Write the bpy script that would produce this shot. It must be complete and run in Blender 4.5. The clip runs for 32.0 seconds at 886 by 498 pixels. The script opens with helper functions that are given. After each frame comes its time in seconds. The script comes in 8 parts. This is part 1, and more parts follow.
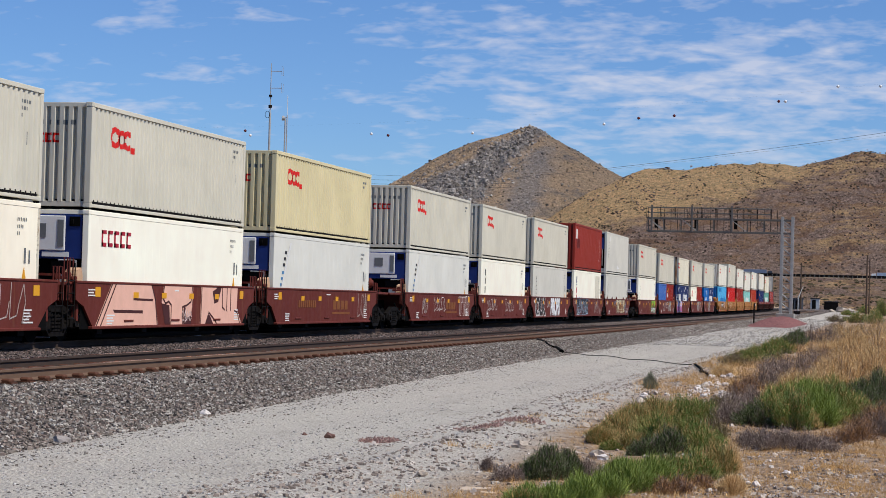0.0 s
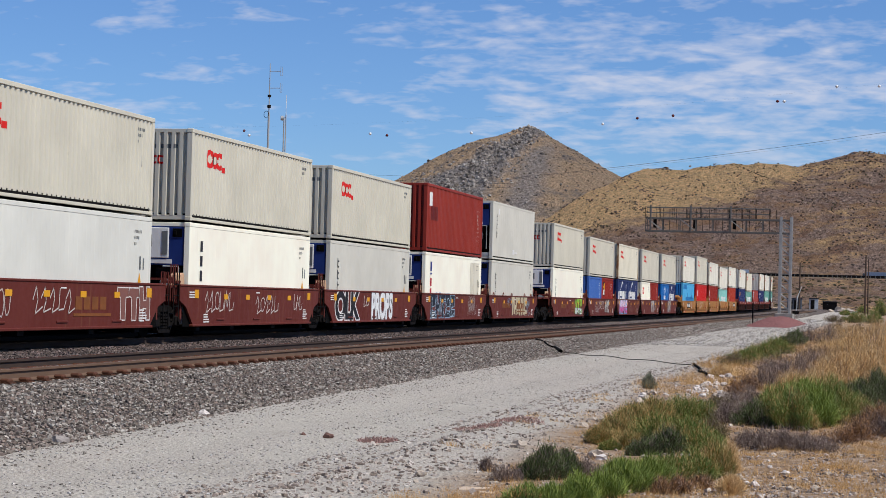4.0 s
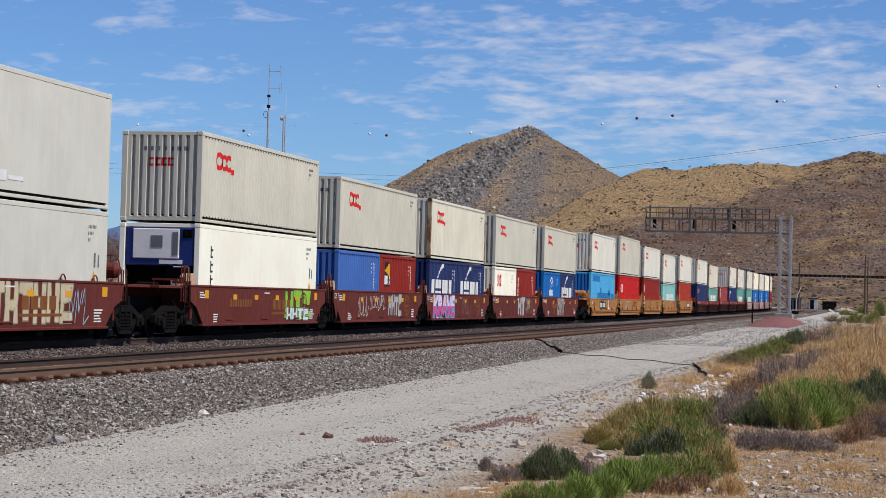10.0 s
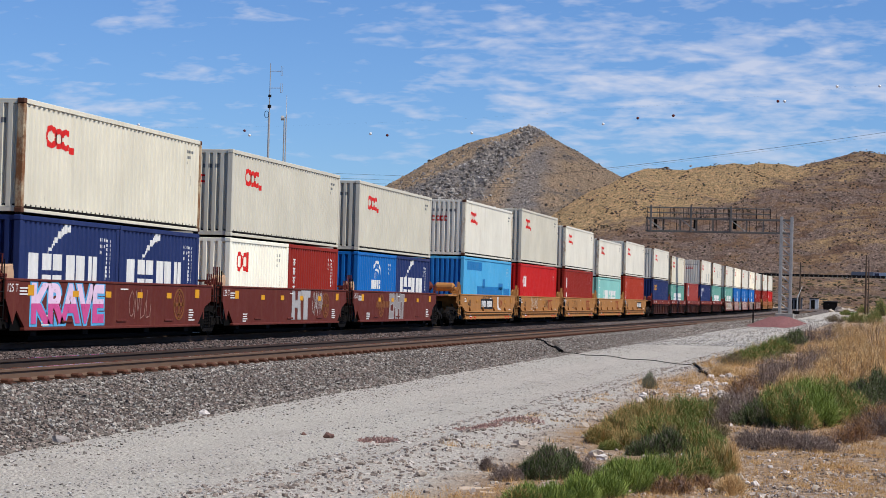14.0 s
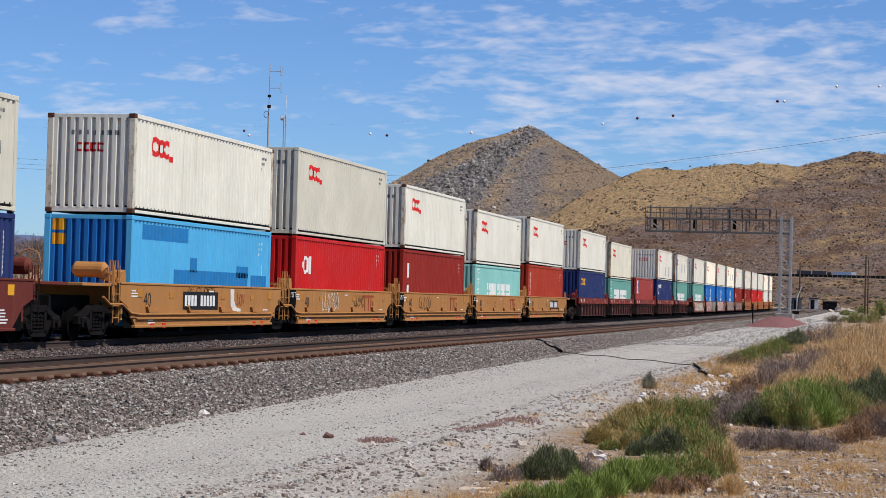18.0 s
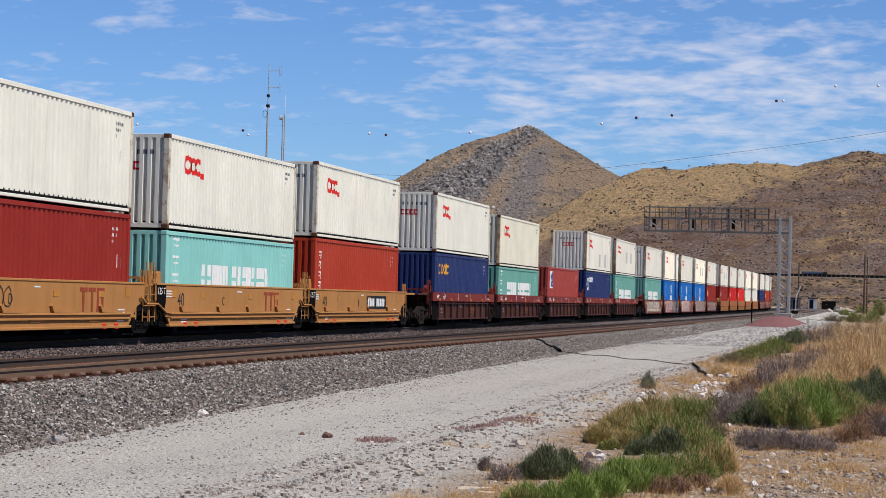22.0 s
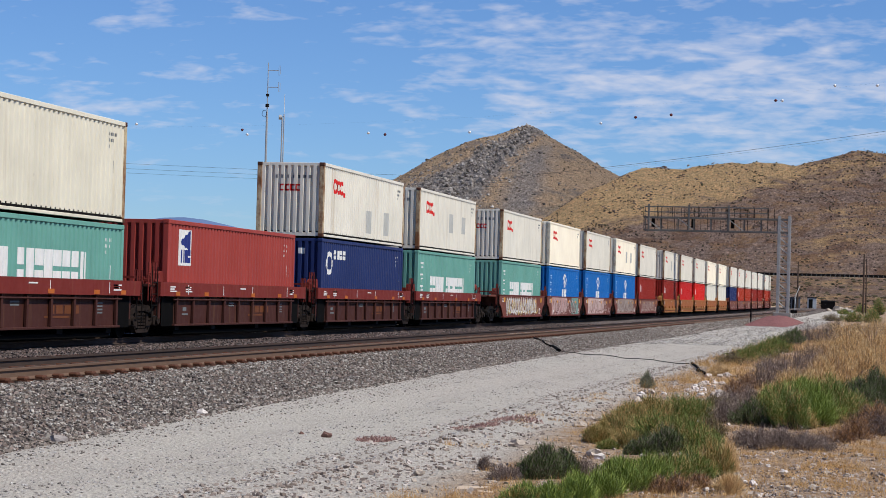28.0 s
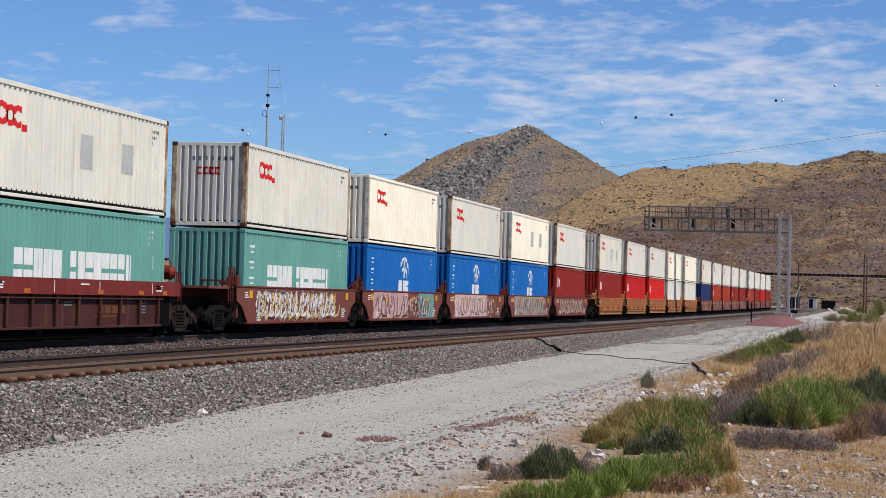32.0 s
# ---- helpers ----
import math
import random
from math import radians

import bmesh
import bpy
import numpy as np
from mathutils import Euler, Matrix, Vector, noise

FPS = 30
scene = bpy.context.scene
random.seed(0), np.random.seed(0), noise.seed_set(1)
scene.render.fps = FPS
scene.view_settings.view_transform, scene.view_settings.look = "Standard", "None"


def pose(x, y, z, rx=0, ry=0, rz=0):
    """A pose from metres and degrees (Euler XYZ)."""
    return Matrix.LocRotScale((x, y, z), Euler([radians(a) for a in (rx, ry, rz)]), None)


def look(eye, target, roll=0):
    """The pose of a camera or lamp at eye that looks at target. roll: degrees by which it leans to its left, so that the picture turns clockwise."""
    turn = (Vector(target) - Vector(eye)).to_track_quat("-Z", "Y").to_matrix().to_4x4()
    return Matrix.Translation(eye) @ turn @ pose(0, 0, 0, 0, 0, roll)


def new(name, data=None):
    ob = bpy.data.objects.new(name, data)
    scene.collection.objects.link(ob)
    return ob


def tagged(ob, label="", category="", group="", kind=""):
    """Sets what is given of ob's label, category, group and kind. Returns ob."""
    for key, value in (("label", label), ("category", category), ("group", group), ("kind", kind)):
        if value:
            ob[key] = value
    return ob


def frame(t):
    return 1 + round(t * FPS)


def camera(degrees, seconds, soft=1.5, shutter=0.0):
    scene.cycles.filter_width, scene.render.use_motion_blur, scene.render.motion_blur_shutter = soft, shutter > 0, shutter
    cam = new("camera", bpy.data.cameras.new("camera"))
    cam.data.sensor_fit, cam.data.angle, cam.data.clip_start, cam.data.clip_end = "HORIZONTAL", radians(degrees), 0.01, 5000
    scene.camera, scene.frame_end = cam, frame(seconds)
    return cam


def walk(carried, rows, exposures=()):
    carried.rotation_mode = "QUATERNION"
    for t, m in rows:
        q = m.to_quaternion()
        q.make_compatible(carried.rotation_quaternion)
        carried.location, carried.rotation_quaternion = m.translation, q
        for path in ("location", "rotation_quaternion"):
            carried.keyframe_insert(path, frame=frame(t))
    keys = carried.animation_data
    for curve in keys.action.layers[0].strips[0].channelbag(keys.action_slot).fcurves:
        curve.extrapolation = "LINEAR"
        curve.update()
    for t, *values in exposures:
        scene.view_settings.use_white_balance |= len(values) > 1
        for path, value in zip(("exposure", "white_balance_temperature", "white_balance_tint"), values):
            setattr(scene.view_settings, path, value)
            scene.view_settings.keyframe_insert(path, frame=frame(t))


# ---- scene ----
# Camera on a tripod beside the service road; it settles by a fraction of a degree
EYE = Vector((19.011, 0.0, 1.651))
YAW, PITCH, ROLL = 0.2152, 0.0238, 1.57


def aim(right, up):
    """The camera's pose, turned by small angles (in thousandths of a radian)."""
    yaw, pitch = YAW - right / 1000, PITCH + up / 1000
    way = Vector((-math.sin(yaw) * math.cos(pitch), math.cos(yaw) * math.cos(pitch), math.sin(pitch)))
    return look(EYE, EYE + way * 10, ROLL)


cam = camera(24.72, 32.0, soft=0.55)
walk(cam, [(0, aim(0, 0)), (3, aim(0, 0)), (3.6, aim(0.6, 0)), (6, aim(0.55, 0)), (8, aim(0.8, 0)), (11, aim(0.85, 0)),
           (12, aim(0.95, -0.3)), (13, aim(0.4, 0)), (14.5, aim(0.45, -0.1)), (16.5, aim(0.85, -0.3)), (18, aim(0.6, 0)),
           (19, aim(0.85, 0)), (20, aim(1.2, -0.1)), (21, aim(0.9, 0)), (23, aim(1.35, -0.4)), (24, aim(0.95, -0.4)),
           (25, aim(1.35, -0.3)), (28, aim(1.5, -0.4)), (32, aim(1.3, -0.4))],
     exposures=[(0, -0.03), (12, -0.06), (13.2, 0.03), (17, 0.04), (19, 0.06), (24, 0.04), (26, 0.02), (28, -0.01), (32, -0.01)])

# ---- light ----
SUN_EL, SUN_AZ = radians(53), radians(106)     # azimuth clockwise from +y
sun_way = Vector((math.sin(SUN_AZ) * math.cos(SUN_EL), math.cos(SUN_AZ) * math.cos(SUN_EL), math.sin(SUN_EL)))
sun = new("sun", bpy.data.lights.new("sun", "SUN"))
sun.data.energy, sun.data.angle, sun.data.color = 4.6, radians(0.53), (1.0, 0.955, 0.88)
sun.matrix_world = look(sun_way * 100, (0, 0, 0))

world = bpy.data.worlds.new("world")
scene.world = world
world.use_nodes = True
wn, wl = world.node_tree.nodes, world.node_tree.links
wn.clear()


def wnode(kind, **values):
    n = wn.new(kind)
    for k, v in values.items():
        n.inputs[k].default_value = v
    return n


def wmath(op, a, b=None, clamp=False):
    n = wn.new("ShaderNodeMath")
    n.operation, n.use_clamp = op, clamp
    for i, v in enumerate((a, b)):
        if v is None:
            continue
        if isinstance(v, (int, float)):
            n.inputs[i].default_value = v
        else:
            wl.new(v, n.inputs[i])
    return n.outputs[0]


sky = wn.new("ShaderNodeTexSky")
sky.sky_type, sky.sun_disc = "NISHITA", False
sky.sun_elevation, sky.sun_rotation = SUN_EL, SUN_AZ
sky.altitude, sky.air_density, sky.dust_density, sky.ozone_density = 1000, 1.0, 0.3, 2.5
# high broken cloud in rows: noise on the plane of the cloud deck
coord = wn.new("ShaderNodeTexCoord")
sep = wn.new("ShaderNodeSeparateXYZ")
wl.new(coord.outputs["Generated"], sep.inputs[0])
zz = wmath("MAXIMUM", wmath("ADD", sep.outputs[2], 0.22), 0.05)
comb = wn.new("ShaderNodeCombineXYZ")
wl.new(wmath("DIVIDE", sep.outputs[0], zz), comb.inputs[0])
wl.new(wmath("DIVIDE", sep.outputs[1], zz), comb.inputs[1])


def cloud_noise(scale, stretch, turn, detail, offset):
    m = wn.new("ShaderNodeMapping")
    m.inputs["Rotation"].default_value = (0, 0, radians(turn))
    m.inputs["Scale"].default_value = (scale * stretch, scale, 1)
    m.inputs["Location"].default_value = (offset, offset * 0.7, 0)
    wl.new(comb.outputs[0], m.inputs[0])
    n = wnode("ShaderNodeTexNoise", Scale=1.0, Detail=detail, Roughness=0.58, Distortion=0.25)
    wl.new(m.outputs[0], n.inputs["Vector"])
    return n.outputs[0]


CLOUD_BANK = Vector((-0.103, 0.989, 0.107))      # where the cloud is thickest
fine = cloud_noise(13.0, 0.78, -7, 3.5, 3.1)
broad = cloud_noise(3.4, 0.6, 8, 2.0, 6.4)
wisp = cloud_noise(34.0, 0.8, -7, 3.0, 1.7)
amount = wmath("ADD", wmath("ADD", wmath("MULTIPLY", fine, 0.72), wmath("MULTIPLY", broad, 0.30)), wmath("MULTIPLY", wisp, 0.22))
bank = wn.new("ShaderNodeVectorMath")
bank.operation = "DOT_PRODUCT"
bank.inputs[1].default_value = CLOUD_BANK
wl.new(coord.outputs["Generated"], bank.inputs[0])
near_bank = wmath("MULTIPLY", wmath("SUBTRACT", bank.outputs["Value"], 0.986), 95.0, True)
off_row = wmath("MULTIPLY", wmath("ABSOLUTE", wmath("SUBTRACT", sep.outputs[2], 0.103)), 1.3)
amount = wmath("SUBTRACT", wmath("ADD", amount, wmath("MULTIPLY", near_bank, 0.10)), wmath("MINIMUM", off_row, 0.05))
cover = wmath("MULTIPLY", wmath("SUBTRACT", amount, 0.635), 4.6, True)
fade = wmath("MULTIPLY", wmath("SUBTRACT", sep.outputs[2], 0.015), 14.0, True)
cover = wmath("MULTIPLY", wmath("MULTIPLY", cover, fade), 0.65)
mixc = wn.new("ShaderNodeMix")
mixc.data_type = "RGBA"
wl.new(cover, mixc.inputs[0])
tint = wn.new("ShaderNodeMix")
tint.data_type, tint.blend_type = "RGBA", "MULTIPLY"
tint.inputs[0].default_value = 1.0
tint.inputs[7].default_value = (0.66, 0.92, 1.33, 1)
wl.new(sky.outputs[0], tint.inputs[6])
wl.new(tint.outputs[2], mixc.inputs[6])
mixc.inputs[7].default_value = (8.4, 8.5, 9.6, 1)
bg = wn.new("ShaderNodeBackground")
bg.inputs[1].default_value = 0.085
wl.new(mixc.outputs[2], bg.inputs[0])
wout = wn.new("ShaderNodeOutputWorld")
wl.new(bg.outputs[0], wout.inputs[0])


# ---- materials ----
def srgb(r, g, b):
    return tuple((c / 255 / 12.92 if c <= 10 else ((c / 255 + 0.055) / 1.055) ** 2.4) for c in (r, g, b)) + (1,)


class Mat:
    """A node material with short ways to wire it."""

    def __init__(self, name, rough=0.7, metal=0.0, spec=0.3):
        self.m = bpy.data.materials.new(name)
        self.m.use_nodes = True
        self.n, self.l = self.m.node_tree.nodes, self.m.node_tree.links
        self.b = self.n["Principled BSDF"]
        self.b.inputs["Roughness"].default_value = rough
        self.b.inputs["Metallic"].default_value = metal
        self.b.inputs["Specular IOR Level"].default_value = spec
        self.co = self.n.new("ShaderNodeTexCoord")
        self.vec = self.co.outputs["Object"]

    def shifted(self):
        """Each object gets its own stretch of the pattern."""
        info = self.n.new("ShaderNodeObjectInfo")
        add = self.n.new("ShaderNodeVectorMath")
        add.operation = "MULTIPLY_ADD"
        c = self.n.new("ShaderNodeCombineXYZ")
        for i in range(3):
            self.l.new(info.outputs["Random"], c.inputs[i])
        add.inputs[1].default_value = (37, 53, 29)
        self.l.new(c.outputs[0], add.inputs[0])
        self.l.new(self.co.outputs["Object"], add.inputs[2])
        self.vec = add.outputs[0]
        self.rand = info.outputs["Random"]
        return self

    def mapped(self, scale, turn=0):
        m = self.n.new("ShaderNodeMapping")
        m.inputs["Scale"].default_value = scale
        m.inputs["Rotation"].default_value = (0, 0, radians(turn))
        self.l.new(self.vec, m.inputs[0])
        return m.outputs[0]

    def noise(self, scale, detail=4.0, rough=0.6, stretch=None, distort=0.0):
        t = self.n.new("ShaderNodeTexNoise")
        t.inputs["Scale"].default_value, t.inputs["Detail"].default_value = scale, detail
        t.inputs["Roughness"].default_value, t.inputs["Distortion"].default_value = rough, distort
        self.l.new(self.mapped(stretch) if stretch else self.vec, t.inputs["Vector"])
        return t.outputs[0]

    def cells(self, scale, out="Distance", stretch=None):
        t = self.n.new("ShaderNodeTexVoronoi")
        t.inputs["Scale"].default_value = scale
        self.l.new(self.mapped(stretch) if stretch else self.vec, t.inputs["Vector"])
        return t.outputs[out]

    def ramp(self, fac, *stops):
        r = self.n.new("ShaderNodeValToRGB")
        e = r.color_ramp.elements
        while len(e) < len(stops):
            e.new(0.5)
        for k, (pos, c) in zip(e, stops):
            k.position = pos
            k.color = (c, c, c, 1) if isinstance(c, (int, float)) else c
        self.l.new(fac, r.inputs[0])
        return r.outputs[0]

    def mix(self, fac, a, b, blend="MIX"):
        x = self.n.new("ShaderNodeMix")
        x.data_type, x.blend_type = "RGBA", blend
        for i, v in ((0, fac), (6, a), (7, b)):
            if isinstance(v, (int, float, tuple)):
                x.inputs[i].default_value = v
            else:
                self.l.new(v, x.inputs[i])
        return x.outputs[2]

    def math(self, op, a, b=0.0, clamp=False):
        x = self.n.new("ShaderNodeMath")
        x.operation, x.use_clamp = op, clamp
        for i, v in enumerate((a, b)):
            if isinstance(v, (int, float)):
                x.inputs[i].default_value = v
            else:
                self.l.new(v, x.inputs[i])
        return x.outputs[0]

    def colour(self, c):
        if isinstance(c, tuple):
            self.b.inputs["Base Color"].default_value = c
        else:
            self.l.new(c, self.b.inputs["Base Color"])
        return self

    def gloss(self, fac):
        self.l.new(fac, self.b.inputs["Roughness"])
        return self

    def bump(self, height, strength=0.4, distance=0.02):
        x = self.n.new("ShaderNodeBump")
        x.inputs["Strength"].default_value, x.inputs["Distance"].default_value = strength, distance
        self.l.new(height, x.inputs["Height"])
        self.l.new(x.outputs[0], self.b.inputs["Normal"])
        return self


def paint(name, rgb, wear=0.35, rust=0.25, rough=0.5):
    """Weathered container and wagon paint: faded patches, run-down dirt and rust spots."""
    m = Mat(name, rough, 0.0, 0.2).shifted()
    base = srgb(*rgb)
    pale = tuple(min(1, c * 1.13 + 0.004) for c in base[:3]) + (1,)
    dark = tuple(c * 0.72 for c in base[:3]) + (1,)
    c = m.mix(m.ramp(m.noise(0.55, 3), (0.35, 0.0), (0.7, 1.0)), base, pale)
    streak = m.ramp(m.noise(1.0, 5, 0.65, (3.0, 3.0, 0.22)), (0.50, 0.0), (0.78, wear))
    c = m.mix(streak, c, dark)
    if rust > 0.3:
        runs = m.ramp(m.noise(1.7, 4, 0.6, (4.0, 4.0, 0.10)), (0.58, 0.0), (0.72, rust * 0.55))
        c = m.mix(runs, c, srgb(150, 116, 78))
    spots = m.ramp(m.noise(2.6, 8, 0.72, (1, 1, 0.45)), (0.66, 0.0), (0.74, rust))
    c = m.mix(spots, c, srgb(92, 52, 30))
    m.colour(c)
    m.gloss(m.ramp(m.noise(3.0, 4), (0.3, rough - 0.1), (0.7, rough + 0.15)))
    m.bump(m.noise(1.2, 3), 0.12, 0.03)
    return m.m


def plain(name, rgb, rough=0.6, metal=0.0, var=0.25, spec=0.3):
    m = Mat(name, rough, metal, spec).shifted()
    base = srgb(*rgb)
    c = m.mix(m.ramp(m.noise(2.2, 6, 0.65), (0.35, 0.0), (0.72, 1.0)), base, tuple(x * (1 - var) for x in base[:3]) + (1,))
    c = m.mix(m.ramp(m.noise(19, 4), (0.45, 0.0), (0.75, var * 0.7)), c, tuple(x * 0.55 for x in base[:3]) + (1,))
    m.colour(c).bump(m.noise(24, 3), 0.1, 0.01)
    return m.m


MATS = {}


def mat(key):
    """Container and wagon paints, made when first asked for."""
    if key == "paint_worn_post" and key not in MATS:
        m = Mat(key, 0.75, 0, 0.15).shifted()
        c = m.mix(m.ramp(m.noise(2.2, 7, 0.75, (1, 1, 0.5)), (0.50, 0.0), (0.64, 0.9)), srgb(206, 198, 178), srgb(140, 104, 70))
        MATS[key] = m.colour(m.mix(m.ramp(m.noise(6, 6, 0.7), (0.56, 0.0), (0.70, 0.8)), c, srgb(84, 58, 42))).m
    if key == "paint_rusted_post" and key not in MATS:
        m = Mat(key, 0.75, 0, 0.15).shifted()
        c = m.mix(m.ramp(m.noise(2.2, 7, 0.75, (1, 1, 0.5)), (0.42, 0.0), (0.58, 0.95)), srgb(190, 172, 140), srgb(120, 76, 46))
        MATS[key] = m.colour(m.mix(m.ramp(m.noise(6, 6, 0.7), (0.56, 0.0), (0.70, 0.8)), c, srgb(84, 58, 42))).m
    if key not in MATS:
        MATS[key] = paint(key, *PAINTS[key])
    return MATS[key]


PAINTS = {
    "paint_grey_beige": ((198, 192, 174), 0.22, 0.2), "paint_light_grey": ((200, 196, 182), 0.10, 0.12),
    "paint_cream": ((206, 193, 152), 0.25, 0.25), "paint_pale_cream": ((214, 207, 186), 0.35, 0.35),
    "paint_off_white": ((217, 212, 196), 0.35, 0.45), "paint_old_white": ((217, 211, 195), 0.45, 0.7),
    "paint_white": ((247, 239, 218), 0.07, 0.10, 0.4), "paint_reefer_grey": ((212, 210, 198), 0.07, 0.08, 0.42),
    "paint_ivory": ((244, 232, 208), 0.12, 0.2), "paint_brick_red": ((138, 46, 34), 0.35, 0.3),
    "paint_red": ((186, 28, 26), 0.22, 0.1), "paint_bright_red": ((205, 34, 24), 0.22, 0.1), "paint_dark_red": ((138, 36, 24), 0.3, 0.2),
    "paint_rust_red": ((162, 54, 32), 0.3, 0.3), "paint_faded_red": ((152, 62, 54), 0.35, 0.2),
    "paint_navy": ((34, 48, 92), 0.3, 0.2), "paint_blue": ((64, 102, 168), 0.35, 0.25), "paint_strong_blue": ((18, 100, 170), 0.22, 0.12),
    "paint_sky_blue": ((78, 164, 206), 0.3, 0.1), "paint_mint": ((134, 190, 180), 0.35, 0.25), "paint_green": ((102, 154, 140), 0.35, 0.25),
        "wagon_brown": ((95, 40, 31), 0.45, 0.35, 0.62), "wagon_yellow": ((164, 113, 62), 0.65, 0.55, 0.65),
    "wagon_dark_brown": ((66, 34, 27), 0.5, 0.4, 0.65), "wagon_red_band": ((112, 40, 32), 0.4, 0.35, 0.6),
    "wagon_stained_brown": ((112, 62, 50), 0.55, 0.5, 0.65), "wagon_ochre": ((150, 88, 48), 0.5, 0.4, 0.6),
}
M_STEEL = plain("dark_steel", (24, 20, 18), 0.75, 0.0, 0.4, 0.12)
# grime, taken darker so that the shade under the train is in its colour
M_BLACK = plain("black_grime_and_shade", (11, 10, 9), 0.9, 0.0, 0.4, 0.08)
M_TRUCK = plain("dusty_cast_steel", (46, 37, 32), 0.85, 0.0, 0.4, 0.12)
M_GUIDE = plain("tan_painted_guide", (206, 166, 132), 0.7, 0, 0.3)
M_RUST = plain("rusty_steel", (98, 62, 44), 0.8, 0.2, 0.4)
M_PATCH = plain("grey_repaint", (186, 185, 178), 0.6, 0, 0.2)
M_RED = plain("red_marking", (214, 36, 30), 0.5, 0, 0.12)
M_WHITE = plain("white_marking", (228, 226, 220), 0.5, 0, 0.12)
M_GREYMARK = plain("grey_marking", (110, 112, 112), 0.6, 0, 0.2)
M_YELLOW = plain("yellow_marking", (226, 160, 34), 0.5, 0, 0.15)
M_AMBER = plain("dulled_amber_reflector", (186, 98, 34), 0.5, 0, 0.25)
M_FADEDAMBER = plain("faded_amber_reflector", (188, 126, 52), 0.5, 0, 0.25)
M_DARKMARK = plain("dark_marking", (46, 46, 50), 0.6, 0, 0.2)
M_GALV = plain("galvanised_steel", (172, 173, 172), 0.55, 0.12, 0.25)
M_WOOD = plain("weathered_wood", (96, 78, 64), 0.85, 0, 0.4)


# ---- mesh helpers ----
class Shape:
    """Collects boxes, tubes and slabs into one mesh."""

    def __init__(self):
        self.v, self.f = [], []

    def add(self, verts, faces):
        k = len(self.v)
        self.v += [tuple(p) for p in verts]
        self.f += [tuple(i + k for i in f) for f in faces]
        return self

    def box(self, x0, x1, y0, y1, z0, z1, c=0.0):
        if c <= 0:
            v = [(x, y, z) for x in (x0, x1) for y in (y0, y1) for z in (z0, z1)]
            return self.add(v, [(0, 1, 3, 2), (4, 6, 7, 5), (0, 4, 5, 1), (2, 3, 7, 6), (0, 2, 6, 4), (1, 5, 7, 3)])
        v, lo, hi = [], (x0, y0, z0), (x1, y1, z1)
        idx = {}
        for sx in (0, 1):
            for sy in (0, 1):
                for sz in (0, 1):
                    for a in range(3):
                        s = (sx, sy, sz)
                        p = [(hi[i] - c if s[i] else lo[i] + c) for i in range(3)]
                        p[a] = hi[a] if s[a] else lo[a]
                        idx[s, a] = len(v)
                        v.append(p)
        f = []
        for a in range(3):
            b, d = (a + 1) % 3, (a + 2) % 3
            for s in (0, 1):
                ring = []
                for tb, td in ((0, 0), (1, 0), (1, 1), (0, 1)):
                    k = [0, 0, 0]
                    k[a], k[b], k[d] = s, tb, td
                    ring.append(idx[tuple(k), a])
                f.append(tuple(ring if s else ring[::-1]))
            for tb in (0, 1):
                for td in (0, 1):
                    k0, k1 = [0, 0, 0], [0, 0, 0]
                    k0[a], k1[a] = 0, 1
                    k0[b] = k1[b] = tb
                    k0[d] = k1[d] = td
                    k0, k1 = tuple(k0), tuple(k1)
                    q = (idx[k0, b], idx[k1, b], idx[k1, d], idx[k0, d])
                    f.append(q if tb == td else q[::-1])
        for sx in (0, 1):
            for sy in (0, 1):
                for sz in (0, 1):
                    q = tuple(idx[(sx, sy, sz), a] for a in range(3))
                    f.append(q if (sx + sy + sz) % 2 else q[::-1])
        return self.add(v, f)

    def tube(self, a, b, r, n=8, r2=None, caps=True):
        a, b = Vector(a), Vector(b)
        q = (b - a).to_track_quat("Z", "Y").to_matrix()
        r2 = r if r2 is None else r2
        v = []
        for p, rr in ((a, r), (b, r2)):
            for i in range(n):
                t = 2 * math.pi * i / n
                v.append(p + q @ Vector((rr * math.cos(t), rr * math.sin(t), 0)))
        f = [(i, (i + 1) % n, n + (i + 1) % n, n + i) for i in range(n)]
        if caps:
            f += [tuple(range(n))[::-1], tuple(range(n, 2 * n))]
        return self.add(v, f)

    def path(self, pts, r, n=6):
        """A round bar swept through points, in one piece."""
        pts = [Vector(p) for p in pts]
        v = []
        for i, p in enumerate(pts):
            d = (pts[min(i + 1, len(pts) - 1)] - pts[max(i - 1, 0)]).normalized()
            side = d.cross(Vector((0.31, 0.17, 0.93))).normalized()
            top = side.cross(d)
            v += [p + (side * math.cos(6.2832 * k / n) + top * math.sin(6.2832 * k / n)) * r for k in range(n)]
        f = [(j * n + i, j * n + (i + 1) % n, (j + 1) * n + (i + 1) % n, (j + 1) * n + i) for j in range(len(pts) - 1) for i in range(n)]
        f += [tuple(range(n))[::-1], tuple(range(len(v) - n, len(v)))]
        return self.add(v, f)

    def slab(self, outline, axis, lo, hi):
        """A prism over an outline in the two axes that follow `axis`."""
        n = len(outline)
        v = []
        for h in (lo, hi):
            for p, q in outline:
                w = [0, 0, 0]
                w[axis], w[(axis + 1) % 3], w[(axis + 2) % 3] = h, p, q
                v.append(w)
        f = [tuple(range(n))[::-1], tuple(range(n, 2 * n))]
        f += [(i, (i + 1) % n, n + (i + 1) % n, n + i) for i in range(n)]
        return self.add(v, f)

    def mesh(self, name, material=None, smooth=False):
        me = bpy.data.meshes.new(name)
        me.from_pydata(self.v, [], self.f)
        if material:
            me.materials.append(material)
        me.validate()
        if smooth:
            me.shade_smooth()
        return me


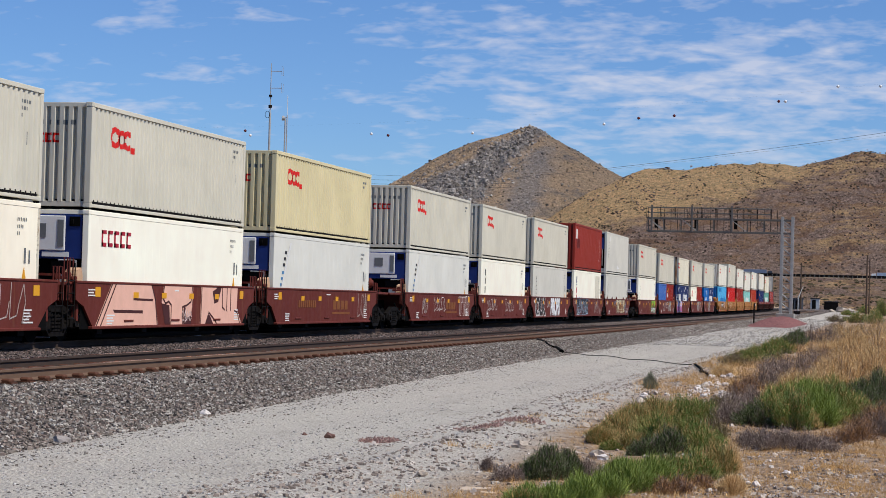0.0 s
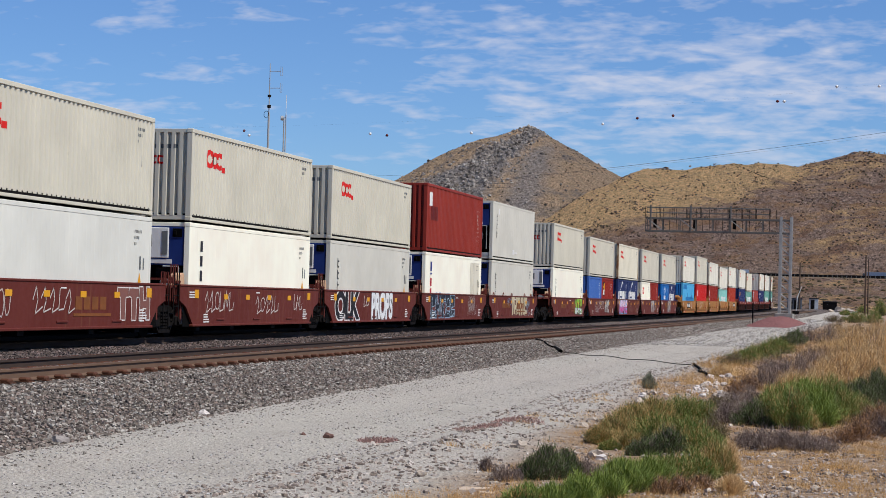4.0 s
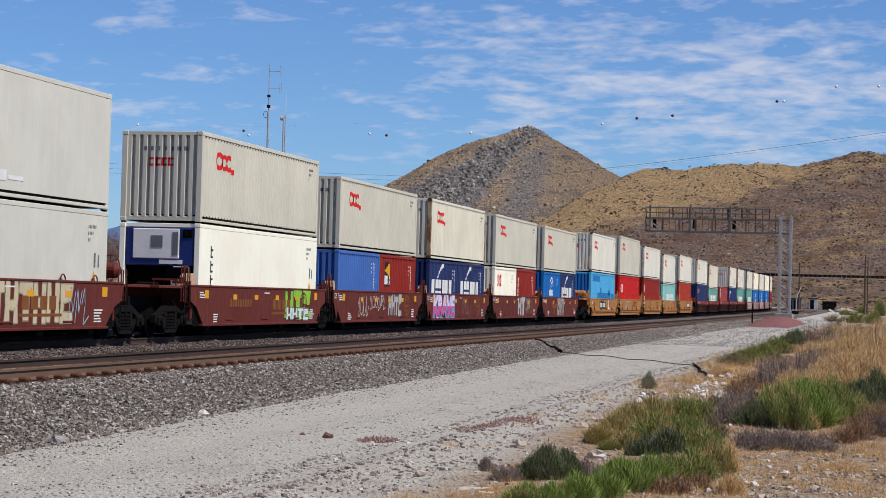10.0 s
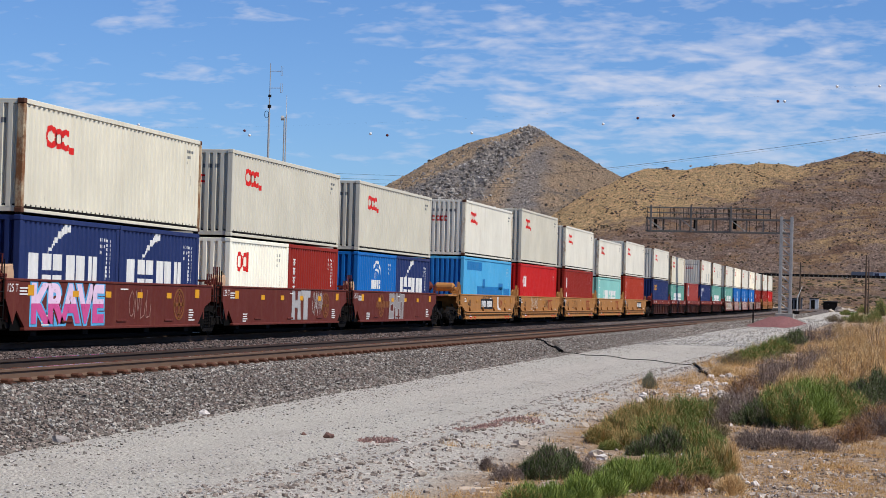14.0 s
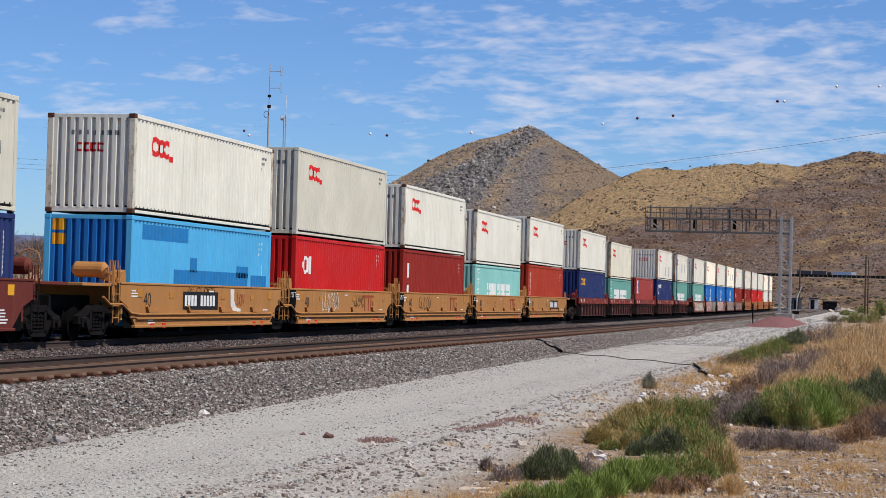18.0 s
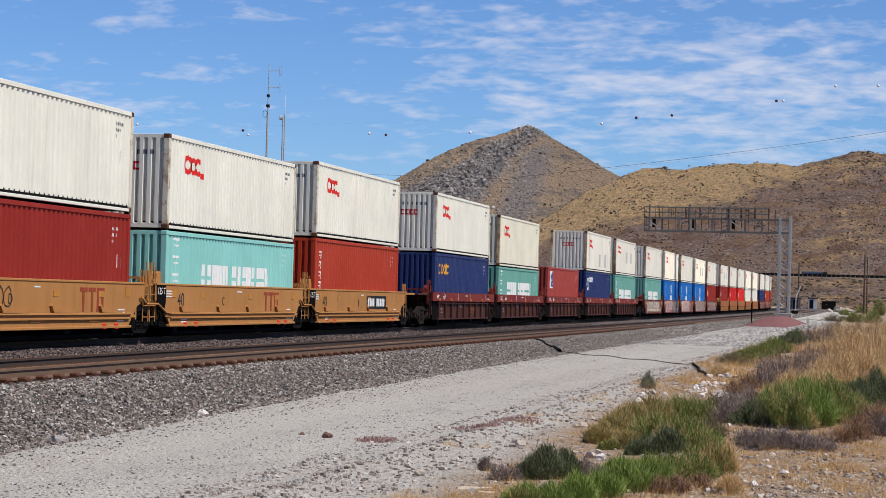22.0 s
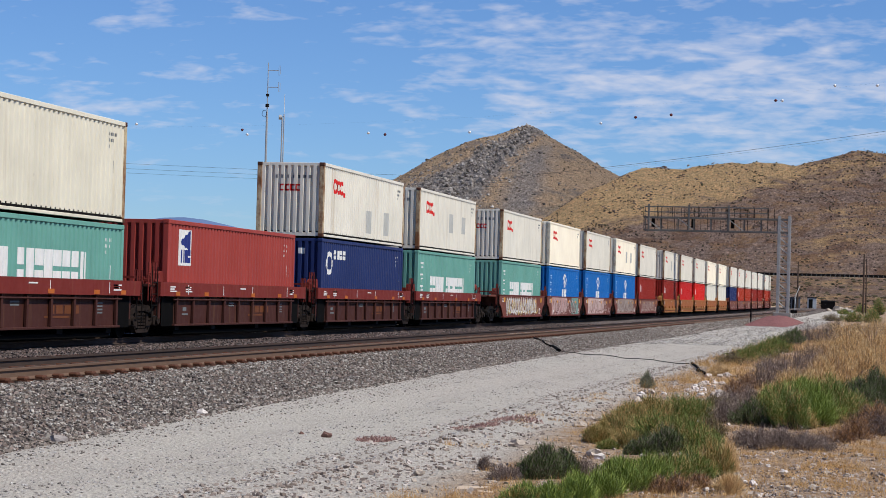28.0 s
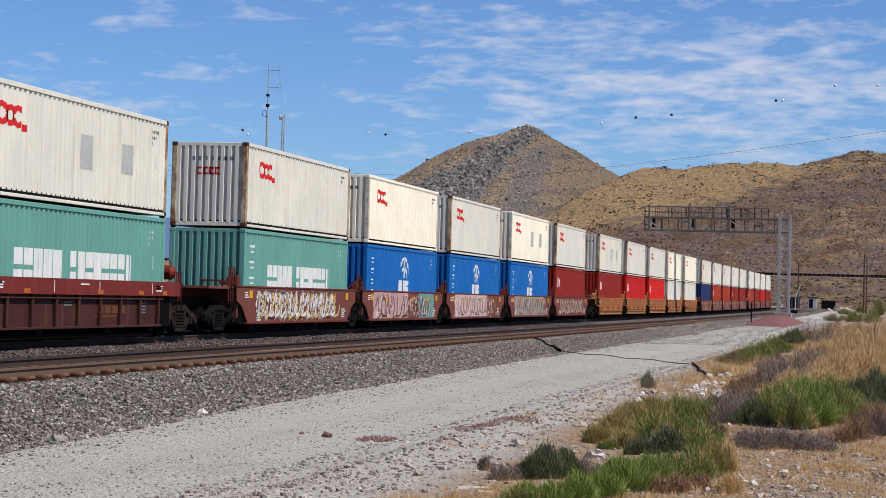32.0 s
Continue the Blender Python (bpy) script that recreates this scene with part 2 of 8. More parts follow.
def part(name, shape, material, parent=None, label="", at=None, kind=""):
    """One mesh object, under its thing or part. Alike pieces hand in the same mesh and take their own paint."""
    me = shape if isinstance(shape, bpy.types.Mesh) else shape.mesh(name)
    if not me.materials:
        me.materials.append(material)
    ob = new(name, me)
    if me.materials[0] is not material:
        ob.material_slots[0].link = "OBJECT"
        ob.material_slots[0].material = material
    if parent:
        ob.parent = parent
    if at is not None:
        ob.matrix_basis = at if isinstance(at, Matrix) else Matrix.Translation(at)
    return tagged(ob, label, kind=kind)


SHAPES = {}


def kept(key, build, smooth=False):
    """A mesh built once and shared."""
    if key not in SHAPES:
        SHAPES[key] = build().mesh(key[0] if isinstance(key, tuple) else key, None, smooth)
    return SHAPES[key]


def thing(name, label, category, group="", kind="", at=None):
    ob = new(name)
    ob.empty_display_size = 0.3
    if at is not None:
        ob.matrix_basis = at
    return tagged(ob, label, category, group, kind)


# ---- ground ----
def rise(y):
    """The line climbs gently towards the bend."""
    return 7e-6 * max(0.0, min(y, 420) - 60) ** 2


def toe(y):
    """Where the ballast slope of the near track ends."""
    return 9.05 + 1.35 * math.exp(-max(0.0, y - 18) / 32)


def fbm(x, y, scale, octaves=3):
    return noise.fractal(Vector((x / scale, y / scale, 0.37)), 0.9, 2.1, octaves)


def ground_z(x, y):
    up = rise(y)
    t = toe(y)
    if x < -30:
        z = -0.2 + 0.35 * fbm(x, y, 25)
    elif x < -3.6:
        k = min(1, (-3.6 - x) / 1.6)
        z = 0.12 + 0.5 * math.sin(k * 1.57) if x > -5.6 else 0.62 - min(0.82, (-5.6 - x) * 0.12)
    elif x < 0.5:
        z = 0.12
    elif x < 5.3:
        k = min(1, (x - 0.5) / 1.6) if x < 3.6 else 1 - max(0, (x - 4.1) / 1.2)
        z = (0.12 + 0.20 * k if x < 3.6 else 0.29 + 0.02 * k) + 0.03 * fbm(x, y, 1.5)
        if 3.6 <= x < 4.1:
            z = 0.32 - 0.01 * (x - 3.6) / 0.5 + 0.03 * fbm(x, y, 1.5)
    elif x < 8.35:
        z = 0.29
    elif x < t:
        k = (x - 8.35) / (t - 8.35)
        z = 0.29 * (1 - k) ** 1.15 + 0.02 * fbm(x, y, 0.6)
    elif x < 14.0:
        k = (x - t) / (14.0 - t)
        ruts = 0.035 * math.cos((x - 11.9) * 4.2) * math.exp(-((x - 11.9) / 1.5) ** 2)
        z = 0.015 * fbm(x, y, 1.6) - ruts * 0.6 + 0.01 * k
    else:
        k = min(1, (x - 14.0) / 1.3)
        z = 0.01 + 0.10 * math.sin(min(1, (x - 14.0) / 0.7) * math.pi) * 0.45 + k * (0.03 + 0.07 * fbm(x, y, 2.6) + 0.03 * fbm(x, y, 0.5))
    if y > 560:
        up -= min(3, (y - 560) * 0.05)
    return z + up


def lattice(lo, hi, fine_lo, fine_hi, step, grow):
    a, s = [fine_lo], step
    while a[-1] > lo:
        s *= grow
        a.append(max(lo, a[-1] - s))
    b = list(np.arange(fine_lo + step, fine_hi, step))
    c, s = [fine_hi], step
    while c[-1] < hi:
        s *= grow
        c.append(min(hi, c[-1] + s))
    return [float(q) for q in a[::-1] + b + c]


def sheet(name, xs, ys, height, material, smooth=True, zone=None):
    nx, ny = len(xs), len(ys)
    verts = [(x, y, height(x, y)) for y in ys for x in xs]
    faces = [(j * nx + i, j * nx + i + 1, (j + 1) * nx + i + 1, (j + 1) * nx + i) for j in range(ny - 1) for i in range(nx - 1)]
    me = bpy.data.meshes.new(name)
    me.from_pydata(verts, [], faces)
    me.materials.append(material)
    if zone:
        at = me.attributes.new("zone", "FLOAT", "POINT")
        at.data.foreach_set("value", [zone(v[0], v[1]) for v in verts])
    if smooth:
        me.shade_smooth()
    return new(name, me)


def ground_material():
    m = Mat("ground_gravel_and_soil", 0.95, 0, 0.15)
    at = m.n.new("ShaderNodeAttribute")
    at.attribute_name = "zone"
    z = m.math("ADD", at.outputs["Fac"], m.math("MULTIPLY", m.math("SUBTRACT", m.noise(1.3, 5, 0.7), 0.5), 0.9))
    # ballast: sharp grey and pinkish stones
    cell = m.cells(24, "Color")
    sepc = m.n.new("ShaderNodeSeparateColor")
    m.l.new(cell, sepc.inputs[0])
    stones = m.ramp(sepc.outputs[0], (0.0, srgb(70, 66, 61)), (0.4, srgb(106, 99, 92)), (0.75, srgb(122, 108, 99)), (1.0, srgb(170, 162, 152)))
    stones = m.mix(m.ramp(m.cells(24), (0.30, 0.0), (0.62, 0.75)), stones, srgb(52, 48, 46))
    stones = m.mix(m.ramp(m.noise(0.35, 4), (0.4, 0.0), (0.7, 0.45)), stones, srgb(120, 96, 88))
    # service road: pale crushed stone, packed in the wheel tracks
    grit = m.ramp(m.noise(38, 4, 0.8), (0.32, srgb(88, 85, 78)), (0.44, srgb(172, 163, 151)), (0.58, srgb(200, 191, 178)), (0.72, srgb(234, 227, 211)))
    grit = m.mix(m.ramp(m.noise(9, 5, 0.7), (0.4, 0.0), (0.7, 0.4)), grit, srgb(150, 146, 140))
    fleck = m.cells(9, "Color")
    sepf = m.n.new("ShaderNodeSeparateColor")
    m.l.new(fleck, sepf.inputs[0])
    grit = m.mix(m.math("MULTIPLY", m.ramp(m.cells(9), (0.16, 1.0), (0.30, 0.0)), m.ramp(sepf.outputs[1], (0.62, 0.0), (0.7, 0.85))), grit,
                 m.ramp(sepf.outputs[0], (0.2, srgb(84, 80, 78)), (0.6, srgb(150, 140, 132)), (0.9, srgb(214, 210, 204))))
    packed = m.ramp(m.noise(0.5, 4, 0.6, (1.6, 0.12, 1)), (0.42, 0.0), (0.62, 0.55))
    road = m.mix(m.math("MULTIPLY", packed, 0.6), grit, srgb(186, 182, 169))
    road = m.mix(m.ramp(m.noise(0.9, 5, 0.7, (1, 0.4, 1)), (0.52, 0.0), (0.75, 0.35)), road, srgb(140, 130, 120))
    # verge: dry tan soil with pale stones
    soil = m.ramp(m.noise(9, 8, 0.75), (0.3, srgb(96, 77, 60)), (0.5, srgb(150, 127, 104)), (0.7, srgb(190, 170, 146)))
    soil = m.mix(m.math("MULTIPLY", m.ramp(m.cells(7), (0.2, 1.0), (0.34, 0.0)), m.ramp(sepf.outputs[2], (0.4, 0.0), (0.55, 0.8))), soil, srgb(200, 190, 180))
    soil = m.mix(m.ramp(m.noise(0.7, 5, 0.65), (0.5, 0.0), (0.62, 0.8)), soil, srgb(150, 122, 92))
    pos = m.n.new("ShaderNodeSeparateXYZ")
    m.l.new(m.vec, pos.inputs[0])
    # shade under the train, put into the ballast colour as a band along x
    train_shade = m.math("MULTIPLY", m.ramp(m.math("MULTIPLY", m.math("ADD", pos.outputs[0], 10), 0.05), (0.28, 0.0), (0.33, 1.0), (0.51, 1.0), (0.56, 0.0)), 0.85)
    stones = m.mix(train_shade, stones, srgb(22, 20, 18))
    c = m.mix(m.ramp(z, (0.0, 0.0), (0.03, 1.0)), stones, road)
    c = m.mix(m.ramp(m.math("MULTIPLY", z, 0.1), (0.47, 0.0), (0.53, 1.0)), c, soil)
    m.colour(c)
    h = m.math("ADD", m.math("MULTIPLY", m.cells(24), 0.6), m.math("MULTIPLY", m.noise(30, 4, 0.7), 0.6))
    m.bump(h, 0.9, 0.05)
    return m.m


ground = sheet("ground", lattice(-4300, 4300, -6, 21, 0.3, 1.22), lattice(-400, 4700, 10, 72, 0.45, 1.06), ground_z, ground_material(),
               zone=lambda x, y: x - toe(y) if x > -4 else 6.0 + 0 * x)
tagged(ground, "grey ballast, pale gravel service road and tan dry soil", "ground", kind="structure")


# ---- hills ----
# drawn up at half their distance, then set out at their full distance and size
FAR = Matrix.Translation(EYE) @ Matrix.Scale(2.0, 4) @ Matrix.Translation(-EYE)


def set_out(ob):
    ob.matrix_world = FAR @ ob.matrix_world
    return ob


def grass_and_scree(m, gold, scree, grass, stone, earth_tones):
    """Dry grass where gold is high, broken stone where scree is high, dark specks of scrub and pale tussocks all over."""
    fine, speck = m.noise(0.42, 6, 0.75), m.noise(1.1, 5, 0.75)
    g = m.mix(m.ramp(fine, (0.36, 0.0), (0.62, 1.0)), tuple(c * 0.72 for c in grass[:3]) + (1,), tuple(min(1, c * 1.25) for c in grass[:3]) + (1,))
    g = m.mix(m.ramp(speck, (0.36, 0.75), (0.46, 0.0)), g, srgb(104, 82, 56))
    r = m.mix(m.ramp(fine, (0.40, 0.0), (0.60, 1.0)), tuple(c * 0.5 for c in stone[:3]) + (1,), stone)
    r = m.mix(m.ramp(m.noise(0.8, 5, 0.8, (1, 1, 1.8)), (0.50, 0.0), (0.62, 0.8)), r, tuple(min(1, c * 1.8) for c in stone[:3]) + (1,))
    earth = m.mix(m.ramp(m.noise(0.10, 5, 0.7), (0.42, 0.0), (0.60, 1.0)), *earth_tones)
    earth = m.mix(m.ramp(speck, (0.36, 0.75), (0.47, 0.0)), earth, srgb(84, 66, 54))
    c = m.mix(gold, earth, g)
    m.colour(m.mix(scree, c, r))
    m.bump(m.math("ADD", m.noise(0.09, 8, 0.72), m.math("MULTIPLY", m.noise(0.6, 5, 0.75), 0.6)), 1.0, 26.0)
    return m.m


def place(m):
    p = m.n.new("ShaderNodeSeparateXYZ")
    m.l.new(m.vec, p.inputs[0])
    return p.outputs[0], p.outputs[2]


def hillside_material():
    m = Mat("dry_grass_hillside", 0.95, 0, 0.1)
    x, z = place(m)
    # grass on the upper shoulder, a fan of broken stone below it, patches of both beyond
    line = m.math("SUBTRACT", z, m.math("ADD", m.math("MULTIPLY", x, 0.33), 53.0))
    wander = m.math("MULTIPLY", m.math("SUBTRACT", m.noise(0.06, 6, 0.7), 0.5), 30.0)
    far_side = m.math("MULTIPLY", m.math("ADD", x, 16.0), 0.06, True)
    shoulder = m.ramp(m.math("MULTIPLY", m.math("ADD", m.math("ADD", line, wander), 3.0), 0.16), (0.0, 0.0), (1.0, 1.0))
    patch = m.ramp(m.noise(0.05, 6, 0.72, (0.7, 1, 1.7)), (0.49, 0.0), (0.58, 0.8))
    gold = m.mix(far_side, shoulder, patch)
    fan = m.ramp(m.noise(0.09, 6, 0.75, (1.0, 1, 1.6)), (0.42, 0.0), (0.54, 0.9))
    scree = m.math("MULTIPLY", fan, m.math("SUBTRACT", 1.0, m.math("MULTIPLY", gold, 0.95)))
    return grass_and_scree(m, gold, scree, srgb(228, 190, 140), srgb(172, 147, 132), (srgb(140, 110, 92), srgb(182, 144, 108)))


def peak_material():
    m = Mat("rocky_hillside", 0.95, 0, 0.1)
    x, z = place(m)
    # a rib of grey crag runs down from the summit; fine scree beside its foot; grass on the flanks
    middle = m.math("SUBTRACT", m.math("MULTIPLY", z, 0.9), 189 + 0.9 * 101)
    wide = m.math("SUBTRACT", 10 + 0.50 * 101, m.math("MULTIPLY", z, 0.50))
    off = m.math("ABSOLUTE", m.math("SUBTRACT", x, middle))
    wander = m.math("MULTIPLY", m.math("SUBTRACT", m.noise(0.06, 6, 0.72), 0.5), 26.0)
    crag = m.ramp(m.math("MULTIPLY", m.math("SUBTRACT", wide, m.math("ADD", off, wander)), 0.12), (0.0, 0.0), (1.0, 1.0))
    off2 = m.math("ADD", m.math("ABSOLUTE", m.math("ADD", x, 177.0)), m.math("MAXIMUM", m.math("SUBTRACT", z, 84.0), 0.0))
    fan = m.ramp(m.math("MULTIPLY", m.math("SUBTRACT", 15.0, m.math("ADD", off2, wander)), 0.09), (0.0, 0.0), (1.0, 0.8))
    scree = m.math("MAXIMUM", crag, fan)
    gold = m.ramp(m.noise(0.05, 5, 0.7), (0.38, 0.0), (0.50, 0.9))
    return grass_and_scree(m, gold, scree, srgb(208, 177, 144), srgb(170, 161, 155), (srgb(160, 144, 130), srgb(184, 162, 136)))


M_HILL = hillside_material()
M_PEAK = peak_material()


def ridged(x, y, s, oct_=4):
    return noise.ridged_multi_fractal(Vector((x / s, y / s, 1.7)), 0.9, 2.1, oct_, 1.0, 2.0)


def peak_z(x, y):
    dx, dy = x + 191, y - 1200
    r = math.hypot(dx * (0.86 if dx < 0 else 1.0), dy * 0.9)
    z = 108.0 - 0.56 * math.sqrt(r * r + 6) + 5 * math.exp(-((dx + 42) ** 2 + (dy + 30) ** 2) / 700)
    rocky = max(0.0, min(1.0, (10 + 0.45 * (101 - z) - abs(dx - 2 + 0.9 * (101 - z))) / 7)) * min(1, r / 12)
    z += ((ridged(x, y, 26) - 1.1) * (2.0 * rocky + 0.5) + (ridged(x, y, 9, 3) - 1.0) * 2.6 * rocky + (ridged(x, y * 0.8, 4.2, 2) - 0.9) * 1.5 * (rocky + 0.12)) * min(1, r / 10) + 2.0 * fbm(x, y, 60)
    return z


def hill_z(x, y):
    crest = 61.0 + 5.0 * (x / 60 if x > -20 else 0) * (1 if x < 60 else 60 / max(x, 60)) + 2.5 * math.sin(x / 23 + 0.6)
    if x < -66:
        crest -= 0.62 * (-66 - x) * (1 - math.exp(-(-66 - x) / 18))
    if x > 60:
        crest = min(crest, 70) + (x - 60) * 0.08
    crest += float(np.interp(x, (-90, -74, -60, -47, -37, -24, -12, 2, 22, 60), (-2.0, -3.1, -3.6, -0.8, -1.2, -2.6, -0.6, 0.4, 0.6, 2.0)))
    if y < 638:
        z = 11.0 - (638 - y) * 0.19
        return z + 0.9 * fbm(x, y, 14) * min(1, (638 - y) / 10)
    if y < 656:
        return 11.0
    k = min(1, (y - 656) / 150)
    z = 11.0 + (crest - 11.0) * (k ** 0.85 if k < 1 else 1)
    gully = (ridged(x + 0.35 * y, y * 0.45, 30) - 1.0) * 2.6 + (ridged(x + 0.3 * y, y * 0.6, 9, 3) - 1.0) * 1.1 + 3.2 * fbm(x, y * 0.5, 45)
    z += gully * min(1, (y - 656) / 40)
    if y > 806:
        z -= (y - 806) * 0.22
    return max(z, -6)


hill = sheet("hillside", [float(v) for v in np.arange(-470, 520, 5.0)], [float(v) for v in list(np.arange(560, 636, 5)) + [638, 640, 654, 656] + list(np.arange(659, 860, 3.4)) + list(np.arange(870, 1100, 15))], hill_z, M_HILL)
set_out(hill)
tagged(hill, "long brown and golden dry hillside with scattered scrub", "hill", kind="structure")
peak = sheet("rocky_peak", [float(v) for v in np.arange(-420, 40, 2.0)], [float(v) for v in list(np.arange(1000, 1230, 2.0)) + list(np.arange(1230, 1420, 8.0))], peak_z, M_PEAK)
set_out(peak)
tagged(peak, "steep grey rocky peak with dry grass slopes", "hill", kind="structure")
m = Mat("far_blue_mountain", 1.0, 0, 0.0)
m.colour(m.mix(m.noise(0.004, 5), srgb(104, 124, 158), srgb(84, 102, 134)))
far = sheet("far_mountains", [float(v) for v in np.arange(-2600, 2600, 40.0)], [float(v) for v in np.arange(3300, 4100, 60.0)],
            lambda x, y: (98 + 42 * math.exp(-((x + 1240) / 150) ** 2) + 5 * fbm(x, 0, 160) + 3 * fbm(x, 0, 50)) * math.exp(-((y - 3560) / 260) ** 2) - 4, m.m)
tagged(far, "distant hazy blue mountain range", "mountain", kind="structure")


# ---- tracks ----
M_RAIL = Mat("worn_rail_steel", 0.75, 0.05)
M_RAIL.colour(M_RAIL.mix(M_RAIL.noise(3, 5), srgb(120, 94, 75), srgb(88, 68, 55)))
# darker brown for all rails but the near track's nearest
M_RAILDARK = Mat("darker_rail_steel", 0.8, 0.05)
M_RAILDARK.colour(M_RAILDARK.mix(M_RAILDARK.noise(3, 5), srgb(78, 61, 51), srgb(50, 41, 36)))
M_RAILTOP = Mat("polished_rail_head", 0.07, 1.0)
M_RAILTOP.colour(M_RAILTOP.mix(M_RAILTOP.noise(2.0, 4), srgb(150, 148, 146), srgb(120, 116, 112)))
M_RAILTOP = M_RAILTOP.m
M_TIE = plain("dusty_concrete_tie", (94, 82, 73), 0.9, 0, 0.35)
TRAIN_X, NEAR_X, RAIL_T, RAIL_N = -1.219, 6.55, 0.33, 0.50


def bend(s):
    """A place on the train's track, s metres along it: x of its middle, y, height of the rail, heading. Straight, then a left bend."""
    if s <= 352:
        return TRAIN_X, s, RAIL_T + rise(s), 0.0
    a = (s - 352) / 300
    return TRAIN_X - 300 * (1 - math.cos(a)), 352 + 300 * math.sin(a), RAIL_T + rise(352 + (s - 352) * 0.5), a


def rail_shape(gauge_side, centre, top, lo, hi, step, bent):
    """A flat-bottomed rail swept along its track: foot, web and head."""
    prof = [(-0.07, -0.17), (0.07, -0.17), (0.07, -0.155), (0.012, -0.13), (0.012, -0.045), (0.036, -0.035), (0.036, -0.004), (0.03, 0.0),
            (-0.03, 0.0), (-0.036, -0.004), (-0.036, -0.035), (-0.012, -0.045), (-0.012, -0.13), (-0.07, -0.155)]
    sh, n = Shape(), len(prof)
    rows = list(np.arange(lo, hi + 0.01, step))
    v, f = [], []
    for s in rows:
        if bent:
            x, y, z, a = bend(s)
        else:
            x, y, z, a = centre, s, top + rise(s), 0.0
        for p, q in prof:
            o = gauge_side * 0.7525 + p
            v.append((x + o * math.cos(a), y + o * math.sin(a), z + q))
    for j in range(len(rows) - 1):
        f += [(j * n + i, j * n + (i + 1) % n, (j + 1) * n + (i + 1) % n, (j + 1) * n + i) for i in range(n)]
    return sh.add(v, f)


def railway_track(label, centre, top, hi, bent):
    t = thing("railway_track", label, "track", kind="structure")
    for side in (-1, 1):
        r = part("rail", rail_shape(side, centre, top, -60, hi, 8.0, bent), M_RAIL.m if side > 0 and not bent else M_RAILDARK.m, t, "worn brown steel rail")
        cap = Shape()
        for s in np.arange(-60, hi, 8.0):
            x, y, z, a = bend(s) if bent else (centre, s, top + rise(s), 0)
            x2, y2, z2, a2 = bend(s + 8) if bent else (centre, s + 8, top + rise(s + 8), 0)
            v = [(px + (side * 0.7525 + o) * math.cos(pa), py + (side * 0.7525 + o) * math.sin(pa), pz + h) for px, py, pz, pa in ((x, y, z, a), (x2, y2, z2, a2)) for o in (-0.028, 0.028) for h in (0.0, 0.003)]
            cap.add(v, [(1, 3, 7, 5), (0, 1, 5, 4), (2, 6, 7, 3)])
        part("rail_head", cap, M_RAILTOP, r, "bright polished rail head")
    return t


track_near = railway_track("empty near railway track on concrete ties", NEAR_X, RAIL_N, 356, False)
track_far = railway_track("railway track under the freight train", TRAIN_X, RAIL_T, 800, True)
tie = kept("tie", lambda: Shape().slab([(-1.27, 0.13), (-1.30, 0.02), (-1.30, -0.05), (1.30, -0.05), (1.30, 0.02), (1.27, 0.13), (0.9, 0.155), (0.5, 0.155), (0.4, 0.12), (-0.4, 0.12), (-0.5, 0.155), (-0.9, 0.155)][::-1], 1, -0.125, 0.125))
# slab axes after 1 are z, x: turn the outline upright
SHAPES["tie"].transform(Matrix(((0, 0, 1, 0), (0, 1, 0, 0), (1, 0, 0, 0), (0, 0, 0, 1))))
clip = kept("rail_clip", lambda: Shape().box(-0.10, -0.04, -0.06, 0.06, 0.0, 0.045, 0.012).box(0.05, 0.19, -0.08, 0.08, 0.0, 0.06, 0.02).box(-0.13, 0.22, -0.10, 0.10, -0.01, 0.012))
for i in range(190):
    y = 14 + 0.61 * i
    t = part("tie", tie, M_TIE, track_near, at=(NEAR_X, y, RAIL_N - 0.335 + rise(y)))
    for side in (-1, 1):
        part("rail_clip", clip, M_RUST, t, at=(side * 0.7525, 0, 0.158))
rest = Shape()
for i in range(380):
    y = 130 + 0.61 * i
    rest.box(NEAR_X - 1.3, NEAR_X + 1.3, y - 0.125, y + 0.125, RAIL_N - 0.4 + rise(y), RAIL_N - 0.18 + rise(y))
part("distant_ties", rest, M_TIE, track_near, "far concrete ties", kind="stuff")
rest = Shape()
for i in range(700):
    x, y, z, a = bend(14 + 0.61 * i)
    c, s_ = math.cos(a), math.sin(a)
    v = [(x + p * c - q * s_, y + p * s_ + q * c, z + h) for p in (-1.3, 1.3) for q in (-0.125, 0.125) for h in (-0.4, -0.175)]
    rest.add(v, [(0, 1, 3, 2), (4, 6, 7, 5), (0, 4, 5, 1), (2, 3, 7, 6), (1, 5, 7, 3)])
part("ties", rest, M_TIE, track_far, "concrete ties in shade", kind="stuff")


# ---- containers ----
L40, L20, WIDE, TALL, STD = 12.192, 6.058, 2.438, 2.896, 2.591
HW = WIDE / 2
END_FLATS = (0.46, 0.26)


def corrugated(length, low, high, pitch, depth, flat=0.38):
    """Outline of pressed sheet along a length: outer and inner flats (shares of the pitch) with sloping flanks."""
    n = max(1, round(length / pitch))
    p, out = length / n, []
    outer, inner = flat if isinstance(flat, tuple) else (flat, flat)
    flank = (1 - outer - inner) / 2
    for i in range(n):
        a = i * p
        out += [(a, 0.0), (a + p * outer, 0.0), (a + p * (outer + flank), -depth), (a + p * (outer + flank + inner), -depth)]
    out.append((length, 0.0))
    return out


def pressed_panel(length, low, high, pitch, depth, flat=0.38):
    """Corrugated sheet standing in the yz plane, facing +x; ends of the ribs are closed by the rails."""
    sh = Shape()
    o = corrugated(length, low, high, pitch, depth, flat)
    v = [(d, a, z) for z in (low, high) for a, d in o]
    n = len(o)
    sh.add(v, [(i, i + 1, n + i + 1, n + i) for i in range(n - 1)])
    return sh


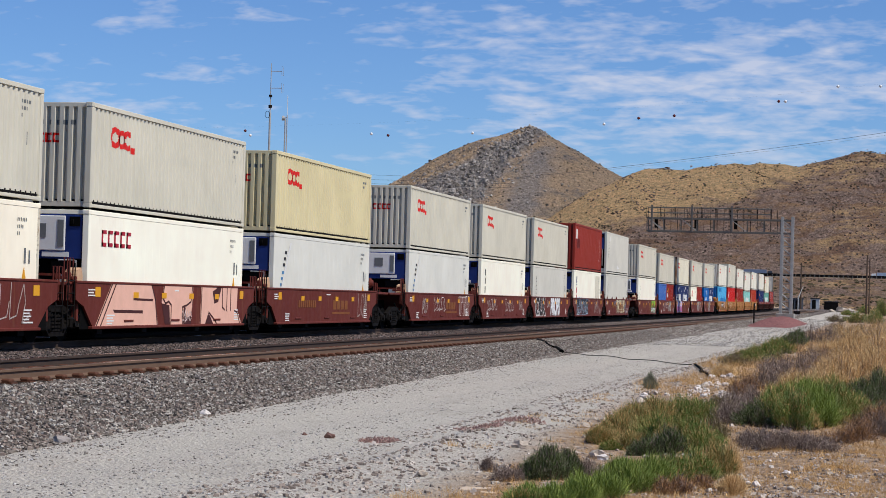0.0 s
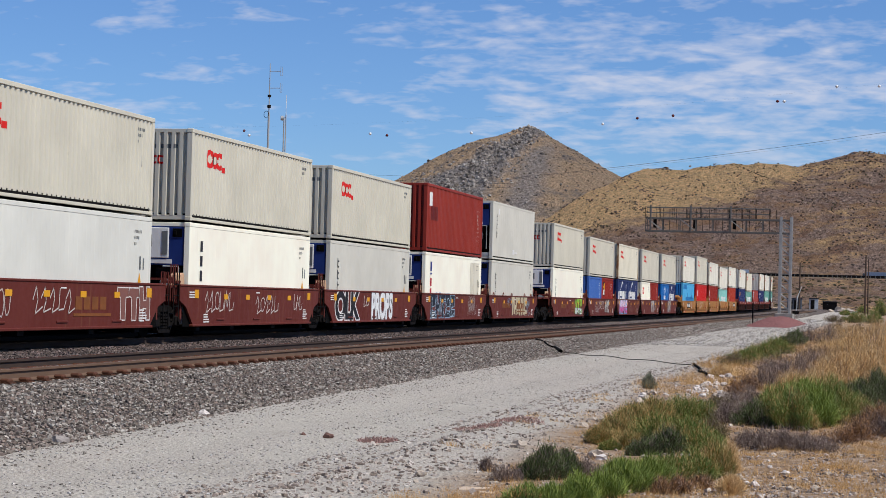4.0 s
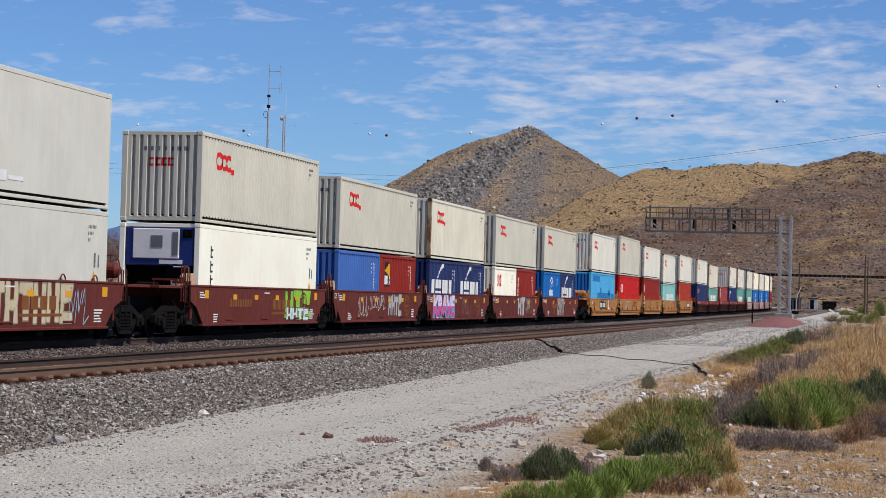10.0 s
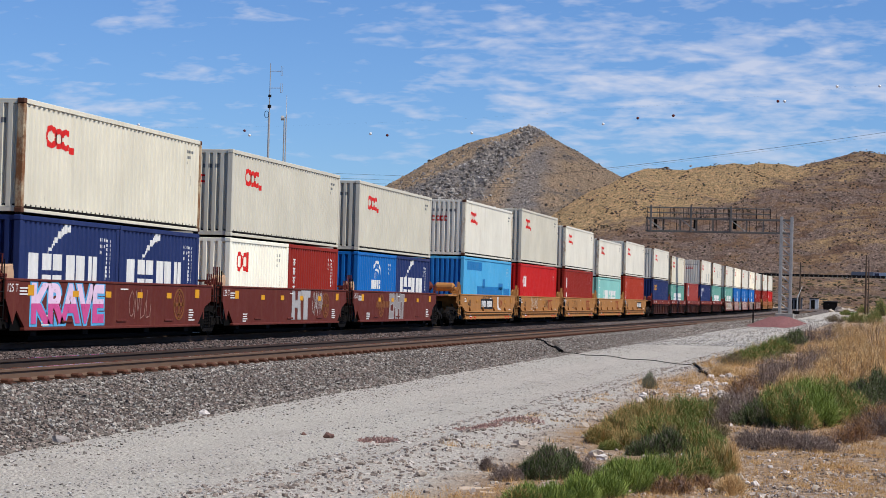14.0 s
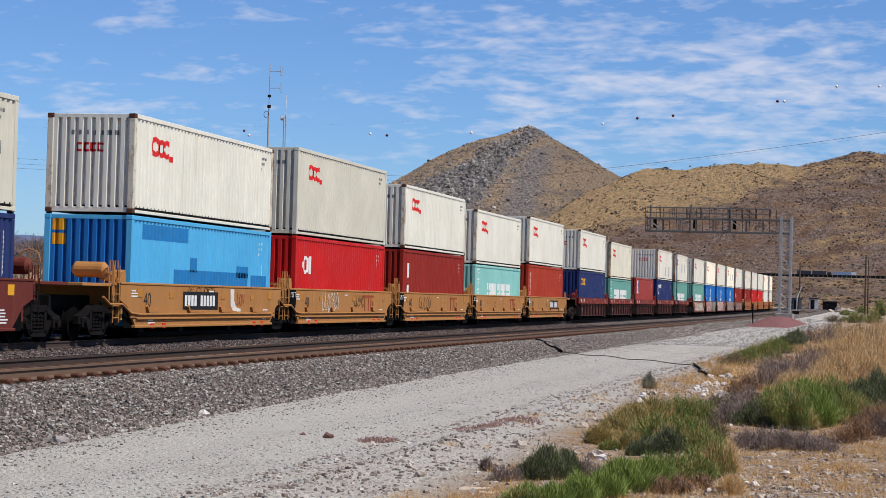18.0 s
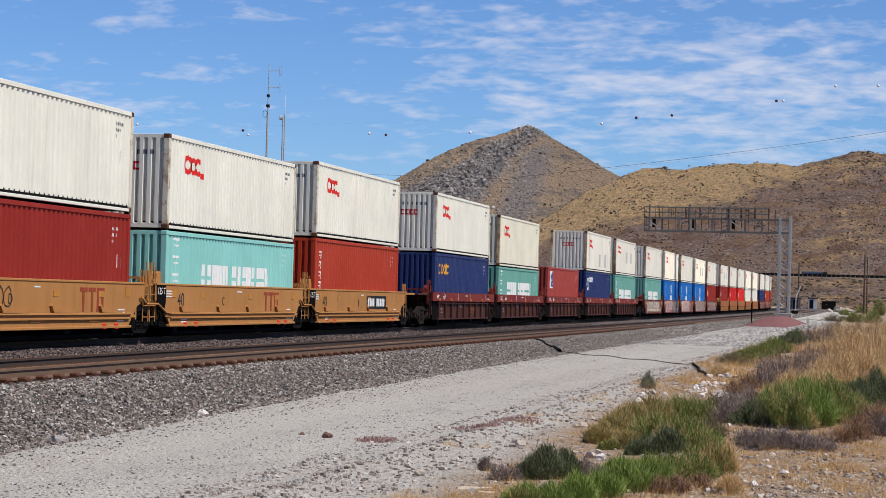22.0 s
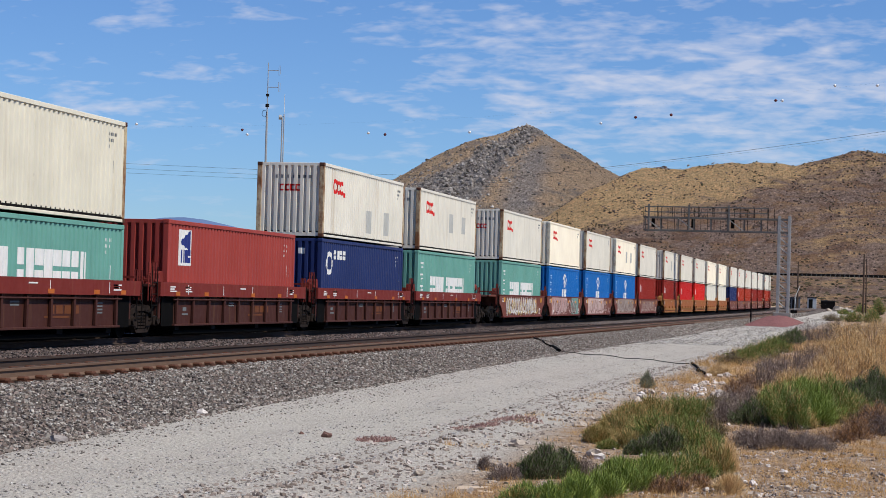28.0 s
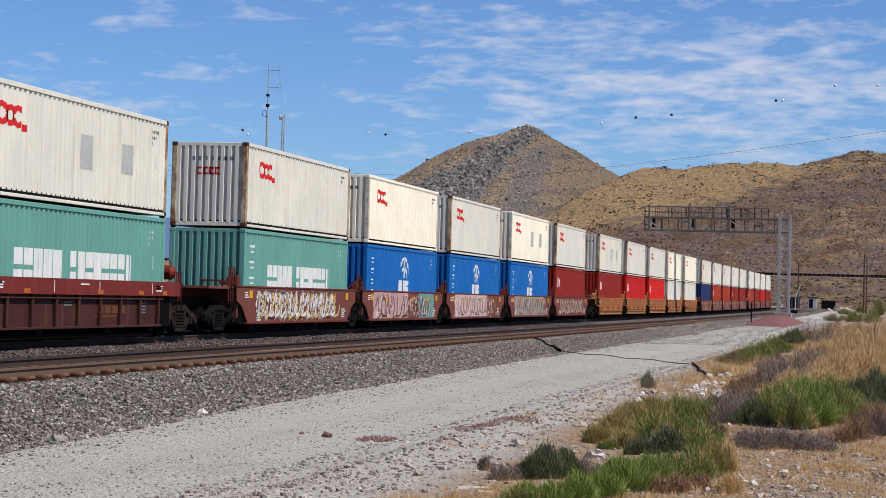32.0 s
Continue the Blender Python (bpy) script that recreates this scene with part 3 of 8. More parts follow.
def side_mesh(length, high, smooth):
    if smooth:
        return kept(("side_panel", length, high, 1), lambda: pressed_panel(length - 0.30, 0.16, high - 0.12, 0.54, 0.003, 0.46))
    return kept(("side_panel", length, high, 0), lambda: pressed_panel(length - 0.30, 0.16, high - 0.12, 0.275, 0.036))


def castings(length, high):
    return kept(("corner_casting",), lambda: Shape().box(-0.089, 0.089, -0.081, 0.081, -0.059, 0.059, 0.012)
                .box(0.084, 0.091, -0.03, 0.03, -0.03, 0.03).box(-0.03, 0.03, -0.083, -0.079, -0.035, 0.035))


def bars(name, parent, material, rows, x, label=""):
    """Small unreadable writing on a side: plain bars (y, z, width, height)."""
    sh = Shape()
    for y, z, w, h in rows:
        sh.box(x, x + 0.004, y, y + w, z, z + h)
    return part(name, sh, material, parent, label)


def ring_mark(sh, x, y, z, r, w, n=14, a0=0.0, a1=2 * math.pi):
    """A flat ring, or a part of one, on a side."""
    for i in range(n):
        t0, t1 = a0 + (a1 - a0) * i / n, a0 + (a1 - a0) * (i + 1) / n
        q = []
        for t, rr in ((t0, r), (t1, r), (t1, r - w), (t0, r - w)):
            q.append((y + rr * math.cos(t), z + rr * math.sin(t)))
        v = [(x + h, a, b) for h in (0, 0.004) for a, b in q]
        sh.add(v, [(4, 5, 6, 7), (0, 1, 5, 4), (2, 3, 7, 6)])


def container(length, high, colour, label, style="box", logo=None, rng=None, group="containers on the train"):
    """A freight container; its base is at z = 0, the end that faces the camera at y = 0 and its middle at x = 0."""
    paint_, trim = mat(colour), mat(colour)
    t = thing("shipping_container" if style == "box" else "refrigerated_container", label, "container", group)
    lip = 0.012 if style != "box" else 0.0
    panel = side_mesh(length, high, style != "box")
    for s in (1, -1):
        m_ = Matrix.Translation((s * (HW - 0.02 + lip), 0.15, 0)) if s > 0 else Matrix.Translation((-(HW - 0.02 + lip), length - 0.15, 0)) @ Matrix.Rotation(math.pi, 4, "Z")
        part("side_panel", panel, paint_, t, at=m_)
        part("top_rail", kept(("top_rail", length), lambda: Shape().box(-0.06, 0.0, 0.15, length - 0.15, -0.12, -0.005, 0.01)), trim, t, at=(s * (HW if s > 0 else HW - 0.06), 0, high) if s > 0 else (-(HW - 0.06), 0, high))
        part("bottom_rail", kept(("bottom_rail", length), lambda: Shape().box(-0.10, -0.055, 0.15, length - 0.15, 0.03, 0.17).box(-0.10, -0.004, 0.15, length - 0.15, 0.015, 0.095, 0.008)), trim, t, at=Matrix.Translation((HW, 0, 0)) if s > 0 else Matrix.Translation((-HW, length, 0)) @ Matrix.Rotation(math.pi, 4, "Z"))
    part("roof_panel", kept(("roof_panel", length), lambda: Shape().box(-HW + 0.05, HW - 0.05, 0.1, length - 0.1, -0.05, -0.02)), paint_, t, at=(0, 0, high))
    part("floor", kept(("floor", length), lambda: Shape().box(-HW + 0.05, HW - 0.05, 0.1, length - 0.1, 0.08, 0.2)), M_STEEL, t)
    post = kept(("corner_post", high), lambda: Shape().box(-0.085, 0.085, -0.075, 0.075, 0.118, high - 0.118, 0.015))
    cast = castings(length, high)
    for s in (1, -1):
        for y in (0.081, length - 0.081):
            part("corner_post", post, mat("paint_rusted_post") if colour in ("paint_old_white", "paint_pale_cream") else mat("paint_worn_post") if colour in ("paint_off_white", "paint_ivory") else trim, t, at=(s * (HW - 0.087), y, 0))
            for z in (0.059, high - 0.059):
                part("corner_casting", cast, M_RUST if colour in ("paint_old_white", "paint_off_white", "paint_pale_cream") else trim, t, at=Matrix.Translation((s * (HW - 0.089), y, z)) @ Matrix.Rotation(0 if s > 0 else math.pi, 4, "Z"))
    for y in (0.04, length - 0.1):
        part("end_sill", kept(("end_sill",), lambda: Shape().box(-HW + 0.17, HW - 0.17, 0, 0.06, 0.02, 0.15, 0.008)), trim, t, at=(0, y, 0))
        part("end_header", kept(("end_header",), lambda: Shape().box(-HW + 0.17, HW - 0.17, 0, 0.06, -0.12, -0.01, 0.008)), trim, t, at=(0, y, high))
    for s in (-1, 1):
        part("door", kept(("door", high), lambda: Shape().box(-0.52, 0.52, 0, 0.04, 0.16, high - 0.13, 0.01).tube((-0.25, 0.07, 0.1), (-0.25, 0.07, high - 0.1), 0.018).tube((0.25, 0.07, 0.1), (0.25, 0.07, high - 0.1), 0.018)), paint_, t, at=(s * 0.53, length - 0.1, 0))
    if style == "box":
        endp = kept(("end_panel", high), lambda: pressed_panel(WIDE - 0.34, 0.14, high - 0.11, 0.232, 0.095, END_FLATS))
        part("end_panel", endp, paint_, t, at=Matrix.Translation((-HW + 0.17, 0.035, 0)) @ Matrix.Rotation(-math.pi / 2, 4, "Z"))
    else:
        reefer_end(t, high, colour)
    return t


def reefer_end(t, high, colour):
    """Machinery end of a refrigerated container: white evaporator hood above, dark condenser bay below."""
    blue = plain_once("reefer_blue", (24, 48, 112))
    part("end_panel", kept(("reefer_bulkhead", high), lambda: Shape().box(-HW + 0.17, HW - 0.17, 0.38, 0.42, 0.14, high - 0.11)), M_BLACK, t)
    part("upper_hood", kept(("upper_hood", high), lambda: Shape().box(-HW + 0.2, HW - 0.2, 0.03, 0.4, high - 1.22, high - 0.13, 0.02)), blue, t, "dark blue upper machinery cover")
    door = part("evaporator_cover", kept(("evaporator_cover", high), lambda: Shape().box(-0.80, 0.60, 0.0, 0.035, high - 1.02, high - 0.16, 0.02)), M_WHITE, t, "white evaporator access cover")
    part("vent_grille", kept(("vent_grille", high), lambda: Shape().box(0.40, 0.56, -0.012, 0.0, high - 0.92, high - 0.26)), M_GREYMARK, door)
    part("label_plate", kept(("label_plate", high), lambda: Shape().box(-0.25, 0.1, -0.012, 0.0, high - 0.7, high - 0.36)), M_GREYMARK, door)
    part("label_plate", kept(("label_plate_low", high), lambda: Shape().box(0.0, 0.7, 0.015, 0.03, high - 1.17, high - 1.05)), M_WHITE, t, "white maker's plate")
    part("condenser", kept(("condenser", high), lambda: Shape().box(-0.7, -0.05, 0.08, 0.4, 0.3, 1.2, 0.03).tube((0.5, 0.1, 0.75), (0.5, 0.38, 0.75), 0.33, 18).box(0.2, 0.9, 0.1, 0.38, high - 1.55, high - 1.27, 0.02)), M_STEEL, t, "grimy condenser and fan")
    part("control_box", kept(("control_box", high), lambda: Shape().box(0.35, 0.7, 0.05, 0.2, 1.0, 1.3, 0.02)), M_GALV, t, "grey control box")
    # no opening here: a black slab stands for the dark of a recess
    part("fan_recess", kept(("fan_recess", high), lambda: Shape().box(0.70, 0.98, 0.012, 0.03, high - 0.42, high - 0.18, 0.004).box(0.74, 0.82, -0.02, 0.02, high - 0.36, high - 0.24, 0.01)), M_BLACK, t, "black slab painted as a shaded recess beside the cover")
    part("pipe", kept(("reefer_pipe", high), lambda: Shape().path([(0.9, 0.02, 0.5), (0.9, 0.0, high - 1.25), (0.45, 0.0, high - 1.25)], 0.025)), M_GALV, t)
    part("lower_frame", kept(("lower_frame", high), lambda: Shape().box(-HW + 0.17, HW - 0.17, 0.03, 0.1, 0.14, 0.32, 0.01)), M_GALV, t)


def plain_once(name, rgb):
    if name not in MATS:
        MATS[name] = plain(name, rgb, 0.5)
    return MATS[name]


# ---- well wagons ----
def wheel_truck(parent, y, steel):
    """A two-axle truck: side frames, springs, axles and wheels."""
    tr = part("truck", kept(("truck_bolster",), lambda: Shape().box(-1.0, 1.0, -0.25, 0.25, 0.42, 0.72, 0.04)), M_STEEL, parent, "grimy cast steel truck", at=(0, y, 0))
    frame_ = kept(("side_frame",), lambda: Shape().slab([(-1.25, 0.42), (-1.25, 0.62), (-0.95, 0.68), (-0.42, 0.88), (0.42, 0.88), (0.95, 0.68), (1.25, 0.62), (1.25, 0.42), (0.98, 0.42), (0.92, 0.54), (0.42, 0.72), (-0.42, 0.72), (-0.92, 0.54), (-0.98, 0.42)], 0, -0.07, 0.07)
                  .slab([(-0.86, 0.52), (-0.42, 0.14), (0.42, 0.14), (0.86, 0.52), (0.70, 0.52), (0.36, 0.24), (-0.36, 0.24), (-0.70, 0.52)], 0, -0.07, 0.07)
                  .box(-0.07, 0.07, -0.48, -0.34, 0.2, 0.76, 0.015).box(-0.07, 0.07, 0.34, 0.48, 0.2, 0.76, 0.015)
                  .box(-0.08, 0.14, -1.08, -0.74, 0.32, 0.60, 0.03).box(-0.08, 0.14, 0.74, 1.08, 0.32, 0.60, 0.03)
                  .tube((0.1, -0.91, 0.46), (0.2, -0.91, 0.46), 0.11, 10).tube((0.1, 0.91, 0.46), (0.2, 0.91, 0.46), 0.11, 10))

    def coils():
        sh = Shape()
        for o in (-0.2, 0.0, 0.2):
            for k in range(5):
                sh.tube((0.0, o, 0.26 + 0.085 * k), (0.0, o, 0.31 + 0.085 * k), 0.092, 8)
            sh.tube((0.0, o, 0.24), (0.0, o, 0.7), 0.05, 6)
        return sh
    wheel = kept(("wheel",), lambda: Shape().tube((-0.065, 0, 0), (0.065, 0, 0), 0.42, 26).tube((-0.09, 0, 0), (-0.065, 0, 0), 0.455, 26).tube((0.065, 0, 0), (0.10, 0, 0), 0.16, 14))
    axle = kept(("axle",), lambda: Shape().tube((-0.7, 0, 0), (0.7, 0, 0), 0.08, 10))
    for s in (-1, 1):
        part("side_frame", frame_, steel, tr, "dusty cast steel side frame", at=(s * 1.0, 0, 0))
    part("spring_group", kept(("spring_group",), coils), steel, tr, "coil springs", at=(1.0, 0, 0))
    for o in (-0.9, 0.9):
        part("axle", axle, M_STEEL, tr, at=(0, o, 0.42))
        for s in (-1, 1):
            part("wheel", wheel, M_BLACK, tr, at=Matrix.Translation((s * 0.7525, o, 0.42)) @ Matrix.Rotation(0 if s > 0 else math.pi, 4, "Z"))


def ladder(parent, x, y, z0, z1, material):
    sh = Shape().tube((x, y, z0), (x, y, z1), 0.016).tube((x, y + 0.4, z0), (x, y + 0.4, z1), 0.016)
    n = int((z1 - z0) / 0.3)
    for i in range(n):
        z = z0 + 0.12 + i * 0.3
        sh.tube((x, y, z), (x, y + 0.4, z), 0.014)
    return part("ladder", sh, material, parent)


def handrail(parent, x, y, z, h, w, material, name="handrail"):
    return part(name, kept((name, x, h, w), lambda: Shape().path([(0, 0, 0), (0, 0, h), (0, w, h), (0, w, 0)], 0.018)), material, parent, "pale grab rail", at=(x, y, z))


WELL_END = 1.45      # from the container's end to the joint between two units


def well_unit(kind, first, last, label, rng):
    """One well of a five-unit car. z = 0 is the rail; the container's floor is at 0.33, its end at y = 0."""
    body, trim = {"smooth": ("wagon_brown", "wagon_brown"), "yellow": ("wagon_yellow", "wagon_yellow"),
                  "ribbed": ("wagon_dark_brown", "wagon_red_band"), "stained": ("wagon_stained_brown", "wagon_brown"), "ochre": ("wagon_ochre", "wagon_yellow")}[kind]
    B, T = mat(body), mat(trim)
    t = thing("well_wagon", label, "train wagon", "wagons of the train")
    y0, y1 = -0.55, L40 + 0.55
    X = HW + 0.06
    for s in (1, -1):
        if kind == "ribbed":
            sill = part("side_sill", kept(("sill_band",), lambda: Shape().slab([(y0 - 0.35, 1.50), (y1 + 0.35, 1.50), (y1 + 0.35, 1.12), (y0 - 0.35, 1.12)], 0, -0.05, 0.085)), T, t, "red-brown top band of the side", at=(s * X, 0, 0))
            part("lower_panel", kept(("lower_panel",), lambda: Shape().slab([(0.5, 1.12), (L40 - 0.5, 1.12), (L40 - 0.5, 0.36), (0.5, 0.36)], 0, -0.058, -0.045)), B, sill)
            part("bottom_flange", kept(("rib_flange",), lambda: Shape().box(-0.05, 0.05, 0.4, L40 - 0.4, 0.30, 0.36, 0.01)), B, sill)
            part("stiffener", kept(("stiffener_pipe",), lambda: Shape().tube((0.035, 0.3, 1.03), (0.035, L40 - 0.3, 1.03), 0.022)), B, sill)
            rib = kept(("rib",), lambda: Shape().box(-0.03, 0.045, -0.05, 0.05, 0.36, 1.12, 0.01))
            for i in range(9):
                part("rib", rib, B, sill, at=(0, 0.6 + i * (L40 - 1.2) / 8, 0))
        else:
            sill = part("side_sill", kept(("sill_plate",), lambda: Shape().slab([(y0 - 0.35, 1.46), (y1 + 0.35, 1.46), (y1 + 0.35, 1.02), (y1 - 0.15, 0.86), (y1 - 0.75, 0.36), (y0 + 0.75, 0.36), (y0 + 0.15, 0.86), (y0 - 0.35, 1.02)], 0, -0.03, 0.03)), B, t, at=(s * X, 0, 0))
            part("top_chord", kept(("top_chord",), lambda: Shape().box(-0.04, 0.05, y0 - 0.35, y1 + 0.35, 1.42, 1.48, 0.012)), T, sill)
            part("bottom_flange", kept(("bottom_flange",), lambda: Shape().box(-0.05, 0.075, 0.1, L40 - 0.1, 0.30, 0.37, 0.012)), T, sill)
            if kind in ("yellow", "ochre"):
                part("lower_chord", kept(("lower_chord",), lambda: Shape().box(0.0, 0.06, -0.2, L40 + 0.2, 0.56, 0.64, 0.01)), T, sill)
            foot = kept(("foot_plate",), lambda: Shape().box(0.02, 0.055, -0.32, 0.32, 0.47, 0.52, 0.008))
            for y in (2.6, 6.1, 9.6):
                part("foot_plate", foot, T, sill, at=(0, y, 0))
        for y in (-0.45, L40 - 0.5):
            part("corner_gusset", kept(("corner_gusset",), lambda: Shape().box(-0.012, 0.0, 0.0, 0.95, 0.3, 1.12)), M_BLACK, sill, "black plate behind the cut corner", at=(-0.044 * s, y, 0))
    # closes the view beneath; its black stands in for shade in the well
    part("well_pan", kept(("well_pan",), lambda: Shape().box(-1.18, 1.18, 0.7, L40 - 0.7, 0.07, 0.17, 0.01)), M_BLACK, t, "well bottom, blackened to stand for the shade under the wagon")
    for i, y in enumerate((0.9, 4.0, 8.2, 11.3)):
        part("cross_member", kept(("cross_member",), lambda: Shape().box(-HW, HW, -0.18, 0.18, 0.18, 0.325, 0.01)), M_STEEL, t, at=(0, y, 0))
    for y, far_end in ((-0.55, False), (L40 + 0.55, True)):
        s = 1 if far_end else -1
        reach = 2.6 if (far_end and last) or (not far_end and first) else WELL_END - 0.55 - 0.1
        part("end_bulkhead", kept(("end_bulkhead",), lambda: Shape().box(-HW, HW, -0.05, 0.05, 0.5, 1.44, 0.01)), B, t, at=(0, y, 0))
        part("centre_sill", kept(("centre_sill", reach), lambda: Shape().box(-0.35, 0.35, 0.0, reach, 0.72, 1.12, 0.02)), M_STEEL, t, at=Matrix.Translation((0, y, 0)) if far_end else Matrix.Translation((0, y, 0)) @ Matrix.Rotation(math.pi, 4, "Z"))
        part("end_platform", kept(("end_platform", reach), lambda: Shape().box(-1.2, 1.2, 0.05, reach, 1.36, 1.44, 0.01)), B, t, at=Matrix.Translation((0, y, 0)) if far_end else Matrix.Translation((0, y, 0)) @ Matrix.Rotation(math.pi, 4, "Z"))
        ladder(t, HW + 0.05, y + (0.35 if far_end else -0.75), 0.45, 1.9 if not far_end else 1.5, T if kind == "yellow" else M_STEEL)
        for k in range(2):
            handrail(t, 1.2, y + s * (0.42 + 0.34 * k) - 0.1, 1.0, 1.02 if not far_end else 0.8, 0.20, T)
    guide = kept(("corner_guide",), lambda: Shape().slab([(-0.42, 1.46), (0.0, 1.46), (0.0, 1.62), (-0.08, 1.80), (-0.3, 1.74)], 0, -0.16, 0.16))
    part("corner_guide", guide, M_GUIDE if kind == "smooth" else T, t, "tan wedge that guides the container's corner" if kind == "smooth" else "", at=(0.96, -0.06, 0))
    part("hose_bundle", kept(("hose_bundle",), lambda: Shape().path([(1.0, -1.5, 1.0), (1.05, -1.25, 0.72), (1.1, -1.0, 0.66), (1.12, -0.7, 0.9)], 0.03).path([(0.8, -1.6, 0.9), (0.9, -1.2, 0.62), (1.0, -0.8, 0.82)], 0.025)), M_STEEL, t, "sagging air hoses between wagons")
    part("end_bracket", kept(("end_bracket",), lambda: Shape().box(0.75, 1.22, -0.92, -0.62, 1.5, 1.58, 0.01).box(1.14, 1.22, -0.9, -0.64, 0.95, 1.5, 0.01).tube((1.0, -0.9, 1.62), (1.0, -0.62, 1.62), 0.07, 10).box(0.2, 0.95, -1.05, -0.99, 1.58, 1.64).tube((0.25, -1.02, 1.44), (0.25, -1.02, 1.6), 0.02).tube((0.9, -1.02, 1.44), (0.9, -1.02, 1.6), 0.02)), T if kind != "smooth" else B, t, "bracket and latch gear on the end platform")
    if kind in ("yellow", "ochre"):
        ledge = kept(("pocket_ledge",), lambda: Shape().slab([(0.0, 0.86), (0.14, 0.70), (1.5, 0.68), (1.5, 0.74), (0.2, 0.76), (0.05, 0.90)], 0, 0.03, 0.10))
        for y in (0.9, 4.1, 6.9, 9.9):
            part("pocket_ledge", ledge, T, t, at=(X, y, 0))
        part("brake_pipe", kept(("brake_pipe",), lambda: Shape().path([(1.36, -2.2, 1.10), (1.36, -1.75, 0.92), (1.36, -0.9, 0.92), (1.36, -0.3, 0.70), (1.36, 0.3, 0.66), (1.36, 12.0, 0.66)], 0.032)), T, t, "pale bent pipe along the side")
        part("lower_ledge", kept(("lower_ledge",), lambda: Shape().box(0.03, 0.09, 0.2, L40 - 0.2, 0.52, 0.57, 0.01)), T, t, at=(X, 0, 0))
    wheel_truck(t, -WELL_END - (0.35 if first else 0), M_TRUCK if kind == "ribbed" else M_STEEL)
    if last:
        wheel_truck(t, L40 + WELL_END + 0.35, M_TRUCK if kind == "ribbed" else M_STEEL)
    for a, flag in ((-1, first), (1, last)):
        if flag:
            y = -3.15 if a < 0 else L40 + 3.15
            part("coupler", kept(("coupler",), lambda: Shape().box(-0.11, 0.11, -0.45, 0.35, 0.72, 0.98, 0.03).box(-0.2, 0.2, -0.5, -0.3, 0.66, 1.02, 0.04)), M_STEEL, t, at=Matrix.Translation((0, y, 0)) if a < 0 else Matrix.Translation((0, y, 0)) @ Matrix.Rotation(math.pi, 4, "Z"))
            part("brake_wheel", kept(("brake_wheel",), lambda: Shape().path([(0.28 * math.cos(q * math.pi / 6), 0, 0.28 * math.sin(q * math.pi / 6)) for q in range(13)], 0.018).path([(-0.28, 0, 0), (0.28, 0, 0)], 0.014).path([(0, 0, -0.28), (0, 0, 0.28)], 0.014)), T, t, at=(-0.4, -2.7 if a < 0 else L40 + 2.7, 1.95))
            if (a > 0) == (kind != "yellow"):
                part("brake_reservoir", kept(("brake_reservoir",), lambda: Shape().tube((0.2, 0, 0), (0.95, 0, 0), 0.2, 16).tube((0.95, 0, 0), (1.05, 0, 0), 0.2, 16, 0.1).tube((0.1, 0, 0), (0.2, 0, 0), 0.1, 16, 0.2)), T, t, "painted brake air tank", at=(0, -1.15 if a < 0 else L40 + 1.35, 1.78))
    # reflector patches and small stencilled writing on the side facing the road
    for y, z, w, h in [(0.3, 1.1, 0.34, 0.24)] + [(v, 1.08, 0.36, 0.15) for v in ((2.9, 5.0, 7.2, 9.4) if kind == "smooth" else (2.7, 7.1, 9.9))] + [(11.7, 1.1, 0.34, 0.24)]:
        if kind == "ribbed":
            z, h = 1.14, 0.11
        part("reflector", kept(("reflector", w, h), lambda: Shape().box(0, 0.006, 0, w, 0, h)), M_FADEDAMBER if kind in ("yellow", "ochre") else M_AMBER if kind == "ribbed" else M_YELLOW, t, at=(X + (0.087 if kind == "ribbed" else 0.034), y, z))
    rows = []
    for y, z, n in ((-0.15, 1.25, 3), (1.1, 0.62, 4), (11.2, 0.75, 5), (6.0, 1.28, 1)):
        for k in range(n):
            rows.append((y, z - 0.07 * k if kind != "ribbed" else 1.36 - 0.06 * (k % 3), rng.uniform(0.3, 0.55), 0.035))
    tagged(bars("stencilled_writing", t, M_WHITE, rows, X + (0.087 if kind == "ribbed" else 0.034)), kind="stuff")
    return t


# ---- the train's make-up, front to back ----
# start of each container pair along the track at 0 s
STARTS = [31.3, 46.4, 61.8, 80.6, 95.8, 110.6, 125.8, 140.7, 159.9, 175.0, 189.9, 204.9, 219.9, 239.3, 254.3, 269.7, 284.6, 299.4, 318.5, 333.5, 349.0, 364.5,
          379.5, 398.7, 413.8, 428.8, 444.1, 459.2, 478.1, 493.6, 509.0, 524.2, 540.5, 559.7]
while len(STARTS) < 46:
    STARTS.append(STARTS[-1] + (19.2 if len(STARTS) % 5 == 3 else 15.1))
KIND = ["smooth"] * 13 + ["yellow"] * 5 + ["ribbed"] * 5 + ["stained"] * 5 + ["ochre"] * 5 + ["stained"] * 5 + ["smooth"] * 8
WAGON_LABEL = {"smooth": "red-brown steel well wagon with graffiti on its side", "yellow": "yellow steel well wagon with dark stencils and grime",
               "ribbed": "dark brown ribbed well wagon with a red-brown band", "stained": "stained brown well wagon with pale graffiti",
               "ochre": "ochre-yellow steel well wagon, dusty and worn"}
B_ = "paint_grey_beige"
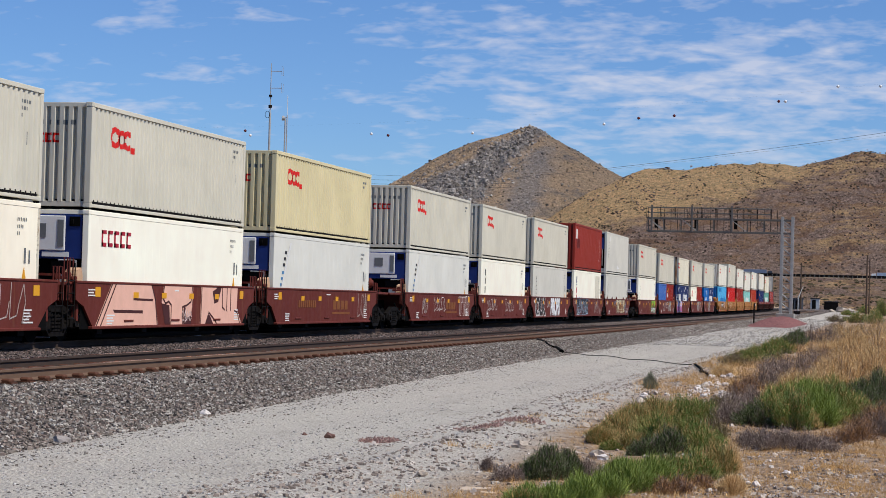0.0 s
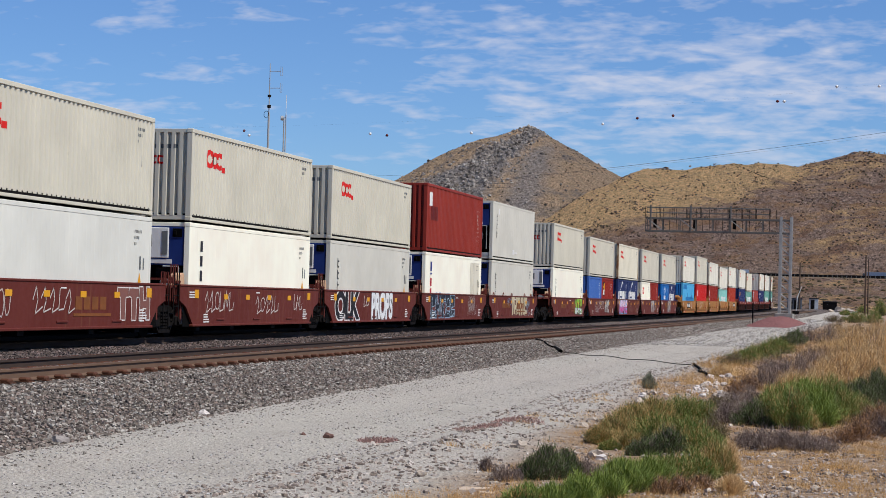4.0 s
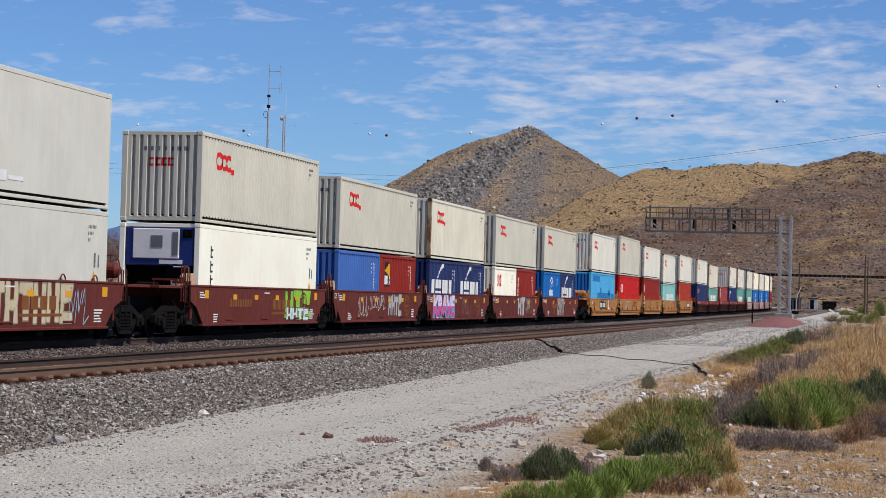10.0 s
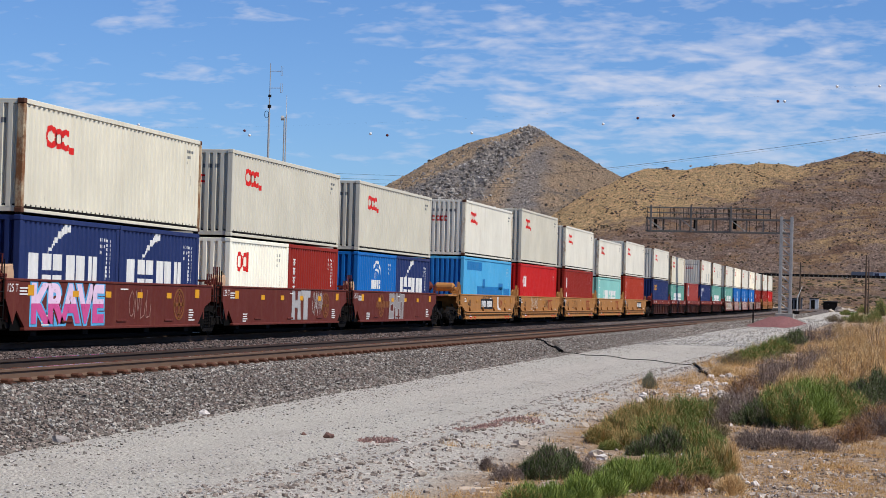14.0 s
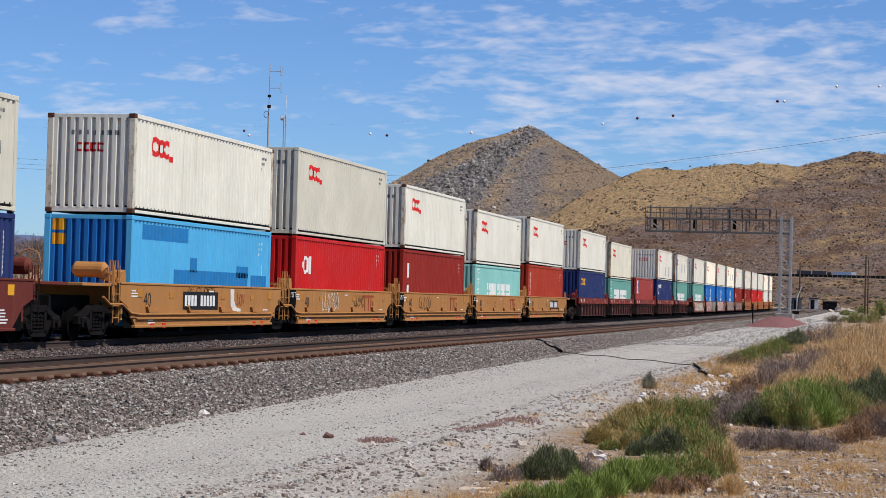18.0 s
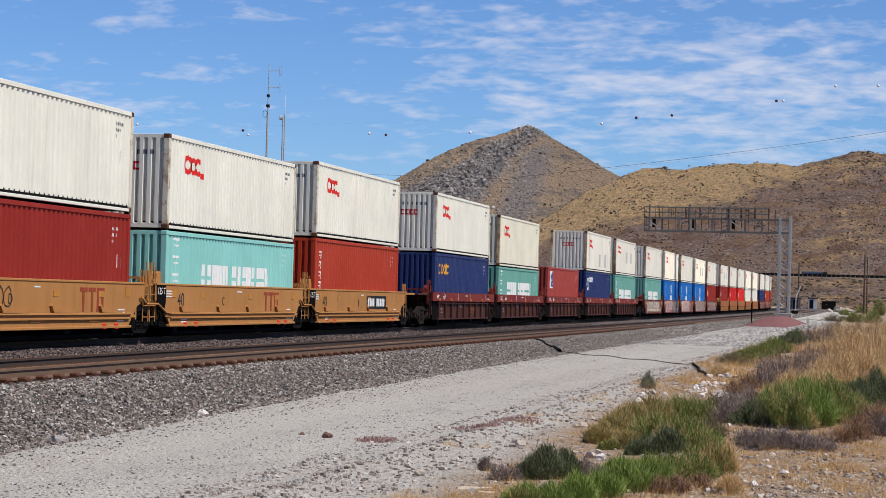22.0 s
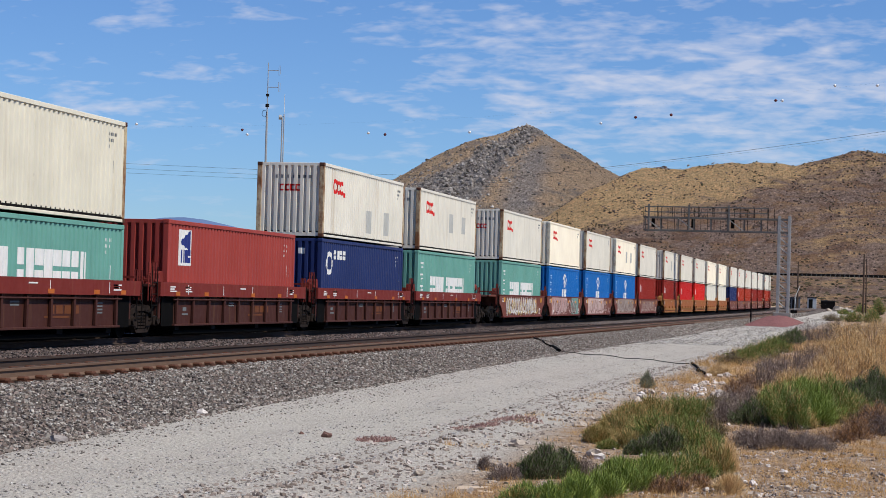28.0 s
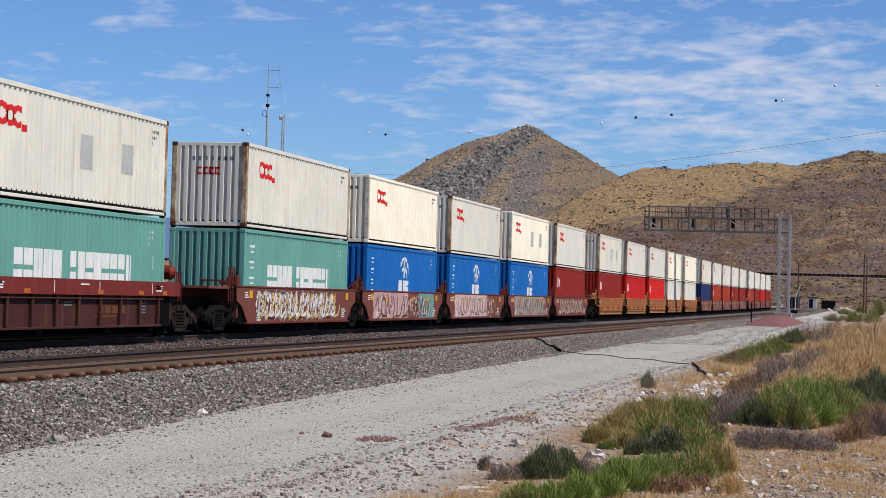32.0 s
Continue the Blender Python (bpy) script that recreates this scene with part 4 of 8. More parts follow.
# upper colour and height, lower load: (length, height, colour, style) each
LOADS = [
    (B_, STD, [(40, TALL, "paint_ivory", "reefer")]), (B_, STD, [(40, TALL, "paint_white", "reefer")]), ("paint_cream", STD, [(40, TALL, "paint_reefer_grey", "reefer")]),
    (B_, STD, [(40, TALL, "paint_reefer_grey", "reefer")]), (B_, STD, [(40, TALL, "paint_white", "reefer")]), (B_, STD, [(40, TALL, "paint_light_grey", "reefer")]),
    ("paint_brick_red", TALL, [(40, TALL, "paint_white", "reefer")]), ("paint_light_grey", TALL, [(40, TALL, "paint_light_grey", "reefer")]),
    (B_, STD, [(40, TALL, "paint_white", "reefer")]), (B_, STD, [(20, STD, "paint_blue", "box"), (20, STD, "paint_dark_red", "box")]),
    ("paint_pale_cream", STD, [(20, STD, "paint_navy", "box"), (20, STD, "paint_navy", "box")]), (B_, STD, [(20, STD, "paint_white", "box"), (20, STD, "paint_dark_red", "box")]),
    (B_, STD, [(20, STD, "paint_strong_blue", "box"), (20, STD, "paint_navy", "box")]),
    ("paint_off_white", STD, [(40, TALL, "paint_sky_blue", "box")]), (B_, TALL, [(40, TALL, "paint_red", "box")]), ("paint_off_white", STD, [(40, TALL, "paint_dark_red", "box")]),
    ("paint_off_white", STD, [(40, STD, "paint_mint", "box")]), ("paint_off_white", STD, [(40, TALL, "paint_rust_red", "box")]),
    ("paint_off_white", STD, [(40, TALL, "paint_navy", "box")]), ("paint_pale_cream", STD, [(40, STD, "paint_green", "box")]), (None, STD, [(40, TALL, "paint_faded_red", "box")]),
    ("paint_old_white", STD, [(40, TALL, "paint_navy", "box")]), ("paint_old_white", STD, [(40, TALL, "paint_green", "box")]),
    ("paint_old_white", STD, [(40, TALL, "paint_green", "box")]), ("paint_ivory", STD, [(40, TALL, "paint_strong_blue", "box")]), ("paint_old_white", STD, [(40, TALL, "paint_strong_blue", "box")]),
    ("paint_ivory", STD, [(40, TALL, "paint_strong_blue", "box")]), ("paint_old_white", STD, [(40, TALL, "paint_dark_red", "box")]),
    ("paint_old_white", STD, [(40, TALL, "paint_dark_red", "box")]), ("paint_old_white", STD, [(40, TALL, "paint_red", "box")]), ("paint_off_white", STD, [(40, TALL, "paint_bright_red", "box")]),
    ("paint_ivory", STD, [(40, TALL, "paint_off_white", "box")]), ("paint_ivory", STD, [(40, TALL, "paint_off_white", "box")]), ("paint_old_white", STD, [(40, TALL, "paint_navy", "box")]),
] + [("paint_off_white", STD, [(40, TALL, c, "box")]) for c in ("paint_rust_red", "paint_rust_red", "paint_dark_red", "paint_dark_red", "paint_rust_red", "paint_dark_red", "paint_red", "paint_dark_red", "paint_rust_red", "paint_dark_red", "paint_navy", "paint_dark_red")]

TONE = {"paint_grey_beige": "grey-beige", "paint_light_grey": "light grey", "paint_cream": "yellowish cream", "paint_pale_cream": "pale cream", "paint_off_white": "off-white",
        "paint_old_white": "rust-streaked white", "paint_white": "white", "paint_reefer_grey": "pale blue-grey", "paint_ivory": "ivory", "paint_brick_red": "brick red", "paint_red": "red",
        "paint_bright_red": "bright red", "paint_dark_red": "dark red", "paint_rust_red": "rust-red", "paint_faded_red": "faded red", "paint_navy": "navy blue", "paint_blue": "faded blue",
        "paint_strong_blue": "bright blue", "paint_sky_blue": "sky blue", "paint_mint": "mint green", "paint_green": "sea-green"}
MOVERS = []          # thing, start along the track, height above the rail


def make_label(colour, length, high, style, where):
    if style == "reefer":
        return f"{TONE[colour]} smooth-sided refrigerated container {where}"
    return f"{TONE[colour]} corrugated steel {length}-foot container {where}"


TRAIN = []
for i, s in enumerate(STARTS):
    rng = random.Random(100 + i)
    first, last = (i % 5 == 3), (i % 5 == 2)
    w = well_unit(KIND[i], first, last, WAGON_LABEL[KIND[i]], rng)
    MOVERS.append((w, s, 0.0, L40))
    up, uh, low = LOADS[i]
    y, lows = 0.0, []
    for length, h, colour, style in low:
        ln = L40 if length == 40 else L20
        c = container(ln, h, colour, make_label(colour, length, h, style, "seated low in a well wagon"), style)
        MOVERS.append((c, s + y, 0.33, ln))
        lows.append(c)
        y += ln + 0.076
    top = None
    if up:
        style = "reefer" if i == 7 else "box"
        top = container(L40, uh, up, make_label(up, 40, uh, style, "stacked on top of another"), style)
        rest_h = 0.05
        cone = kept(("lock_cone", rest_h), lambda: Shape().box(-0.06, 0.06, -0.06, 0.06, -rest_h, 0.0, 0.01))
        for sx in (-1, 1):
            for yy in (0.081, L40 - 0.081):
                part("lock_cone", cone, M_STEEL, top, at=(sx * (HW - 0.089), yy, 0))
        MOVERS.append((top, s, 0.33 + low[0][1] + rest_h, L40))
    TRAIN.append((w, lows, top))


# ---- markings on the loads ----
def conform(rects, length, pitch, depth, flat, lift=0.004):
    """Painted patches that follow pressed sheet: (a0, a1, z0, z1) along it; returns a Shape facing +x."""
    o = corrugated(length, 0, 1, pitch, depth, flat)
    sh = Shape()
    for a0, a1, z0, z1 in rects:
        a0, a1 = max(a0, 0.0), min(a1, length)
        if a1 <= a0:
            continue
        cut = [a0] + [a for a, d in o if a0 < a < a1] + [a1]
        ds = []
        for c in cut:
            for (p, dp), (q, dq) in zip(o, o[1:]):
                if p <= c <= q and q > p:
                    ds.append(dp + (dq - dp) * (c - p) / (q - p))
                    break
            else:
                ds.append(0.0)
        v = [(d + lift, c, z) for z in (z0, z1) for c, d in zip(cut, ds)]
        n = len(cut)
        sh.add(v, [(i, i + 1, n + i + 1, n + i) for i in range(n - 1)])
    return sh


def side_mark(name, box, rects, material, length, reefer=False, label=""):
    """Paint on the side of a container that faces the road."""
    if reefer:
        sh = Shape()
        for a0, a1, z0, z1 in rects:
            sh.add([(HW - 0.001, a0, z0), (HW - 0.001, a1, z0), (HW - 0.001, a1, z1), (HW - 0.001, a0, z1)], [(0, 1, 2, 3)])
        return part(name, sh, material, box, label, kind="stuff" if len(rects) > 4 else "")
    return part(name, conform([(a - 0.15, b - 0.15, c, d) for a, b, c, d in rects], length - 0.30, 0.275, 0.036, 0.38), material, box, label, at=(HW - 0.02, 0.15, 0), kind="stuff" if len(rects) > 4 else "")


def end_mark(name, box, rects, material, label=""):
    sh = conform([(a + HW - 0.17, b + HW - 0.17, c, d) for a, b, c, d in rects], WIDE - 0.34, 0.232, 0.095, END_FLATS)
    return part(name, sh, material, box, label, at=Matrix.Translation((-HW + 0.17, 0.035, 0)) @ Matrix.Rotation(-math.pi / 2, 4, "Z"), kind="stuff" if len(rects) > 4 else "")


def ring_rects(y, z, r, w, a0=0.0, a1=360.0, col=0.035, tall=1.0):
    """A ring cut into upright strips; the sector a0..a1 (degrees) is kept."""
    out, n = [], int(2 * r / col)
    for i in range(n):
        c = -r + (i + 0.5) * 2 * r / n
        hi = math.sqrt(max(0, r * r - c * c))
        lo = math.sqrt(max(0, (r - w) ** 2 - c * c)) if abs(c) < r - w else 0.0
        for s in (1, -1):
            ang = math.degrees(math.atan2(s * (hi + lo) / 2, c)) % 360
            if a0 <= ang <= a1:
                p, q = sorted((z + s * lo * tall, z + s * hi * tall))
                out.append((y + c - r / n, y + c + r / n, p, q))
    return out


def word_rects(rng, y, z, count, w, h, stroke=0.26, gap=0.22):
    out = []
    for i in range(count):
        a, b, s = y + i * w, y + i * w + w * (1 - gap), w * stroke
        # a solid upright block, some with a slit
        k = rng.randrange(3)
        if k == 0:
            out.append((a, b, z, z + h))
        elif k == 1:
            out += [(a, b, z, z + h * 0.42), (a, b, z + h * 0.55, z + h)]
        else:
            out += [(a, a + s * 1.35, z, z + h), (a + s * 1.75, b, z, z + h)]
    return out


def oval_logo(y, z):
    """Three bold round red signs and a block, the size of the line's sign."""
    return ring_rects(y + 0.34, z + 0.27, 0.34, 0.16, tall=0.8) + ring_rects(y + 0.78, z + 0.25, 0.24, 0.13, tall=1.0) + ring_rects(y + 1.2, z + 0.25, 0.32, 0.15, 50, 310, tall=0.82) + [(y + 1.36, y + 1.66, z - 0.06, z + 0.1)]


def number_rects(rng, y, z, n=3, w=0.55):
    out = []
    for k in range(n):
        out += [(y + j * 0.09, y + j * 0.09 + 0.04, z - k * 0.16, z - k * 0.16 + 0.08) for j in range(int(w / 0.09) - 2 * k)]
    return out


def column_rects(rng, y, z, n, w, h):
    """Signs written one below another, as small bars."""
    out = []
    for k in range(n):
        b = z - k * h * 1.35
        out += [(y, y + w, b + h * 0.8, b + h), (y + w * 0.35, y + w * 0.6, b, b + h * 0.8), (y + w * 0.1, y + w * 0.9, b + h * 0.35, b + h * 0.5)]
    return out


def ribbon(sh, pts, width, x):
    """A flat painted stroke on a side, through (y, z) points."""
    for (a, b), (c, d) in zip(pts, pts[1:]):
        ln = math.hypot(c - a, d - b) or 1e-6
        ny, nz = -(d - b) / ln * width / 2, (c - a) / ln * width / 2
        ey, ez = (c - a) / ln * width * 0.3, (d - b) / ln * width * 0.3
        sh.add([(x, a - ey - ny, b - ez - nz), (x, c + ey - ny, d + ez - nz), (x, c + ey + ny, d + ez + nz), (x, a - ey + ny, b - ez + nz)], [(0, 1, 2, 3)])


SPRAY = {}


def spray(rgb):
    if rgb not in SPRAY:
        m = Mat("spray_paint", 0.7).shifted()
        b = srgb(*rgb)
        c = m.mix(m.ramp(m.noise(1.6, 6, 0.7), (0.4, 0.0), (0.7, 0.55)), b, tuple(q * 0.62 for q in b[:3]) + (1,))
        m.colour(m.mix(m.ramp(m.noise(7, 5, 0.7), (0.60, 0.0), (0.68, 0.6)), c, srgb(104, 50, 38)))
        SPRAY[rgb] = m.m
    return SPRAY[rgb]


def tag_scrawl(wagon, rng, y, z, w, h, rgb, n=6, width=0.035, x=None, name="graffiti_tag"):
    """A quick one-colour scrawl: loops and strokes side by side."""
    x = HW + 0.0965 if x is None else x
    sh, step = Shape(), w / n
    for i in range(n):
        a = y + i * step
        k = rng.randrange(4)
        if k == 0:
            pts = [(a + step * (0.5 + 0.45 * math.cos(q * 0.7)), z + h * (0.5 + 0.45 * math.sin(q * 0.7))) for q in range(10)]
        elif k == 1:
            pts = [(a, z), (a + step * 0.35, z + h), (a + step * 0.6, z + h * 0.2), (a + step, z + h * 0.9)]
        elif k == 2:
            pts = [(a + step * 0.2, z + h), (a + step * 0.1, z), (a + step * 0.8, z + h * 0.1), (a + step, z + h * 0.5)]
        else:
            pts = [(a, z + h * 0.5), (a + step * 0.4, z + h), (a + step * 0.6, z + h * 0.5), (a + step * 0.3, z - h * 0.1), (a + step * 1.1, z + h * 0.15)]
        ribbon(sh, [(p + rng.uniform(-0.02, 0.02), q + rng.uniform(-0.03, 0.03)) for p, q in pts], width, x)
    return part(name, sh, spray(rgb), wagon, "spray-painted scrawl")


def block_graffiti(wagon, rng, y, z, w, h, n, fill, line, x=None, fade=1.0):
    """Big filled letters as swelling slabs with dark outlines."""
    x = HW + 0.0945 if x is None else x
    f, o, step = Shape(), Shape(), w / n
    for i in range(n):
        a, b = y + i * step + 0.02, y + (i + 1) * step + step * 0.06
        j = lambda s=0.05: rng.uniform(-s, s) * h
        lo, hi = z + max(0, j(0.08)), z + h + j(0.06)
        kind = rng.randrange(3)
        left, right = a + step * 0.34, b - step * 0.34
        mid = z + h * rng.uniform(0.42, 0.58)
        outer = [(a + j(), lo), (left + j(), lo), (left + step * 0.02, mid - h * 0.1), (right - step * 0.02, mid - h * 0.12), (right + j(), lo), (b + j(), lo),
                 (b - step * 0.05 + j(), mid), (b + j(), hi), (right + j(), hi), (right - step * 0.05, mid + h * 0.15), (left + step * 0.05, mid + h * 0.14), (left + j(), hi), (a + j(), hi), (a + step * 0.06, mid)]
        if kind == 1:
            outer = [(a, lo), (b + j(), lo), (b, lo + h * 0.28), (left, lo + h * 0.3), (left + 0.02, mid), (b - step * 0.1, mid + h * 0.05), (b + j(), hi), (a + j(), hi), (a + step * 0.1, mid)]
        elif kind == 2:
            outer = [(a + step * 0.3, lo), (b - step * 0.3, lo), (b - step * 0.28, hi - h * 0.3), (b + j(), hi - h * 0.28), (b + j(), hi), (a + j(), hi), (a, hi - h * 0.26), (a + step * 0.28, hi - h * 0.3)]
        f.add([(x, p, q) for p, q in outer], [tuple(range(len(outer)))])
        ribbon(o, outer + outer[:1], 0.032, x + 0.002)
    part("graffiti_letters", f, spray(fill), wagon, "large spray-painted letters")
    part("graffiti_outline", o, spray(line), wagon, "painted outline")


def writing(text, parent, material, size, at, x):
    """Readable stencilled characters on the road side."""
    cu = bpy.data.curves.new("stencil", "FONT")
    cu.body, cu.size = text, size
    ob = bpy.data.objects.new("stencil", cu)
    scene.collection.objects.link(ob)
    dg = bpy.context.evaluated_depsgraph_get()
    me = bpy.data.meshes.new_from_object(ob.evaluated_get(dg))
    bpy.data.objects.remove(ob)
    me.materials.clear()
    me.materials.append(material)
    me.transform(Matrix(((0, 0, 1, 0), (1, 0, 0, 0), (0, 1, 0, 0), (0, 0, 0, 1))))
    return part("stencil_number", me, material, parent, at=(x, *at))


def lettering(text, grow, y, z, w, h, x, tall=0.0):
    """Fat painted characters, fitted into a box on the road side; tall: only what lies below that height."""
    cu = bpy.data.curves.new("lettering", "FONT")
    cu.body, cu.size, cu.offset, cu.space_character = text, 1.0, 0.045, 0.93
    ob = bpy.data.objects.new("lettering", cu)
    scene.collection.objects.link(ob)
    dg = bpy.context.evaluated_depsgraph_get()
    me = bpy.data.meshes.new_from_object(ob.evaluated_get(dg))
    wide = [v.co.x for v in me.vertices]
    high = [v.co.y for v in me.vertices]
    x0, x1, y0, y1 = min(wide), max(wide), min(high), max(high)
    bpy.data.meshes.remove(me)
    cu.offset = 0.045 + grow
    dg.update()
    me = bpy.data.meshes.new_from_object(ob.evaluated_get(bpy.context.evaluated_depsgraph_get()))
    bpy.data.objects.remove(ob)
    me.transform(Matrix.Translation((0, y, z)) @ Matrix.Diagonal((1, w / (x1 - x0), h / (y1 - y0), 1)) @ Matrix(((0, 0, 1, x), (1, 0, 0, -x0), (0, 1, 0, -y0), (0, 0, 0, 1))))
    if tall:
        bm = bmesh.new()
        bm.from_mesh(me)
        bmesh.ops.bisect_plane(bm, geom=bm.verts[:] + bm.edges[:] + bm.faces[:], plane_co=(0, 0, tall), plane_no=(0, 0, 1), clear_outer=True)
        bm.to_mesh(me)
        bm.free()
    return me


def painted_word(wagon, text, y, z, w, h, fill, line, lower=None):
    def put(name, me, rgb, label):
        me.materials.clear()
        return part(name, me, spray(rgb), wagon, label)
    put("graffiti_outline", lettering(text, 0.05, y, z, w, h, WX), line, "painted outline")
    put("graffiti_letters", lettering(text, 0.0, y, z, w, h, WX + 0.003), fill, "large spray-painted letters")
    if lower:
        put("graffiti_letters", lettering(text, 0.0, y, z, w, h, WX + 0.006, z + h * 0.5), lower, "deeper pink lower half of the letters")


WX = HW + 0.0945
for i, (wagon, lows, top) in enumerate(TRAIN):
    rng = random.Random(500 + i)
    up, uh, low = LOADS[i]
    if top and i not in (6, 7):
        side_mark("painted_sign", top, oval_logo(1.3, uh - 1.02), M_RED, L40, label="bold red round signs")
        er = []
        for k in range(4):
            er += [(-0.42 + k * 0.2, -0.42 + k * 0.2 + 0.17, uh - 1.0, uh - 0.94), (-0.42 + k * 0.2, -0.42 + k * 0.2 + 0.17, uh - 0.82, uh - 0.76), (-0.42 + k * 0.2, -0.37 + k * 0.2, uh - 1.0, uh - 0.76)]
        end_mark("end_sign", top, er, M_RED, "small red sign on the end")
        end_mark("end_number", top, [(-0.55 + k * 0.2, -0.47 + k * 0.2, uh - 0.56, uh - 0.44) for k in range(7)], M_GREYMARK)
        side_mark("stencilled_number", top, number_rects(rng, 11.0, uh - 0.42) + [(11.35, 11.43, uh - 1.35, uh - 1.05)], M_GREYMARK, L40)
        if i in (21, 22, 26, 28):
            side_mark("repaired_patch", top, [(6.2, 7.0, 0.9 if i != 21 else 0.35, 1.75 if i != 21 else 1.2)], M_PATCH, L40, label="grey repainted patch")
            side_mark("repaired_patch", top, [(8.9, 9.7, 0.95 if i != 21 else 0.35, 1.72 if i != 21 else 1.25)], M_PATCH, L40, label="grey repainted patch")
    for b, (length, h, colour, style) in zip(lows, low):
        ln = L40 if length == 40 else L20
        dark_on = colour in ("paint_white", "paint_ivory", "paint_reefer_grey", "paint_light_grey", "paint_off_white")
        side_mark("stencilled_number", b, number_rects(rng, ln - 1.25, h - 0.45) + [(ln - 0.85, ln - 0.75, h - 1.4, h - 1.05), (ln - 0.6, ln - 0.52, h - 1.4, h - 1.1)], M_GREYMARK if dark_on else M_WHITE, ln, style == "reefer")
        if style == "reefer":
            side_mark("warning_mark", b, [(ln - 0.95 + 0.02 * k, ln - 0.71 - 0.02 * k, h - 1.8 + 0.05 * k, h - 1.75 + 0.05 * k) for k in range(6)], M_YELLOW, ln, True)

# signs of single loads
M_BLUEMARK = plain("dark_blue_marking", (40, 52, 120), 0.5, 0, 0.1)
M_BLACKMARK = plain("black_marking", (26, 26, 28), 0.55, 0, 0.15)
M_SEACORED = plain("crimson_marking", (176, 34, 52), 0.5, 0, 0.1)
M_PALEBLUE = plain("pale_blue_marking", (70, 128, 172), 0.5, 0, 0.2)
M_DEEPBLUE = plain("deeper_blue_patch", (34, 120, 178), 0.5, 0, 0.15)


def tex_sign(box, h, reefer=True):
    r = []
    for k in range(3):
        z = h - 0.95 - k * 0.42
        r += [(1.0, 1.07, z, z + 0.34), (1.07, 1.22, z + 0.2, z + 0.25), (1.07, 1.2, z, z + 0.05)]
    side_mark("upright_sign", box, r, M_DARKMARK, L40, True, "dark upright lettering as bars")


def slope_sign(box, h):
    r = []
    for k in range(26):
        z = h - 0.35 - k * 0.075
        r.append((1.75 - k * 0.048, 1.9 - k * 0.048, z, z + 0.08))
    side_mark("slanted_stripe", box, r, M_WHITE, L40, True, "slanting white stripe")
    side_mark("slanted_sign", box, [(1.2 - k * 0.09, 1.42 - k * 0.09, h - 0.65 - k * 0.2, h - 0.55 - k * 0.2) for k in range(3)], M_DARKMARK, L40, True)
    side_mark("slanted_sign", box, [(0.92 - k * 0.09, 1.12 - k * 0.09, h - 1.3 - k * 0.2, h - 1.2 - k * 0.2) for k in range(3)], M_PALEBLUE, L40, True)


def arc_sign(box, ln, y, z, r, material):
    """A globe of arcs over a bar of letters."""
    rects = ring_rects(y, z, r, r * 0.16, 20, 160, 0.03) + ring_rects(y, z - r * 0.1, r * 0.62, r * 0.14, 15, 165, 0.03) + [(y - r * 0.05, y + r * 0.05, z - 0.05, z + r)]
    rects += word_rects(random.Random(3), y - r * 1.15, z - r * 0.75, 5, r * 0.46, r * 0.55)
    rects += word_rects(random.Random(4), y - r * 1.1, z - r * 1.2, 8, r * 0.27, r * 0.25)
    side_mark("globe_sign", box, rects, material, ln, label="white globe sign above plain bars")


def swoosh_sign(box, ln, y, z):
    rects = [(y - 0.3 + k * 0.11, y - 0.3 + k * 0.11 + 0.115, z + 0.05 + 0.55 * math.sin(k / 12 * 1.5), z + 0.05 + 0.55 * math.sin(k / 12 * 1.5) + 0.06 + 0.018 * k) for k in range(12)]
    side_mark("swoosh_sign", box, rects, M_WHITE, ln, label="white swoosh")
    side_mark("name_sign", box, word_rects(random.Random(8), y - 1.3, z - 0.8, 6, 0.70, 0.85, 0.22, 0.24), M_WHITE, ln, label="white name as plain strokes")


def shipping_sign(box, y=2.5, z=0.98, w=0.56, h=0.86):
    rng = random.Random(12)
    side_mark("name_sign", box, word_rects(rng, y, z, 5, w, h, 0.27, 0.2) + word_rects(rng, y + 5.7 * w, z, 8, w * 0.94, h, 0.27, 0.2), M_WHITE, L40, label="large white name as plain strokes")
    side_mark("column_sign", box, column_rects(rng, 0.65, 2.05, 4, 0.42, 0.36), M_WHITE, L40, label="white upright signs")


def square_sign(box, ln, y, z, s, back, fore, light):
    side_mark("square_sign", box, [(y, y + s, z, z + s)], back, ln, label="square sign with a light beam")
    sh = [(y + 0.1 + 0.03 * k, y + 0.13 + 0.03 * k, z + s * 0.62 - 0.008 * k, z + s * 0.68 + 0.012 * k) for k in range(int(s * 26))]
    p = side_mark("beam", box, sh, light, ln)
    p.location.x += 0.003
    q = side_mark("name_sign", box, word_rects(random.Random(2), y + 0.12, z + 0.08, 4, s * 0.21, s * 0.36), fore, ln)
    q.location.x += 0.003


def low(i, k=0):
    return TRAIN[i][1][k]


side_mark("name_sign", low(1), [(0.85 + k * 0.42, 0.85 + k * 0.42 + (0.1 if s == 0 else 0.32), z, z + dz) for k in range(5) for s, z, dz in ((0, 2.02, 0.4), (1, 2.02, 0.1), (1, 2.34, 0.09))], M_SEACORED, L40, True, "crimson name as plain strokes")
slope_sign(low(2), TALL)
slope_sign(low(3), TALL)
side_mark("upright_sign", low(4), [(0.95, 1.15, 2.1 - 0.42 * k, 2.4 - 0.42 * k) for k in range(3)], M_DARKMARK, L40, True)
tex_sign(low(5), TALL)
side_mark("upright_sign", low(6), [(0.95, 1.25, 2.1, 2.5), (0.95, 1.25, 1.95, 2.02)], M_BLUEMARK, L40, True)
